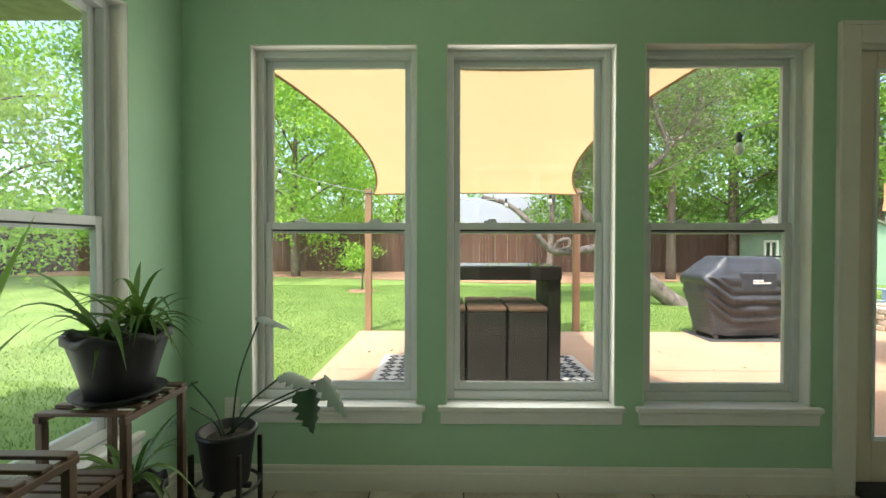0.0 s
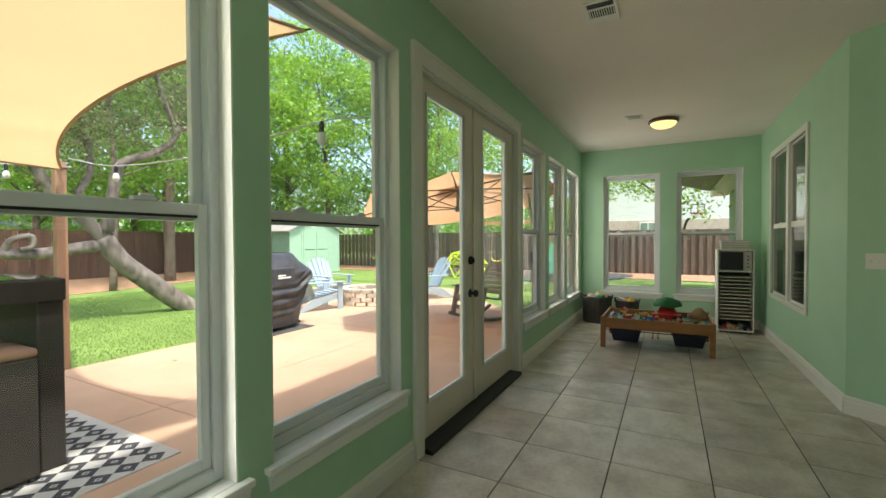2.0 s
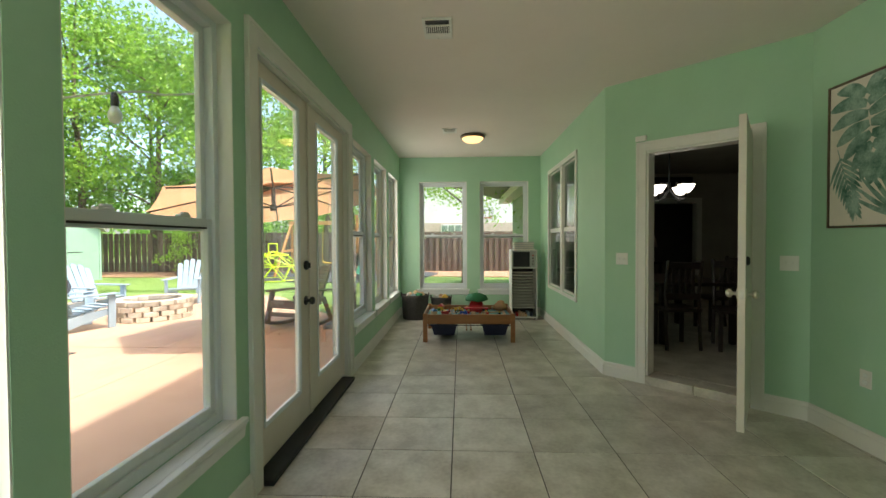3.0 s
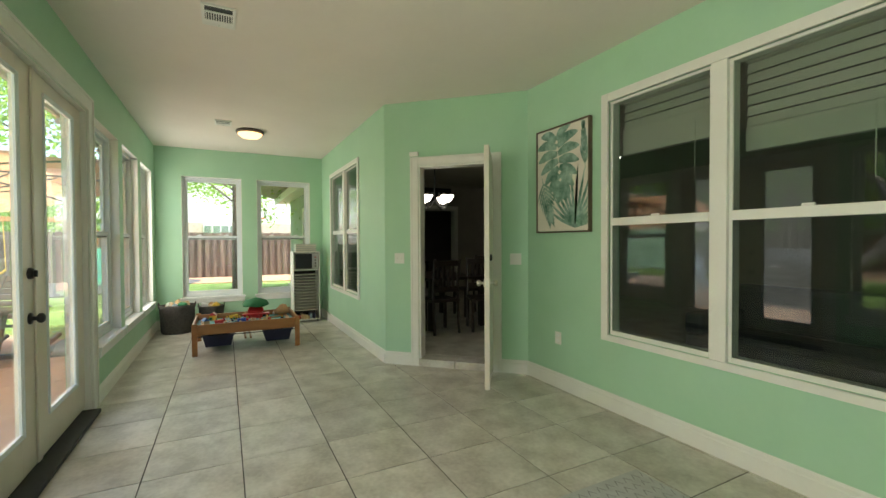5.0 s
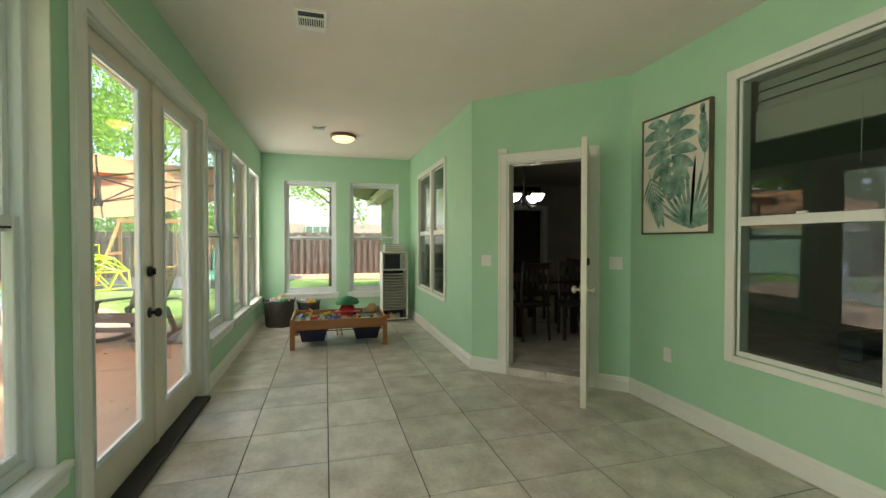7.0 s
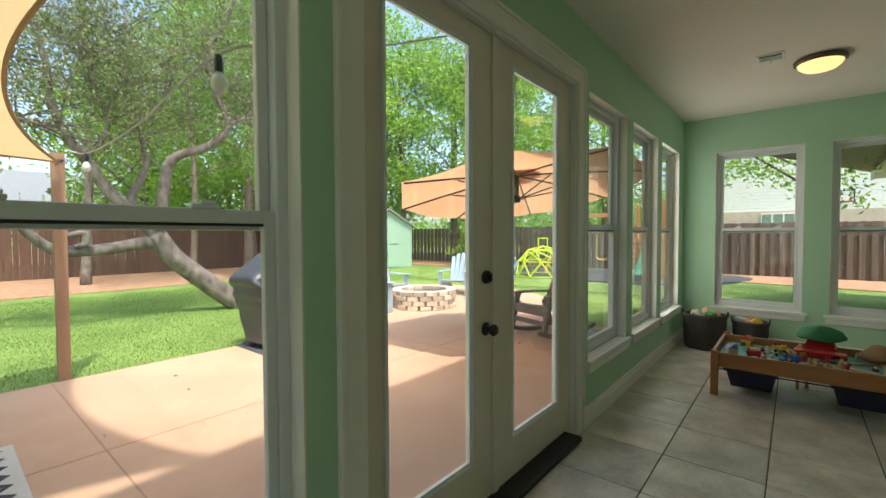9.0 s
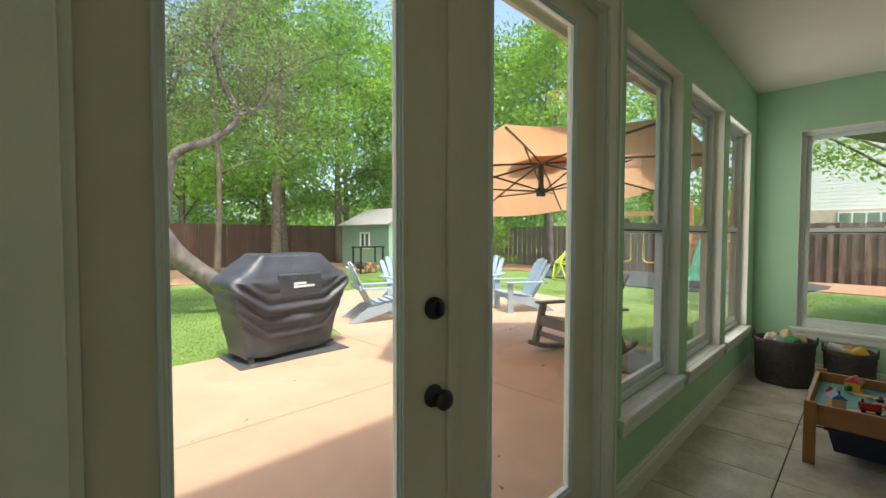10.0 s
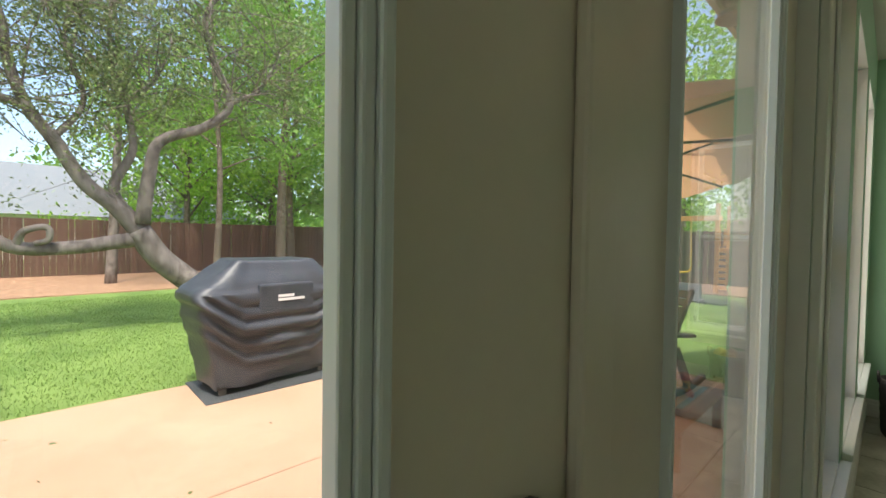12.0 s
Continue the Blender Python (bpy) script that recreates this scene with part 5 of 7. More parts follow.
for x, y in ((1.6, -5.8), (2.9, -7.3)):
    t = thing("downlight", "small lit recessed ceiling downlight", "downlight", Matrix.Translation((x, y, 2.75)), "recessed downlights")
    part("lens", lathe(bmesh.new(), [(0.06, -0.004), (0.055, -0.008), (0.003, -0.008)], 20), DOWNLIGHT, t)
    part("trim_ring", lathe(bmesh.new(), [(0.085, 0.0), (0.08, -0.008), (0.061, -0.009), (0.061, 0.0)], 24), TRIM, t)


# ---- things on the patio ----
G = GROUND

# shade sail between two posts and the eaves
POST_L, POST_R = (-4.40, 5.58), (-1.04, 5.58)
for x, y in (POST_L, POST_R):
    t = thing("sail_post", "brown wooden post holding the shade sail", "post", Matrix.Translation((x, y, G - 0.012)), "sail posts")
    part("shaft", boxes((-0.05, 0.05, -0.05, 0.05, 0, 2.30), bevel=0.006), POST, t)
    part("ring_bolt", tube(bmesh.new(), [(0.035 * math.cos(k), -0.085 + 0.035 * math.sin(k), 2.22) for k in (2 * math.pi * i / 12 for i in range(12))], 0.006, 5, True), BLACK, t)
sail = thing("shade_sail", "yellow tan square shade sail stretched over the patio", "shade sail")
corners = [Vector((-4.75, 1.62, 2.80)), Vector((-1.22, 1.68, 2.67)), Vector((-1.06, 5.46, 2.14)), Vector((-4.30, 5.46, 2.14))]
N = 24


def sail_point(u, v):
    """u along x, v from the house out; the edges curve inwards."""
    p = (corners[0] * (1 - u) + corners[1] * u) * (1 - v) + (corners[3] * (1 - u) + corners[2] * u) * v
    bow = lambda s: 4 * s * (1 - s)
    p.y += 0.42 * bow(u) * (1 - v) - 0.18 * bow(u) * v
    p.x += 0.42 * bow(v) * (1 - u) - 0.42 * bow(v) * u
    p.z -= 0.05 * bow(u) * bow(v)
    return p


bm = bmesh.new()
vs = [[bm.verts.new(sail_point(i / N, j / N)) for j in range(N + 1)] for i in range(N + 1)]
for i in range(N):
    for j in range(N):
        bm.faces.new((vs[i][j], vs[i + 1][j], vs[i + 1][j + 1], vs[i][j + 1]))
part("cloth", bm, SAIL, sail, "", True)
rim = [sail_point(i / N, 0) for i in range(N)] + [sail_point(1, i / N) for i in range(N)] + [sail_point(1 - i / N, 1) for i in range(N)] + [sail_point(0, 1 - i / N) for i in range(N)]
part("webbing", tube(bmesh.new(), rim, 0.014, 6, True), SAILEDGE, sail, "brown hem webbing")
for c, e in zip(corners, ((-4.95, 1.58, 2.84), (-1.0, 1.58, 2.80), (POST_R[0], 5.55, 2.18), (POST_L[0], 5.55, 2.18))):
    part("tension_cord", tube(bmesh.new(), [c, Vector(e)], 0.006, 5), BLACK, sail)

# string lights
def light_string(points, bulbs):
    t = thing("string_lights", "pale cord of outdoor string lights with clear bulbs", "string lights", None, "string lights")
    line = smooth_line(points, 10)
    part("cord", tube(bmesh.new(), line, 0.006, 5), GREYWHITE, t)
    me = None
    for i in range(bulbs):
        p = line[int((i + 0.5) / bulbs * (len(line) - 1))]
        if me is None:
            s = part("socket", lathe(bmesh.new(), [(0.012, 0.0), (0.018, -0.02), (0.018, -0.07)], 10), BLACK, t, "black socket")
            b = part("bulb", lathe(bmesh.new(), [(0.015, -0.07), (0.03, -0.10), (0.033, -0.125), (0.02, -0.15), (0.003, -0.157)], 12), BULBGLASS, s, "clear glass bulb", True)
            me = (s.data, b.data)
            s.location = p
        else:
            s = shared("socket", me[0], t, Matrix.Translation(p))
            shared("bulb", me[1], s, Matrix())


light_string([(-6.4, 3.2, 3.0), (-5.6, 4.6, 2.45), (-4.45, 5.6, 2.2), (-2.7, 5.62, 2.07), (-0.92, 5.6, 2.2)], 9)
light_string([(-0.97, 5.54, 2.28), (-1.03, 4.4, 2.09), (-1.09, 2.9, 2.04), (-1.12, 1.64, 2.12), (-0.82, 1.58, 2.21), (-0.4, 1.58, 2.37), (0.3, 1.57, 2.68)], 3)

# wicker bar set on its rug
rug = tagged(part("outdoor_rug", boxes((-3.90, -1.55, 2.50, 4.02, G + 0.001, G + 0.009)), RUGLIGHT), "charcoal and cream diamond pattern outdoor rug under the bar", "rug")
bm = bmesh.new()
cell = 0.15
for i in range(15):
    for j in range(10):
        cx, cy = -3.85 + cell * (i + 0.5), 2.51 + cell * (j + 0.5)
        for r0, r1 in ((0.0749, 0.024), (0.010, 0.0)):
            q = [(1, 0), (0, 1), (-1, 0), (0, -1)]
            for a in range(4):
                b = (a + 1) % 4
                pts = [(cx + q[a][0] * r0, cy + q[a][1] * r0), (cx + q[b][0] * r0, cy + q[b][1] * r0), (cx + q[b][0] * r1, cy + q[b][1] * r1), (cx + q[a][0] * r1, cy + q[a][1] * r1)]
                if r1 == 0:
                    pts = pts[:2] + [(cx, cy)]
                bm.faces.new([bm.verts.new((x, y, G + 0.0105)) for x, y in pts])
part("diamond_weave", bm, RUGDARK, rug, "charcoal diamonds woven in the rug")
bar = thing("bar_table", "dark brown wicker bar table with a glass top", "bar table", Matrix.Translation((-2.725, 3.27, G + 0.011)))
part("top_frame", boxes((-0.75, 0.75, -0.34, 0.34, 1.03, 1.165), bevel=0.012), WICKER, bar)
for a in (-0.75, 0.62):
    part("end_panel", boxes((a, a + 0.13, -0.30, 0.30, 0, 1.03), bevel=0.012), WICKER, bar)
part("glass_top", boxes((-0.73, 0.73, -0.32, 0.32, 1.166, 1.174), bevel=0.002), glass_material("bar_glass", 0.2, (0.75, 0.82, 0.82)), bar, "glass table top")


def stool(x, y):
    t = thing("bar_stool", "dark wicker box stool with a tan cushion", "stool", Matrix.Translation((x, y, G + 0.011)), "stools at the bar table")
    part("body", boxes((-0.19, 0.19, -0.18, 0.18, 0.02, 0.72), bevel=0.015), WICKER, t)
    part("cushion", boxes((-0.192, 0.192, -0.182, 0.182, 0.721, 0.775), bevel=0.022), CUSHION, t, "tan seat cushion", True)
    for a in (-0.16, 0.16):
        for b in (-0.15, 0.15):
            part("foot", lathe(bmesh.new(), [(0.02, 0.0), (0.02, 0.02)], 8, (a, b, 0)), BLACK, t)
    return t


for x in (-3.13, -2.725, -2.32):
    stool(x, 3.06)
    stool(x, 3.51)

# covered grill
grill = thing("covered_grill", "barbecue grill under a draped charcoal cloth cover", "grill", Matrix.Translation((1.31, 5.22, G)) @ Matrix.Rotation(radians(5), 4, "Z"))
levels = [(0.10, 0.58, 0.25), (0.30, 0.61, 0.27), (0.55, 0.66, 0.29), (0.78, 0.715, 0.315), (0.91, 0.75, 0.335), (0.935, 0.752, 0.335), (0.955, 0.735, 0.325), (1.08, 0.565, 0.285), (1.195, 0.415, 0.235), (1.212, 0.395, 0.22), (1.216, 0.36, 0.18)]
SIDES = 120
bm = bmesh.new()
fine = []
for (z0, a0, b0), (z1, a1, b1) in zip(levels, levels[1:]):
    for k in range(11):
        f = k / 11
        fine.append((z0 + (z1 - z0) * f, a0 + (a1 - a0) * f, b0 + (b1 - b0) * f))
fine.append(levels[-1])
rings = []
for z, a, b in fine:
    ring = []
    for j in range(SIDES):
        k = 2 * math.pi * j / SIDES
        c, s = math.cos(k), math.sin(k)
        x = a * math.copysign(abs(c) ** 0.24, c)
        y = b * math.copysign(abs(s) ** 0.24, s)
        swag = 0.0
        if z < 0.93:
            q = x / max(a, 0.01)
            sag = 0.45 + 0.42 * abs(q) ** 1.7
            for m_, dep in ((sag, 0.10), (sag - 0.16, 0.06), (sag + 0.15, 0.06), (sag - 0.30, 0.045), (sag + 0.27, 0.045)):
                swag += dep * math.exp(-((z - m_) / (0.03 if z < m_ else 0.07)) ** 2)
        nz = noise.noise(Vector((x * 3.0, y * 3.0, z * 4.0))) * 0.03 + noise.noise(Vector((x * 9, y * 9, z * 7))) * 0.012
        o = Vector((x, y, 0)).normalized()
        low = -0.04 * abs(math.sin(3 * k)) if z < 0.12 else 0
        ring.append(bm.verts.new((x + o.x * (nz + swag * 0.3), y + o.y * nz + math.copysign(swag * min(1.0, abs(y) / b) ** 4, y), z + low + 0.02 * noise.noise(Vector((x * 4, y * 4, 7))) * (z > 1.0))))
    rings.append(ring)
for r, s in zip(rings, rings[1:]):
    for j in range(SIDES):
        bm.faces.new((r[j], r[(j + 1) % SIDES], s[(j + 1) % SIDES], s[j]))
bm.faces.new(rings[-1])
cover = part("cover", bm, COVER, grill, "draped charcoal cloth cover", True)
part("patch", boxes((-0.24, 0.32, -0.358, -0.24, 0.72, 0.995), bevel=0.02), COVER, cover, "sewn front patch")
part("logo_bar", boxes((-0.06, 0.10, -0.366, -0.3625, 0.865, 0.89)), WHITEMARK, cover, "white printed bar")
part("logo_bar", boxes((-0.06, 0.21, -0.366, -0.3625, 0.83, 0.855)), WHITEMARK, cover, "white printed bar")
part("base_shelf", boxes((-0.56, 0.56, -0.24, 0.24, 0.07, 0.10)), BLACK, grill)
for a in (-0.5, 0.5):
    for b in (-0.2, 0.2):
        part("caster", lathe(bmesh.new(), [(0.035, -0.012), (0.035, 0.012)], 14, (a, b, 0.035), "y"), PLASTIC_GREY, grill)
mat_ = tagged(part("grill_mat", boxes((0.66, 2.00, 4.82, 5.56, G + 0.001, G + 0.008)), MAT), "dark grey mat under the grill", "mat")

# fire pit of stacked stones
pit = thing("fire_pit", "round fire pit of stacked tan wall stones", "fire pit", Matrix.Translation((4.55, 5.70, G)))
stone = None
R0, COUNT = 0.56, 16
for course in range(4):
    for i in range(COUNT):
        k = 2 * math.pi * (i + 0.5 * (course % 2)) / COUNT
        rg = random.Random(course * 50 + i)
        m = Matrix.Translation((R0 * math.cos(k), R0 * math.sin(k), course * 0.092)) @ Matrix.Rotation(k + rg.uniform(-0.05, 0.05), 4, "Z") @ Matrix.Diagonal((rg.uniform(0.92, 1.08), rg.uniform(0.95, 1.02), 1, 1))
        if stone is None:
            stone = part("stone", boxes((-0.09, 0.09, -0.108, 0.108, 0, 0.089), bevel=0.012), STONE, pit)
            stone.matrix_basis = m
        else:
            shared("stone", stone.data, pit, m)
part("ash_bed", lathe(bmesh.new(), [(0.48, 0.0), (0.48, 0.06), (0.02, 0.08)], 24), SOIL, pit, "dark ash bed")


def adirondack(x, y, turn, label):
    t = thing("adirondack_chair", label, "chair", Matrix.Translation((x, y, G)) @ Matrix.Rotation(radians(turn), 4, "Z"), "chairs round the fire pit")
    # the chair faces +y
    for i in range(5):
        f = (i - 2) / 2
        bm = bmesh.new()
        w, top = 0.052, 1.0 - 0.10 * f * f
        pts = [(f * 0.21 - w, -0.17, 0.30), (f * 0.21 + w, -0.17, 0.30), (f * 0.27 + w, -0.47, top - 0.03), (f * 0.27 + w * 0.5, -0.48, top), (f * 0.27 - w * 0.5, -0.48, top), (f * 0.27 - w, -0.47, top - 0.03)]
        a = [bm.verts.new(p) for p in pts]
        b = [bm.verts.new((p[0], p[1] - 0.02, p[2] - 0.008)) for p in pts]
        bm.faces.new(a), bm.faces.new(b[::-1])
        for j in range(6):
            bm.faces.new((a[j], b[j], b[(j + 1) % 6], a[(j + 1) % 6]))
        bmesh.ops.recalc_face_normals(bm, faces=bm.faces)
        part("back_slat", bm, PLASTIC_BLUE, t)
    for i in range(5):
        f = i / 4
        y0, z0 = 0.36 - f * 0.50, 0.37 - f * 0.08
        part("seat_slat", boxes((-0.27, 0.27, y0 - 0.05, y0 + 0.05, z0 - 0.02, z0), bevel=0.005), PLASTIC_BLUE, t)
    for s in (-1, 1):
        part("armrest", boxes((s * 0.34 - 0.07, s * 0.34 + 0.07, -0.36, 0.42, 0.55, 0.575), bevel=0.008), PLASTIC_BLUE, t)
        part("front_leg", boxes((s * 0.33 - 0.02, s * 0.33 + 0.02, 0.27, 0.38, 0.0, 0.55), bevel=0.005), PLASTIC_BLUE, t)
        bm = bmesh.new()
        q = [(0.40, 0.34), (0.40, 0.25), (-0.48, 0.0), (-0.60, 0.0), (-0.25, 0.24)]
        a = [bm.verts.new((s * 0.285, p, z)) for p, z in q]
        b = [bm.verts.new((s * 0.305, p, z)) for p, z in q]
        bm.faces.new(a), bm.faces.new(b[::-1])
        for j in range(5):
            bm.faces.new((a[j], b[j], b[(j + 1) % 5], a[(j + 1) % 5]))
        bmesh.ops.recalc_face_normals(bm, faces=bm.faces)
        part("rear_leg", bm, PLASTIC_BLUE, t)
    part("back_brace", boxes((-0.33, 0.33, -0.40, -0.37, 0.53, 0.60), bevel=0.004), PLASTIC_BLUE, t)
    return t


def facing(x, y, tx, ty):
    return math.degrees(math.atan2(ty - y, tx - x)) - 90


for x, y in ((3.40, 6.12), (4.75, 7.05), (5.88, 4.92), (6.48, 6.32)):
    adirondack(x, y, facing(x, y, 4.55, 5.7), "pale blue plastic slatted garden chair by the fire pit")

# rocking chair
rock = thing("rocking_chair", "grey-brown plastic slatted rocking chair on the patio", "rocking chair", Matrix.Translation((3.88, 2.60, G)) @ Matrix.Rotation(radians(72), 4, "Z"))


def board(pts, wide, thick):
    """A bent flat board through the points, across local x."""
    bm_ = bmesh.new()
    rows_ = []
    for i, p in enumerate(pts):
        a_, b_ = Vector(pts[max(0, i - 1)]), Vector(pts[min(len(pts) - 1, i + 1)])
        d = (b_ - a_).normalized()
        n_ = Vector((0, -d.z, d.y)) * thick / 2
        p = Vector(p)
        w_ = Vector((wide / 2, 0, 0))
        rows_.append([bm_.verts.new(q) for q in (p - w_ - n_, p + w_ - n_, p + w_ + n_, p - w_ + n_)])
    for r, q in zip(rows_, rows_[1:]):
        for k in range(4):
            bm_.faces.new((r[k], r[(k + 1) % 4], q[(k + 1) % 4], q[k]))
    bm_.faces.new(rows_[0][::-1])
    bm_.faces.new(rows_[-1])
    bmesh.ops.recalc_face_normals(bm_, faces=bm_.faces)
    bmesh.ops.bevel(bm_, geom=[e for e in bm_.edges if e.calc_face_angle(0) > 0.8], offset=min(wide, thick) * 0.2, segments=1, affect="EDGES")
    return bm_


for s in (-1, 1):
    part("rocker", board(smooth_line([(s * 0.32, 0.56, 0.14), (s * 0.32, 0.30, 0.06), (s * 0.32, -0.05, 0.032), (s * 0.32, -0.35, 0.065), (s * 0.32, -0.58, 0.15)], 5), 0.055, 0.06), PLASTIC_GREY, rock)
    part("front_leg", board([(s * 0.32, 0.46, 0.10), (s * 0.32, 0.33, 0.60)], 0.06, 0.09), PLASTIC_GREY, rock)
    part("rear_leg", board([(s * 0.32, -0.36, 0.07), (s * 0.30, -0.18, 0.46)], 0.05, 0.08), PLASTIC_GREY, rock)
    part("armrest", board([(s * 0.33, 0.42, 0.605), (s * 0.33, 0.0, 0.595), (s * 0.33, -0.36, 0.57)], 0.11, 0.03), PLASTIC_GREY, rock)
    part("back_post", board([(s * 0.25, -0.14, 0.34), (s * 0.25, -0.30, 0.68), (s * 0.25, -0.48, 0.98)], 0.045, 0.05), PLASTIC_GREY, rock)
for i in range(6):
    f = i / 5
    part("seat_slat", boxes((-0.29, 0.29, 0.36 - f * 0.48 - 0.042, 0.36 - f * 0.48 + 0.042, 0.43 - 0.09 * f, 0.455 - 0.09 * f), bevel=0.006), PLASTIC_GREY, rock)
for i in range(7):
    f = i / 6
    part("back_slat", board([(0, -0.175 - 0.27 * f, 0.44 + 0.46 * f), (0, -0.21 - 0.27 * f, 0.505 + 0.46 * f)], 0.48, 0.022), PLASTIC_GREY, rock)
part("front_stretcher", boxes((-0.29, 0.29, 0.385, 0.415, 0.33, 0.43), bevel=0.008), PLASTIC_GREY, rock)
part("low_stretcher", boxes((-0.29, 0.29, 0.405, 0.43, 0.20, 0.27), bevel=0.008), PLASTIC_GREY, rock)

# cantilever umbrella, tilted
umb = thing("cantilever_umbrella", "open apricot octagonal cantilever umbrella over the patio", "umbrella", Matrix.Translation((3.17, 2.75, 0)))
tilt = Matrix.Translation((0, 0, 2.17)) @ Matrix.Rotation(radians(4.6), 4, "Y") @ Matrix.Rotation(radians(-9.5), 4, "X")
RAD = 1.68
bm = bmesh.new()
top = bm.verts.new(tilt @ Vector((0, 0, 0.04)))
for i in range(8):
    a0, a1 = radians(22.5 + 45 * i), radians(67.5 + 45 * i)
    seg = 6
    rows = []
    for j in range(1, 7):
        f = j / 6
        row = []
        for k in range(seg + 1):
            g = k / seg
            x = f * RAD * (math.cos(a0) * (1 - g) + math.cos(a1) * g)
            y = f * RAD * (math.sin(a0) * (1 - g) + math.sin(a1) * g)
            row.append(bm.verts.new(tilt @ Vector((x, y, 0.04 - 0.22 * f ** 1.25 - 0.05 * f * 4 * g * (1 - g)))))
        rows.append(row)
    for k in range(seg):
        bm.faces.new((top, rows[0][k], rows[0][k + 1]))
        for r, s in zip(rows, rows[1:]):
            bm.faces.new((r[k], s[k], s[k + 1], r[k + 1]))
bmesh.ops.remove_doubles(bm, verts=bm.verts, dist=0.0005)
canopy = part("canopy", bm, UMB, umb, "apricot cloth canopy")
part("vent", lathe(bmesh.new(), [(0.34, -0.03), (0.2, 0.02), (0.01, 0.04)], 16, tilt @ Vector((0, 0, 0.10))), UMB, canopy, "small cloth top vent")
hub = part("hub", lathe(bmesh.new(), [(0.05, -0.34), (0.055, -0.26), (0.03, -0.24), (0.03, 0.02)], 14, tilt @ Vector((0, 0, 0))), BLACK, umb, "dark hub")
for i in range(8):
    a = radians(22.5 + 45 * i)
    c, s = math.cos(a), math.sin(a)
    line = [tilt @ Vector((f * RAD * c, f * RAD * s, 0.02 - 0.22 * f ** 1.25)) for f in (0.03, 0.3, 0.6, 0.98)]
    rib = part("rib", tube(bmesh.new(), line, 0.011, 6), BLACK, umb)
    part("strut", tube(bmesh.new(), [tilt @ Vector((0.03 * c, 0.03 * s, -0.29)), tilt @ Vector((0.55 * RAD * c, 0.55 * RAD * s, 0.0 - 0.22 * 0.55 ** 1.25))], 0.009, 6), BLACK, rib)
mast = [Vector((0.72, -1.06, G + 0.075)), Vector((0.72, -1.06, 1.6)), Vector((0.66, -0.98, 2.22)), Vector((0.35, -0.52, 2.46)), Vector((0.0, 0.0, 2.40))]
part("mast", tube(bmesh.new(), mast[:3], 0.022, 12), GREYWHITE, umb)
part("arm", tube(bmesh.new(), smooth_line(mast[2:], 5), 0.026, 10), GREYWHITE, umb, "pale curved arm")
part("hanger", tube(bmesh.new(), [Vector((0, 0, 2.40)), tilt @ Vector((0, 0, 0.05))], 0.02, 8), BLACK, umb)
part("base_plate", boxes((0.72 - 0.42, 0.72 + 0.42, -1.06 - 0.42, -1.06 + 0.42, G, G + 0.075), bevel=0.03), PLASTIC_GREY, umb, "dark weighted base")
part("crank_box", boxes((0.66, 0.78, -1.13, -0.99, 0.95, 1.15), bevel=0.01), BLACK, umb)

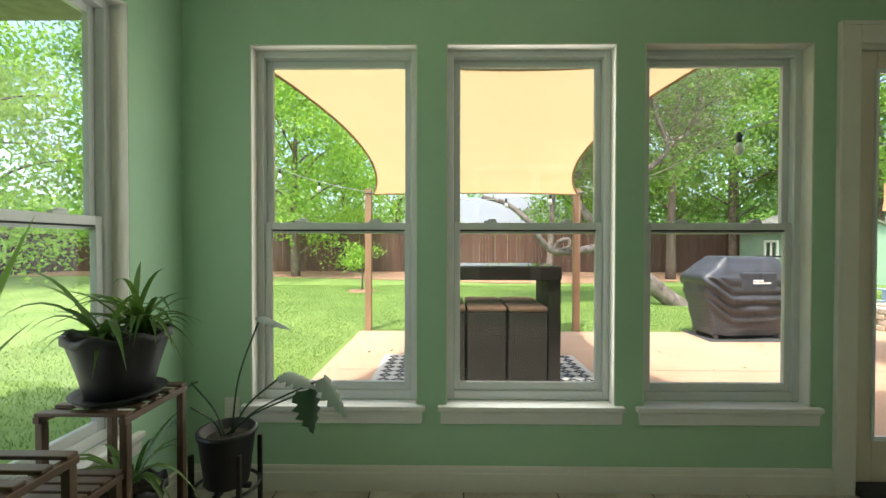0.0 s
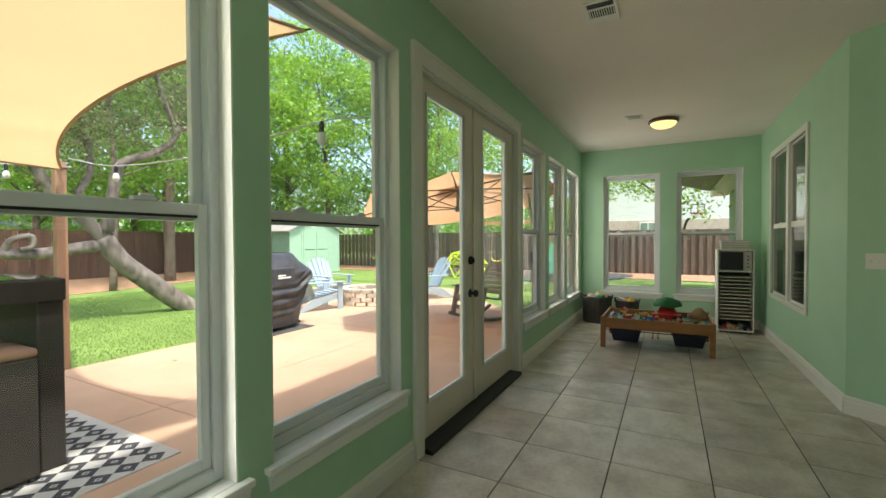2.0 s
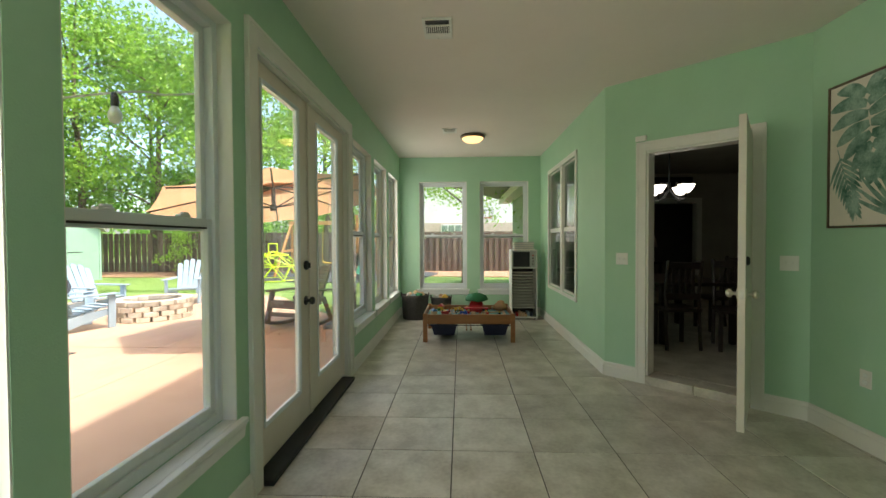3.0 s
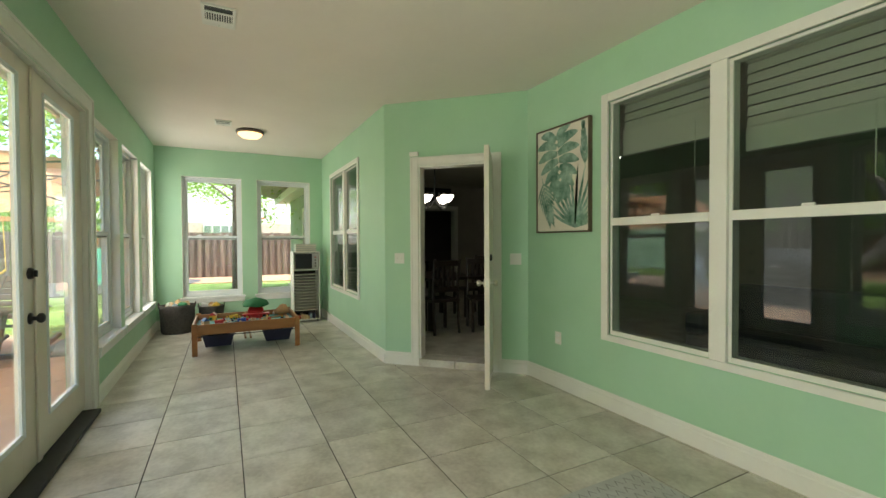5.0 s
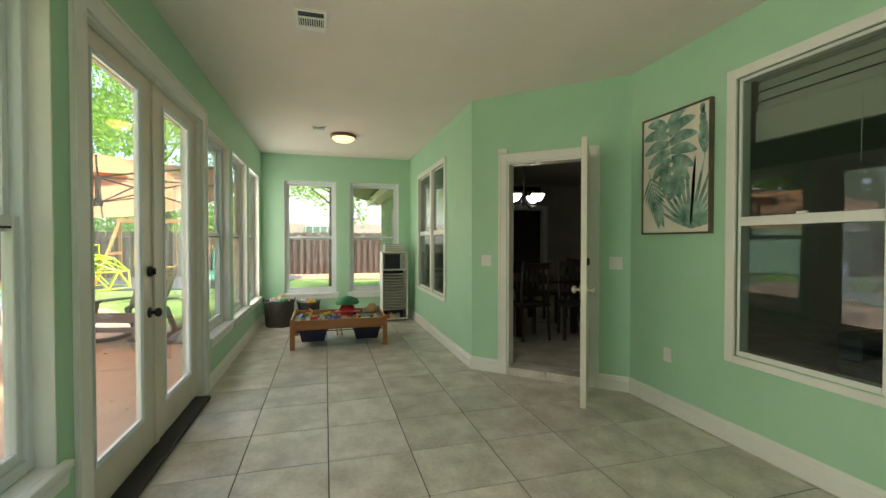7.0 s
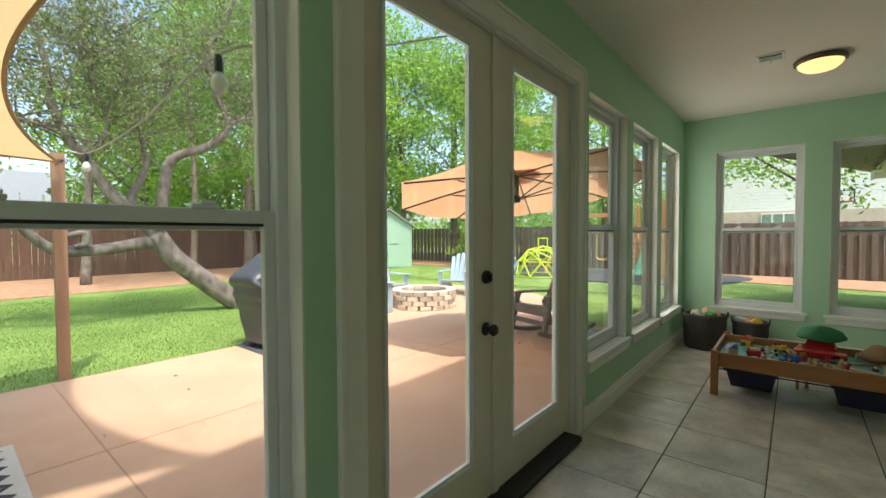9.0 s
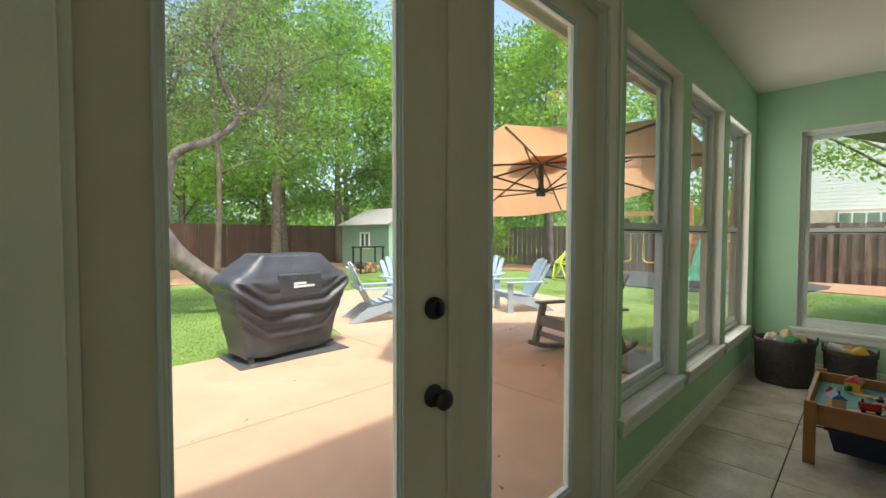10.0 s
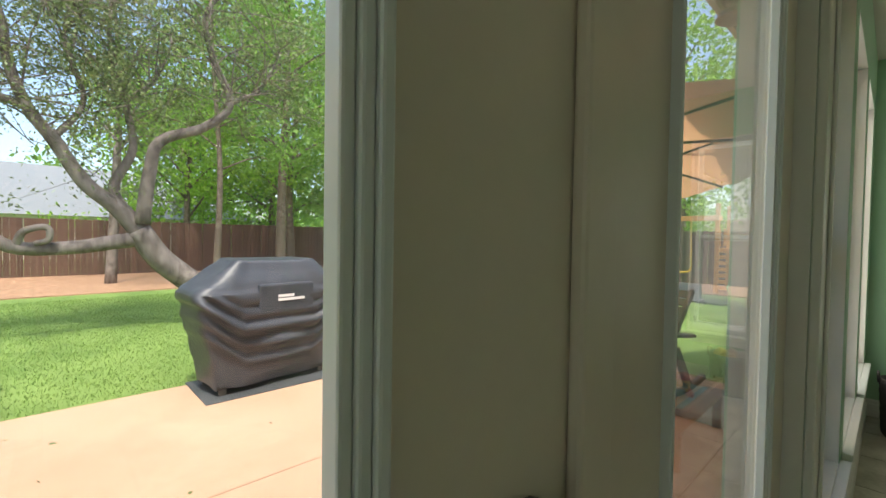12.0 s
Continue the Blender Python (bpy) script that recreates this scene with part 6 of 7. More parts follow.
# ---- further off in the garden ----
def shed():
    t = thing("garden_shed", "sage green wooden shed with pale double doors", "shed", Matrix.Translation((9.3, 13.5, G)))
    w, d, h, r = 3.0, 3.4, 1.92, 2.62
    bm = bmesh.new()
    for i in range(13):
        box(bm, 0, 0.02, 0, d, i * h / 13, (i + 1) * h / 13 - 0.006)
    box(bm, 0.006, 0.03, 0.01, d - 0.01, 0, h)
    part("side_wall", bm, SHED, t)
    part("side_wall", boxes((w - 0.03, w, 0, d, 0, h), (0.03, w - 0.03, d - 0.03, d, 0, h)), SHED, t)
    bm = bmesh.new()
    outline = [(0.03, 0.0), (w - 0.03, 0.0), (w - 0.03, h), (w / 2, r - 0.08), (0.03, h)]
    a = [bm.verts.new((x, 0.0, z)) for x, z in outline]
    b = [bm.verts.new((x, 0.03, z)) for x, z in outline]
    bm.faces.new(a[::-1]), bm.faces.new(b)
    for i in range(5):
        j = (i + 1) % 5
        bm.faces.new((a[i], a[j], b[j], b[i]))
    bmesh.ops.recalc_face_normals(bm, faces=bm.faces)
    part("gable_wall", bm, SHEDDOOR, t)
    for x0, x1 in ((0.75, 1.49), (1.51, 2.25)):
        dr = part("door", boxes((x0, x1, -0.03, -0.002, 0.08, 1.86), bevel=0.004), SHEDDOOR, t)
        part("hinge_strap", boxes((x0 + 0.08, x1 - 0.08, -0.037, -0.0305, 1.05, 1.08)), BLACK, dr)
    for x0 in (0.0, w - 0.1, 0.65, 2.26):
        part("corner_board", boxes((x0, x0 + 0.09, -0.022, -0.003 + 0.0, 0.0, h if x0 in (0.0, w - 0.1) else 1.9)), SHEDDOOR, t)
    win = part("window", boxes((-0.05, -0.001, 1.25, 1.33, 0.85, 1.55), (-0.05, -0.001, 1.87, 1.95, 0.85, 1.55), (-0.05, -0.001, 1.33, 1.87, 0.85, 0.93), (-0.05, -0.001, 1.33, 1.87, 1.47, 1.55), (-0.05, -0.001, 1.57, 1.63, 0.93, 1.47)), TRIM, t, "white framed shed window")
    part("pane", boxes((-0.02, -0.001, 1.33, 1.57, 0.93, 1.47), (-0.02, -0.001, 1.63, 1.87, 0.93, 1.47)), HOUSEGLASS, win)
    bm = bmesh.new()
    o = 0.14
    for s in (0, 1):
        x0 = -o if s == 0 else w + o
        q = [(x0, -o, h - 0.06), (w / 2, -o, r), (w / 2, d + o, r), (x0, d + o, h - 0.06)]
        a = [bm.verts.new(p) for p in q]
        b = [bm.verts.new((p[0], p[1], p[2] - 0.05)) for p in q]
        bm.faces.new(a), bm.faces.new(b[::-1])
        for i in range(4):
            j = (i + 1) % 4
            bm.faces.new((a[i], a[j], b[j], b[i]))
    bmesh.ops.recalc_face_normals(bm, faces=bm.faces)
    part("roof", bm, ROOF, t, "grey shingled gable roof")
    return t


shed()

dome = thing("dome_climber", "lime green steel geodesic dome climber", "climbing dome", Matrix.Translation((11.9, 6.7, G + 0.03)))
bm_nodes = []
for ringi, (rr, zz, n) in enumerate(((0.95, 0.0, 8), (0.85, 0.5, 8), (0.55, 0.88, 8), (0.0, 1.02, 1))):
    bm_nodes.append([Vector((rr * math.cos(2 * math.pi * (i + 0.5 * (ringi % 2)) / n), rr * math.sin(2 * math.pi * (i + 0.5 * (ringi % 2)) / n), zz)) for i in range(n)])


def bar_piece(a, b, parent, mat=LIME, r=0.022):
    part("bar", tube(bmesh.new(), [a, b], r, 6), mat, parent)


for level in range(3):
    A, B = bm_nodes[level], bm_nodes[level + 1]
    for i in range(8):
        bar_piece(A[i], A[(i + 1) % 8], dome)
        if len(B) == 1:
            bar_piece(A[i], B[0], dome)
        else:
            bar_piece(A[i], B[i], dome)
            bar_piece(A[(i + 1) % 8] if level % 2 == 0 else A[i], B[i] if level % 2 == 0 else B[(i - 1) % 8], dome)
for s in (-0.35, 0.35):
    bar_piece(Vector((s, 0, 0.95)), Vector((s, 0, 1.3)), dome)
bar_piece(Vector((-0.35, 0, 1.3)), Vector((0.35, 0, 1.3)), dome)

swing = thing("swing_set", "orange cedar swing set with yellow swings, tower and green slide", "swing set", Matrix.Translation((13.9, 6.9, G + 0.03)) @ Matrix.Rotation(radians(-90), 4, "Z"))
part("beam", boxes((0, 2.6, -0.06, 0.06, 2.05, 2.2), bevel=0.005), CEDAR, swing)
for s in (-1, 1):
    part("frame_leg", tube(bmesh.new(), [(0.1, 0, 2.1), (-0.25, s * 0.9, 0)], 0.06, 4), CEDAR, swing)
part("frame_brace", boxes((-0.1, -0.04, -0.5, 0.5, 0.95, 1.05)), CEDAR, swing)
for x in (0.75, 1.6):
    sw = part("swing_seat", tube(bmesh.new(), smooth_line([(x - 0.24, 0, 0.6), (x - 0.12, 0, 0.5), (x + 0.12, 0, 0.5), (x + 0.24, 0, 0.6)], 5), 0.035, 6), YELLOW, swing, "yellow belt swing seat")
    for k in (-1, 1):
        part("chain", tube(bmesh.new(), [(x + k * 0.24, 0, 0.6), (x + k * 0.2, 0, 2.06)], 0.014, 5), YELLOW, sw)
for a in (2.65, 3.75):
    for b in (-0.6, 0.6):
        part("tower_post", boxes((a - 0.05, a + 0.05, b - 0.05, b + 0.05, 0, 2.5), bevel=0.005), CEDAR, swing)
part("deck", boxes((2.6, 3.8, -0.65, 0.65, 1.2, 1.26)), CEDAR, swing)
for i in range(7):
    part("ladder_rung", boxes((2.66, 3.2, -0.70, -0.66, 0.12 + i * 0.17, 0.22 + i * 0.17)), CEDAR, swing)
for i in range(9):
    part("tower_rail", boxes((2.70 + i * 0.12, 2.75 + i * 0.12, -0.69, -0.66, 1.32, 1.8)), CEDAR, swing)
bm = bmesh.new()
line = smooth_line([(3.5, -0.7, 1.24), (3.5, -1.1, 0.95), (3.5, -1.7, 0.4), (3.5, -2.2, 0.2)], 6)
prev = None
for p in line:
    row = [bm.verts.new((p.x + u, p.y, p.z + w)) for u, w in ((-0.24, 0.14), (-0.2, 0.0), (0.2, 0.0), (0.24, 0.14))]
    if prev:
        for i in range(3):
            bm.faces.new((prev[i], prev[i + 1], row[i + 1], row[i]))
    prev = row
part("slide", bm, SLIDE, swing, "green plastic slide")


def house(name, x, y, turn, w, d, h, r, wall, roof, label, windows, hip=0.0):
    t = thing(name, label, "house", Matrix.Translation((x, y, G)) @ Matrix.Rotation(radians(turn), 4, "Z"))
    bm = boxes((0, w, 0, d, -0.1, h))
    if not hip:
        a = [bm.verts.new((0.0, q, z)) for q, z in ((0, h), (d, h), (d / 2, r))]
        b = [bm.verts.new((w, q, z)) for q, z in ((0, h), (d, h), (d / 2, r))]
        bm.faces.new(a[::-1]), bm.faces.new(b)
    part("wall", bm, wall, t)
    o = 0.5
    bm = bmesh.new()
    e = [bm.verts.new(q) for q in ((-o, -o, h - 0.05), (w + o, -o, h - 0.05), (w + o, d + o, h - 0.05), (-o, d + o, h - 0.05))]
    k = [bm.verts.new(q) for q in ((hip - (0 if hip else o), d / 2, r + 0.12), (w - hip + (0 if hip else o), d / 2, r + 0.12))]
    for f in ((e[0], e[1], k[1], k[0]), (e[2], e[3], k[0], k[1]), (e[1], e[2], k[1]), (e[3], e[0], k[0]), (e[3], e[2], e[1], e[0])):
        if not hip and len(f) == 3:
            continue
        bm.faces.new(f)
    part("roof", bm, roof, t, "shingled roof")
    for (a, z, ww, hh) in windows:
        f = part("window", boxes((a, a + ww, -0.06, -0.002, z, z + hh)), TRIM, t, "white framed window")
        part("pane", boxes((a + 0.08, a + ww / 2 - 0.03, -0.075, -0.0605, z + 0.08, z + hh - 0.08)), HOUSEGLASS, f)
        part("pane", boxes((a + ww / 2 + 0.03, a + ww - 0.08, -0.075, -0.0605, z + 0.08, z + hh - 0.08)), HOUSEGLASS, f)
    return t


PALEROOF = material("pale_grey_shingles", (0.20, 0.215, 0.23), (0.25, 0.265, 0.28), 0.9, 12, 0.4, 30)
house("neighbour_house", -8.0, 32.0, 0, 18.0, 9.0, 2.4, 5.4, NEIGHBOUR, PALEROOF, "pale-roofed single-storey house beyond the back fence", ((4, 0.9, 1.4, 1.2), (12, 0.9, 1.4, 1.2)), 5.0)
house("neighbour_house", -26.0, 34.0, 0, 12.0, 9.0, 2.4, 4.8, NEIGHBOUR, ROOF, "grey-roofed low house beyond the back fence", ((4, 0.9, 1.4, 1.2),), 4.0)
nb = thing("neighbour_house", "white-sided two-storey gable end with a pale brick base", "house", Matrix.Translation((23.0, -1.9, G)))
bm = bmesh.new()
for i in range(38):
    z = 2.5 + i * 0.15
    half = 6.5 if z < 4.6 else max(0.0, 6.5 * (1 - (z - 4.6) / 3.6))
    if half > 0.05:
        box(bm, -0.02, 0.2, -half, half, z, z + 0.142)
part("gable_siding", bm, NEIGHBOUR, nb)
part("brick_base", boxes((-0.05, 8.0, -6.5, 6.5, -0.1, 2.5)), NEIGHBRICK, nb)
w_ = part("window", boxes((-0.12, -0.055, 1.3, 3.0, 1.85, 2.4)), TRIM, nb, "white framed window")
for k in range(4):
    part("pane", boxes((-0.135, -0.1205, 1.37 + k * 0.41, 1.72 + k * 0.41, 1.9, 2.35)), HOUSEGLASS, w_)
bm = bmesh.new()
for s in (-1, 1):
    q = [(-0.4, 0, 8.25), (8.0, 0, 8.25), (8.0, s * 7.0, 4.36), (-0.4, s * 7.0, 4.36)]
    lo, hi = [bm.verts.new(p) for p in q], [bm.verts.new((p[0], p[1], p[2] + 0.12)) for p in q]
    bm.faces.new(hi), bm.faces.new(lo[::-1])
    for i in range(4):
        bm.faces.new((lo[i], lo[(i + 1) % 4], hi[(i + 1) % 4], hi[i]))
bmesh.ops.recalc_face_normals(bm, faces=bm.faces)
part("roof", bm, ROOF, nb, "grey shingled roof")
hoop = thing("basketball_hoop", "white basketball backboard on a dark pole", "basketball hoop", Matrix.Translation((19.4, -1.5, G)))
part("pole", tube(bmesh.new(), smooth_line([(0.5, 0.5, 0), (0.5, 0.5, 2.0), (0.1, 0.05, 2.7)], 4), 0.06, 8), BLACK, hoop)
part("backboard", boxes((-0.049, 0.0, -0.6, 0.6, 2.4, 3.3), bevel=0.01), TRIM, hoop)
part("target_square", boxes((-0.056, -0.0505, -0.28, 0.28, 2.6, 2.63), (-0.056, -0.0505, -0.28, 0.28, 3.0, 3.03), (-0.056, -0.0505, -0.28, -0.25, 2.63, 3.0), (-0.056, -0.0505, 0.25, 0.28, 2.63, 3.0)), BLACK, hoop)
part("rim", tube(bmesh.new(), [(-0.3 + 0.22 * math.cos(k), 0.22 * math.sin(k), 2.6) for k in (2 * math.pi * i / 16 for i in range(16))], 0.02, 6, True), RED, hoop)


# ---- trees ----
def leaf_mesh(name, centres, sizes, counts, leaf, rng, mat, parent, label, flat=0.75):
    """Many small two-triangle leaves scattered in clumps round the centres."""
    pts = []
    for c, s, n in zip(centres, sizes, counts):
        q = rng.normal(size=(n, 3)) * np.array([s, s, s * flat]) * 0.55
        pts.append(q + np.array(c))
    p = np.concatenate(pts)
    n = len(p)
    d = rng.normal(size=(n, 3))
    d /= np.linalg.norm(d, axis=1)[:, None]
    u = np.cross(d, rng.normal(size=(n, 3)))
    u /= np.linalg.norm(u, axis=1)[:, None]
    w = np.cross(d, u)
    l = leaf * rng.uniform(0.6, 1.3, size=(n, 1))
    v = np.stack([p - u * l, p - w * l * 0.45 + d * l * 0.1, p + u * l, p + w * l * 0.45 + d * l * 0.1], axis=1).reshape(-1, 3)
    me = bpy.data.meshes.new(name)
    me.vertices.add(4 * n)
    me.vertices.foreach_set("co", v.astype(np.float32).ravel())
    me.loops.add(4 * n)
    me.loops.foreach_set("vertex_index", np.arange(4 * n, dtype=np.int32))
    me.polygons.add(n)
    me.polygons.foreach_set("loop_start", np.arange(0, 4 * n, 4, dtype=np.int32))
    me.update(calc_edges=True)
    me.materials.append(mat)
    ob = new(name, me)
    if parent is not None:
        ob.parent = parent
    if label:
        ob["label"] = label
    return ob


def tree(x, y, height, spread, base, trunk, mat, bark, count, leaf, seed, label, lean=(0, 0), clump=None):
    """A tapered trunk with limbs, and a crown of leaf clumps with gaps."""
    t = thing("tree", label, "tree", Matrix.Translation((x, y, G - 0.02)), "garden trees")
    rg, ng = random.Random(seed), np.random.default_rng(seed)
    top = Vector((lean[0], lean[1], height * 0.92))
    line = smooth_line([(0, 0, -0.1), (lean[0] * 0.25 + rg.uniform(-0.15, 0.15), lean[1] * 0.25, height * 0.3), (lean[0] * 0.6 + rg.uniform(-0.3, 0.3), lean[1] * 0.6, height * 0.62), top], 6)
    bm = tube(bmesh.new(), line, taper(len(line), trunk, trunk * 0.15), 9)
    centres, sizes, counts = [], [], []
    limbs = 13
    for i in range(limbs):
        f = base + (0.97 - base) * i / (limbs - 1)
        p = line[min(len(line) - 1, int(f * (len(line) - 1)))]
        a = i * 2.4 + rg.uniform(-0.5, 0.5)
        reach = spread * (0.45 + 0.65 * math.sin(math.pi * min(1.0, (f - base) / (1.02 - base) + 0.15))) * rg.uniform(0.75, 1.15)
        e = p + Vector((math.cos(a) * reach, math.sin(a) * reach, reach * rg.uniform(0.15, 0.6)))
        m1 = p.lerp(e, 0.5) + Vector((rg.uniform(-0.2, 0.2), rg.uniform(-0.2, 0.2), reach * 0.12))
        branch = smooth_line([p, m1, e], 4)
        tube(bm, branch, taper(len(branch), trunk * 0.34 * (1.1 - 0.6 * f), 0.012), 6)
        for j in range(6):
            g = rg.uniform(0.45, 1.1)
            c = p.lerp(e, g) + Vector((rg.gauss(0, 1), rg.gauss(0, 1), rg.gauss(0, 0.7))) * spread * 0.22
            centres.append(tuple(c))
            s = spread * rg.uniform(0.16, 0.30)
            sizes.append(s)
    total = sum(s * s for s in sizes)
    counts = [max(8, int(count * s * s / total)) for s in sizes]
    part("trunk", bm, bark, t, "", True)
    leaf_mesh("crown", centres, sizes, counts, leaf, ng, mat, t, "loose crown of small leaves")
    return t


# the leaning oak behind the grill
oak = thing("tree", "leaning grey-barked live oak with twisting bare limbs and sparse leaves", "tree", None, "garden trees")
limbs = [
    ([(2.35, 8.6, -0.15), (1.95, 8.65, 0.16), (1.42, 8.72, 0.62), (0.99, 8.75, 1.02), (0.72, 8.78, 1.45)], 0.21, 0.17),
    ([(0.80, 8.78, 1.32), (0.40, 8.8, 1.26), (0.02, 8.8, 1.19), (-0.51, 8.78, 1.17), (-0.75, 8.75, 1.26), (-0.97, 8.7, 1.50), (-1.20, 8.7, 1.86), (-1.7, 8.9, 2.3), (-2.3, 9.0, 2.5)], 0.12, 0.05),
    ([(0.74, 8.78, 1.42), (0.45, 8.78, 1.78), (0.10, 8.8, 2.11), (-0.23, 8.8, 2.67), (-0.48, 8.8, 3.05), (-0.65, 8.7, 3.58), (-0.70, 8.6, 4.04), (-0.9, 8.5, 4.7), (-1.3, 8.4, 5.6)], 0.135, 0.025),
    ([(-0.48, 8.8, 3.05), (-0.89, 8.9, 3.17), (-1.5, 9.0, 3.2), (-2.2, 9.1, 3.5), (-3.0, 9.0, 3.6)], 0.06, 0.015),
    ([(0.73, 8.9, 1.55), (0.45, 9.05, 2.06), (0.70, 9.1, 2.75), (0.56, 9.1, 3.58), (0.41, 9.1, 4.38), (0.5, 9.2, 5.4)], 0.095, 0.02),
    ([(0.76, 8.7, 1.55), (0.84, 8.62, 2.3), (0.98, 8.6, 2.81), (1.59, 8.6, 3.14), (1.97, 8.6, 3.61), (1.70, 8.6, 4.28), (1.61, 8.6, 4.95), (1.99, 8.6, 5.68), (2.2, 8.5, 6.4)], 0.11, 0.025),
    ([(-0.60, 8.76, 1.20), (-0.52, 8.66, 1.40), (-0.30, 8.64, 1.46), (-0.28, 8.66, 1.30), (-0.42, 8.68, 1.24)], 0.05, 0.035),
    ([(0.56, 9.1, 3.4), (1.0, 9.2, 3.9), (1.3, 9.3, 4.7)], 0.05, 0.015),
    ([(-0.23, 8.8, 2.67), (0.1, 8.9, 3.3), (-0.1, 9.0, 4.2), (0.1, 9.0, 5.0)], 0.05, 0.015),
    ([(1.97, 8.6, 3.61), (2.5, 8.7, 4.0), (2.9, 8.8, 4.8)], 0.05, 0.015),
]
bm = bmesh.new()
rg = random.Random(21)
centres, sizes = [], []
for pts, r0, r1 in limbs:
    line = smooth_line(pts, 6)
    tube(bm, line, taper(len(line), r0, r1, 0.8), 10)
part("trunk", bm, BARK, oak, "", True)
bm = bmesh.new()
for pts, r0, r1 in limbs[2:6] + limbs[7:]:
    n = len(pts)
    for k in range(24):
        i = rg.randrange(max(1, n // 2), n)
        p = Vector(pts[i]).lerp(Vector(pts[i - 1]), rg.random())
        d = Vector((rg.gauss(0, 1), rg.gauss(0, 0.9), rg.gauss(0.35, 0.6))).normalized()
        l = rg.uniform(0.5, 1.5)
        e = p + d * l
        m1 = p + d * l * 0.5 + Vector((rg.gauss(0, 0.1), rg.gauss(0, 0.1), rg.gauss(0.05, 0.1)))
        tw = smooth_line([p, m1, e], 3)
        tube(bm, tw, taper(len(tw), 0.016, 0.004), 5)
        for g in range(3):
            f = e + Vector((rg.gauss(0, 0.35), rg.gauss(0, 0.35), rg.gauss(0.1, 0.3)))
            tube(bm, [m1.lerp(e, 0.6), f], [0.007, 0.003], 4)
            centres.append(tuple(f))
            sizes.append(rg.uniform(0.16, 0.34))
        centres.append(tuple(e))
        sizes.append(0.3)
for k in range(60):
    centres.append((rg.uniform(-2.5, 3.4), rg.uniform(8.0, 10.2), rg.uniform(4.6, 7.2)))
    sizes.append(rg.uniform(0.3, 0.6))
part("twigs", bm, BARK, oak)
leaf_mesh("crown", centres, sizes, [int(170 * s + 7) for s in sizes], 0.030, np.random.default_rng(2), LEAF_OAK, oak, "sparse olive leaves")

TREES = [
    # x, y, height, spread, crown base, trunk radius, leaves, bark, count, leaf size
    (-9.5, 16.5, 9.0, 3.4, 0.16, 0.2, LEAF_BRIGHT, BARK2, 15000, 0.13), (-13.0, 22.5, 12.0, 4.4, 0.2, 0.24, LEAF_BRIGHT, BARK2, 14000, 0.18),
    (-6.0, 23.5, 7.5, 3.0, 0.28, 0.2, LEAF_BRIGHT, BARK2, 5500, 0.16), (-18.0, 20.0, 13.0, 4.8, 0.15, 0.26, LEAF_MID, BARK2, 14000, 0.18),
    (1.05, 16.2, 10.0, 2.0, 0.45, 0.15, LEAF_OAK, BARK, 3000, 0.10),
    (3.2, 14.0, 11.0, 2.3, 0.38, 0.10, LEAF_MID, BARK2, 6000, 0.11), (5.7, 15.6, 12.5, 3.0, 0.36, 0.19, LEAF_MID, BARK2, 10500, 0.12),
    (4.4, 22.5, 8.5, 3.4, 0.14, 0.18, LEAF_BRIGHT, BARK2, 12000, 0.15), (7.6, 19.0, 12.0, 3.4, 0.26, 0.18, LEAF_MID, BARK2, 11000, 0.14),
    (10.4, 19.0, 13.0, 3.6, 0.24, 0.2, LEAF_MID, BARK2, 15000, 0.14), (13.2, 18.0, 13.0, 3.8, 0.22, 0.2, LEAF_BRIGHT, BARK2, 15000, 0.15),
    (14.8, 16.6, 13.0, 3.6, 0.28, 0.19, LEAF_BRIGHT, BARK2, 16000, 0.13), (17.2, 14.8, 12.5, 3.8, 0.26, 0.2, LEAF_MID, BARK2, 14000, 0.14),
    (14.9, 9.6, 11.0, 2.6, 0.42, 0.13, LEAF_BRIGHT, BARK, 9000, 0.12), (18.5, 12.0, 12.0, 4.2, 0.24, 0.2, LEAF_MID, BARK2, 12000, 0.17),
    (19.0, 7.0, 10.0, 3.8, 0.28, 0.2, LEAF_BRIGHT, BARK2, 11000, 0.16), (8.6, 24.0, 14.0, 4.2, 0.16, 0.2, LEAF_BRIGHT, BARK2, 13000, 0.18),
    (14.0, 24.0, 14.0, 4.6, 0.16, 0.2, LEAF_DARK, BARK2, 13000, 0.18), (10.6, -0.22, 6.4, 2.2, 0.40, 0.10, LEAF_BRIGHT, BARK2, 9000, 0.09),
    (-24.0, 14.0, 12.0, 4.6, 0.14, 0.25, LEAF_BRIGHT, BARK2, 13000, 0.18), (-23.5, 6.0, 11.0, 4.4, 0.14, 0.25, LEAF_MID, BARK2, 13000, 0.18),
    (-19.0, 12.5, 9.5, 3.8, 0.15, 0.2, LEAF_BRIGHT, BARK2, 13000, 0.14), (6.5, 29.0, 9.0, 3.6, 0.3, 0.2, LEAF_OAK, BARK2, 9000, 0.2),
    (-10.5, 29.5, 9.0, 4.0, 0.2, 0.2, LEAF_BRIGHT, BARK2, 7000, 0.2), (21.0, 18.0, 13.0, 4.6, 0.18, 0.2, LEAF_MID, BARK2, 11000, 0.2),
]
for i, (x, y, h, s, b, tr, lm, bk, n, lf) in enumerate(TREES):
    kind_ = {"bright_green_leaves": "broadleaf tree with a bright spring green crown", "mid_green_leaves": "tall tree with a mid green leafy crown", "olive_oak_leaves": "thin oak with a sparse olive crown", "dark_green_leaves": "tall dark green leafy tree by the fence"}[lm.name]
    tree(x, y, h, s, b, tr, lm, bk, int(n * 0.88), lf * 0.75, 100 + i, kind_)

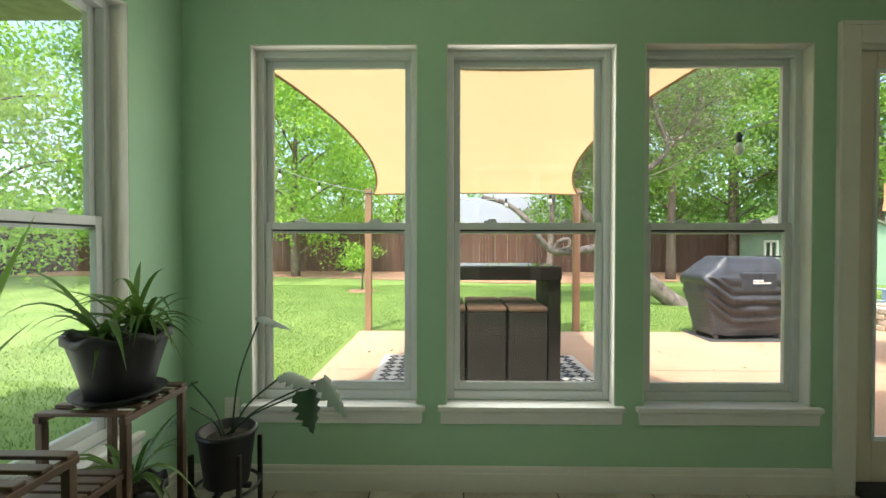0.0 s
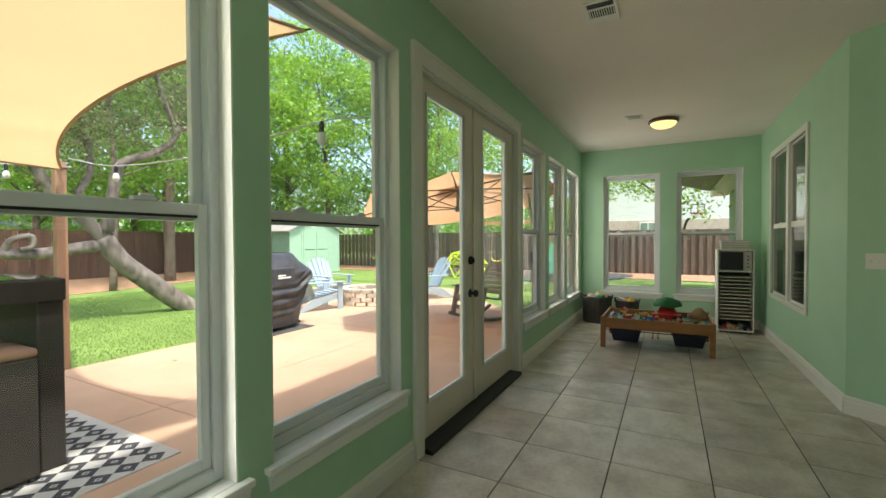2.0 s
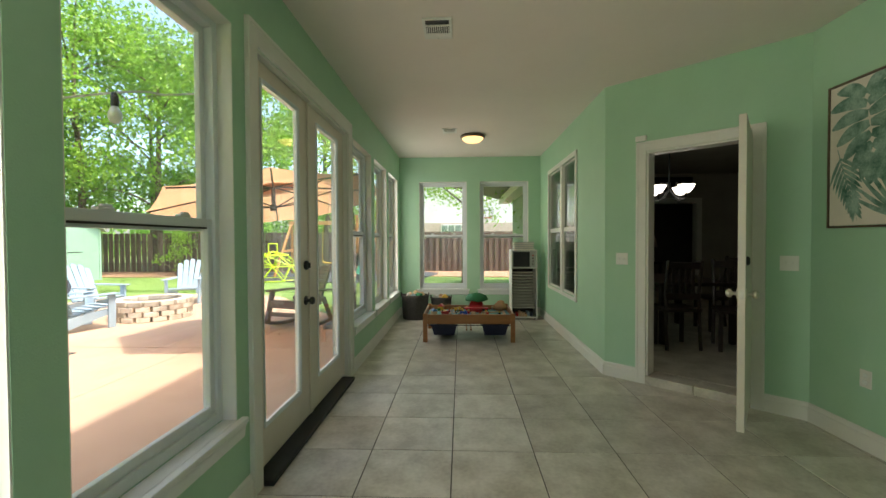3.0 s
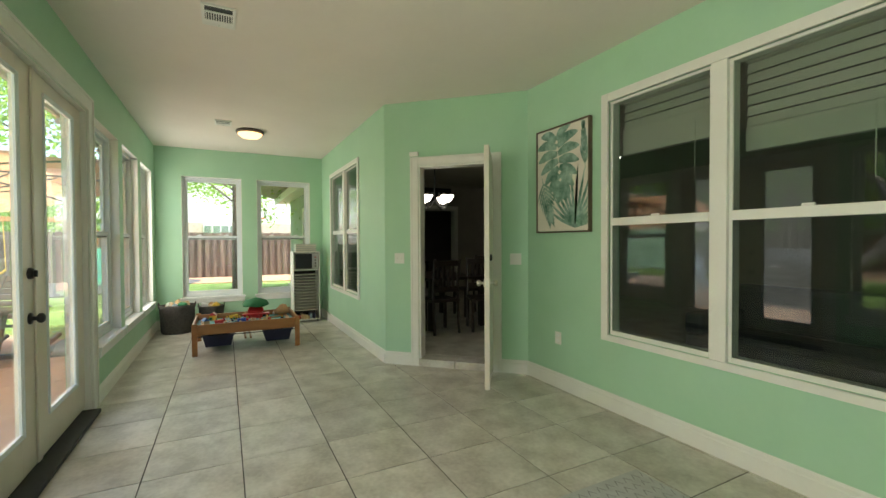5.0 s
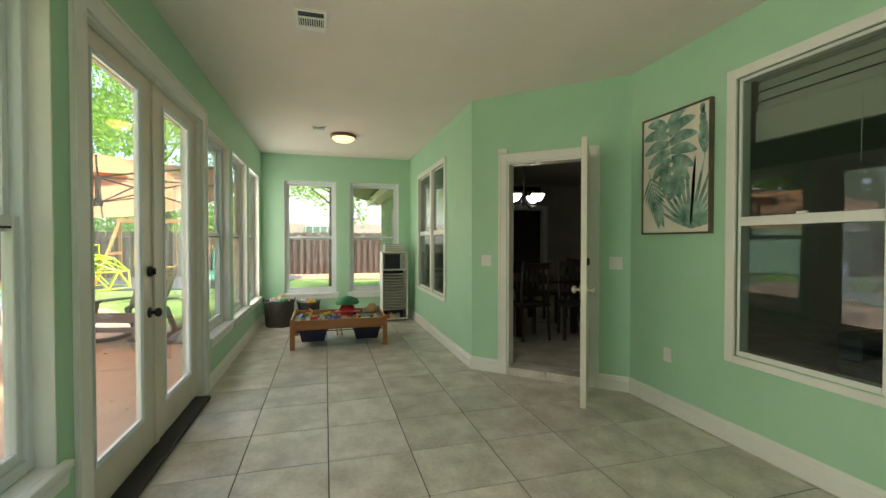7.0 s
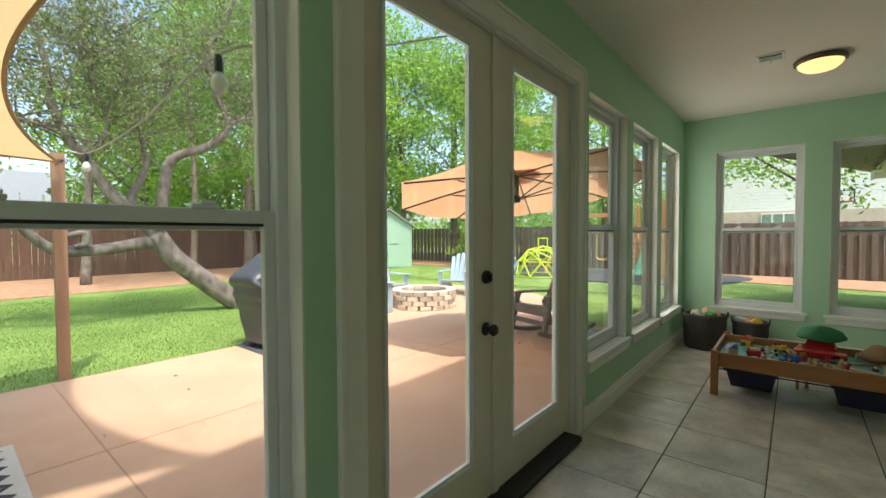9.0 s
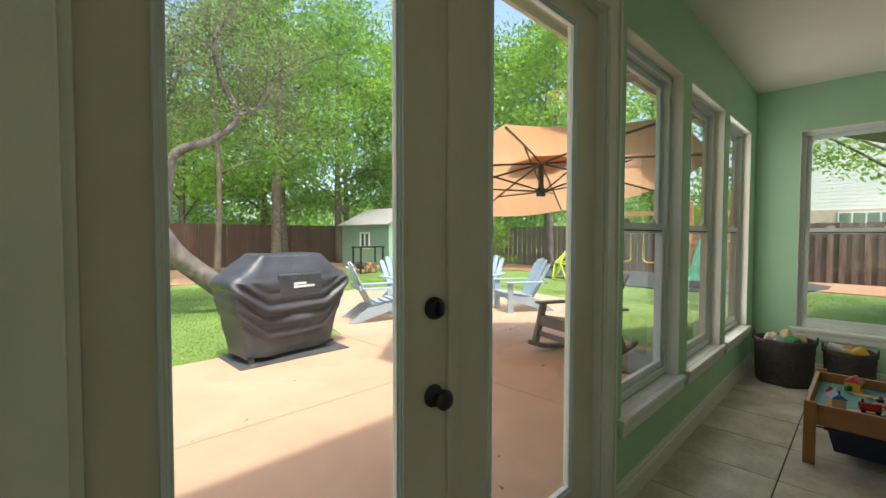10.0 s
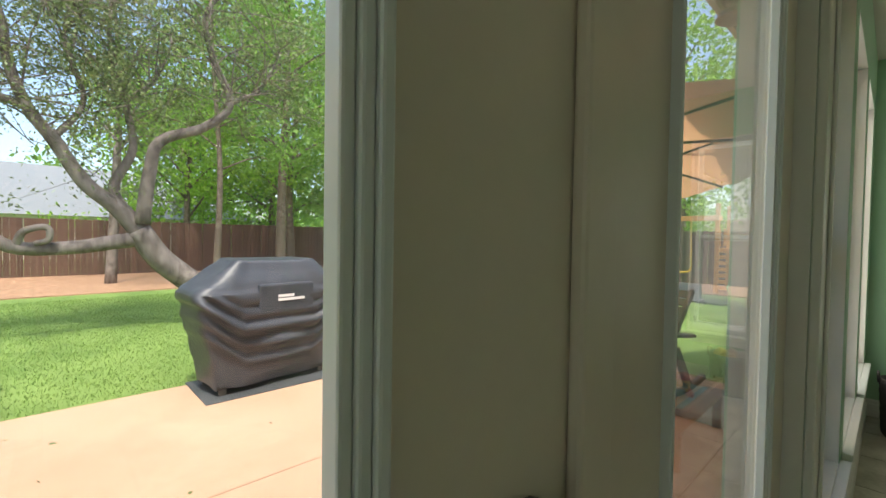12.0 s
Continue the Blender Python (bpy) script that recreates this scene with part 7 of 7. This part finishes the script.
sapling = thing("sapling", "small young citrus tree in a mulched ring on the lawn", "sapling", Matrix.Translation((-5.65, 11.2, G - 0.012)))
bm = tube(bmesh.new(), [(0, 0, 0), (0.02, 0, 0.5), (0.05, 0.02, 1.1)], [0.03, 0.025, 0.012], 8)
cs = []
rg = random.Random(6)
for i in range(14):
    e = Vector((rg.gauss(0, 0.28), rg.gauss(0, 0.28), rg.uniform(0.55, 1.35)))
    tube(bm, [(0.02, 0, 0.45 + 0.03 * i), e], [0.01, 0.004], 5)
    cs.append(tuple(e))
part("trunk", bm, BARK2, sapling)
leaf_mesh("crown", cs, [0.22] * 14, [60] * 14, 0.055, np.random.default_rng(5), LEAF_BRIGHT, sapling, "light green leaves")
part("mulch_ring", lathe(bmesh.new(), [(0.42, 0.0), (0.40, 0.03), (0.05, 0.05)], 24), MULCH, sapling)
shrub = thing("shrub", "yellow-green flowering shrub against the side fence", "shrub", Matrix.Translation((13.9, 11.6, G)))
cs = [(rg.gauss(0, 0.25), rg.gauss(0, 0.25), rg.uniform(0.3, 1.9)) for i in range(18)]
bm = bmesh.new()
for c in cs:
    tube(bm, [(0, 0, 0), (c[0] * 0.5, c[1] * 0.5, c[2] * 0.6), c], [0.025, 0.015, 0.005], 5)
part("stems", bm, BARK2, shrub)
leaf_mesh("foliage", cs, [0.25] * 18, [60] * 18, 0.05, np.random.default_rng(9), LEAF_BRIGHT, shrub, "")
pile = thing("wood_rack", "small black rack with stacked firewood by the shed", "firewood rack", Matrix.Translation((8.4, 13.6, G)))
part("rack_top", boxes((-0.55, 0.55, -0.3, 0.3, 0.95, 1.0)), BLACK, pile)
for a in (-0.5, 0.5):
    for b in (-0.25, 0.25):
        part("rack_leg", boxes((a - 0.025, a + 0.025, b - 0.025, b + 0.025, 0, 0.95)), BLACK, pile)
for i in range(14):
    part("log", lathe(bmesh.new(), [(0.07, -0.25), (0.07, 0.25)], 9, (-0.38 + 0.15 * (i % 5) + 0.07 * ((i // 5) % 2), 0, 0.09 + 0.13 * (i // 5)), "y"), CEDAR if i % 3 == 0 else BARK2, pile)

# far woods closing the view
ng = np.random.default_rng(77)
cs, ss = [], []
for i in range(420):
    a = ng.uniform(-0.25, 1.0) * math.pi
    rad = ng.uniform(40, 62)
    cs.append((4 + rad * math.cos(a), 4 + rad * math.sin(a), abs(ng.normal(0, 2.6)) + 0.5))
    ss.append(ng.uniform(1.6, 3.2))
woods = leaf_mesh("far_woods", cs, ss, [95] * len(cs), 0.5, ng, LEAF_MID, None, "")
tagged(woods, "dense far green woods beyond the gardens", "woods", kind="stuff")

# grass blades on the near lawn
def grass(name, count, x0, x1, y0, y1, seed, tall):
    r = np.random.default_rng(seed)
    x, y = r.uniform(x0, x1, count), r.uniform(y0, y1, count)
    keep = ~((x > -4.6) & (y < 5.54) & (x < 4.9)) & ~((x > 2.2) & (y < 9.8) & (x < 8.3) & (y > 2.2)) & (y < 13.5) & (x < 12.8)
    x, y = x[keep], y[keep]
    n = len(x)
    h = tall * r.uniform(0.5, 1.3, n)
    a = r.uniform(0, 2 * np.pi, n)
    dx, dy = np.cos(a) * 0.0045, np.sin(a) * 0.0045
    bx, by = r.normal(0, 0.4, n) * h, r.normal(0, 0.4, n) * h
    z = np.full(n, G - 0.013)
    v = np.stack([np.stack([x - dx, y - dy, z], 1), np.stack([x + dx, y + dy, z], 1), np.stack([x + bx, y + by, z + h], 1)], 1).reshape(-1, 3)
    me = bpy.data.meshes.new(name)
    me.vertices.add(3 * n)
    me.vertices.foreach_set("co", v.astype(np.float32).ravel())
    me.loops.add(3 * n)
    me.loops.foreach_set("vertex_index", np.arange(3 * n, dtype=np.int32))
    me.polygons.add(n)
    me.polygons.foreach_set("loop_start", np.arange(0, 3 * n, 3, dtype=np.int32))
    me.update(calc_edges=True)
    me.materials.append(GRASS)
    return tagged(new(name, me), "short green lawn grass blades", "grass", kind="stuff")


grass("grass", 260000, -9.0, 9.0, 1.4, 13.0, 1, 0.024)
grass("grass", 60000, -16.0, 12.8, -4.0, 15.0, 2, 0.04)

# fallen leaves on the patio
r = np.random.default_rng(31)
cs = [(float(a), float(b), G + 0.004) for a, b in zip(r.uniform(-4.3, 4.5, 60), r.uniform(1.3, 5.6, 60))]
fallen = leaf_mesh("fallen_leaves", cs, [0.001] * 60, [1] * 60, 0.022, r, LEAF_OAK, None, "")
tagged(fallen, "few dry fallen leaves on the patio", "leaves", kind="stuff")
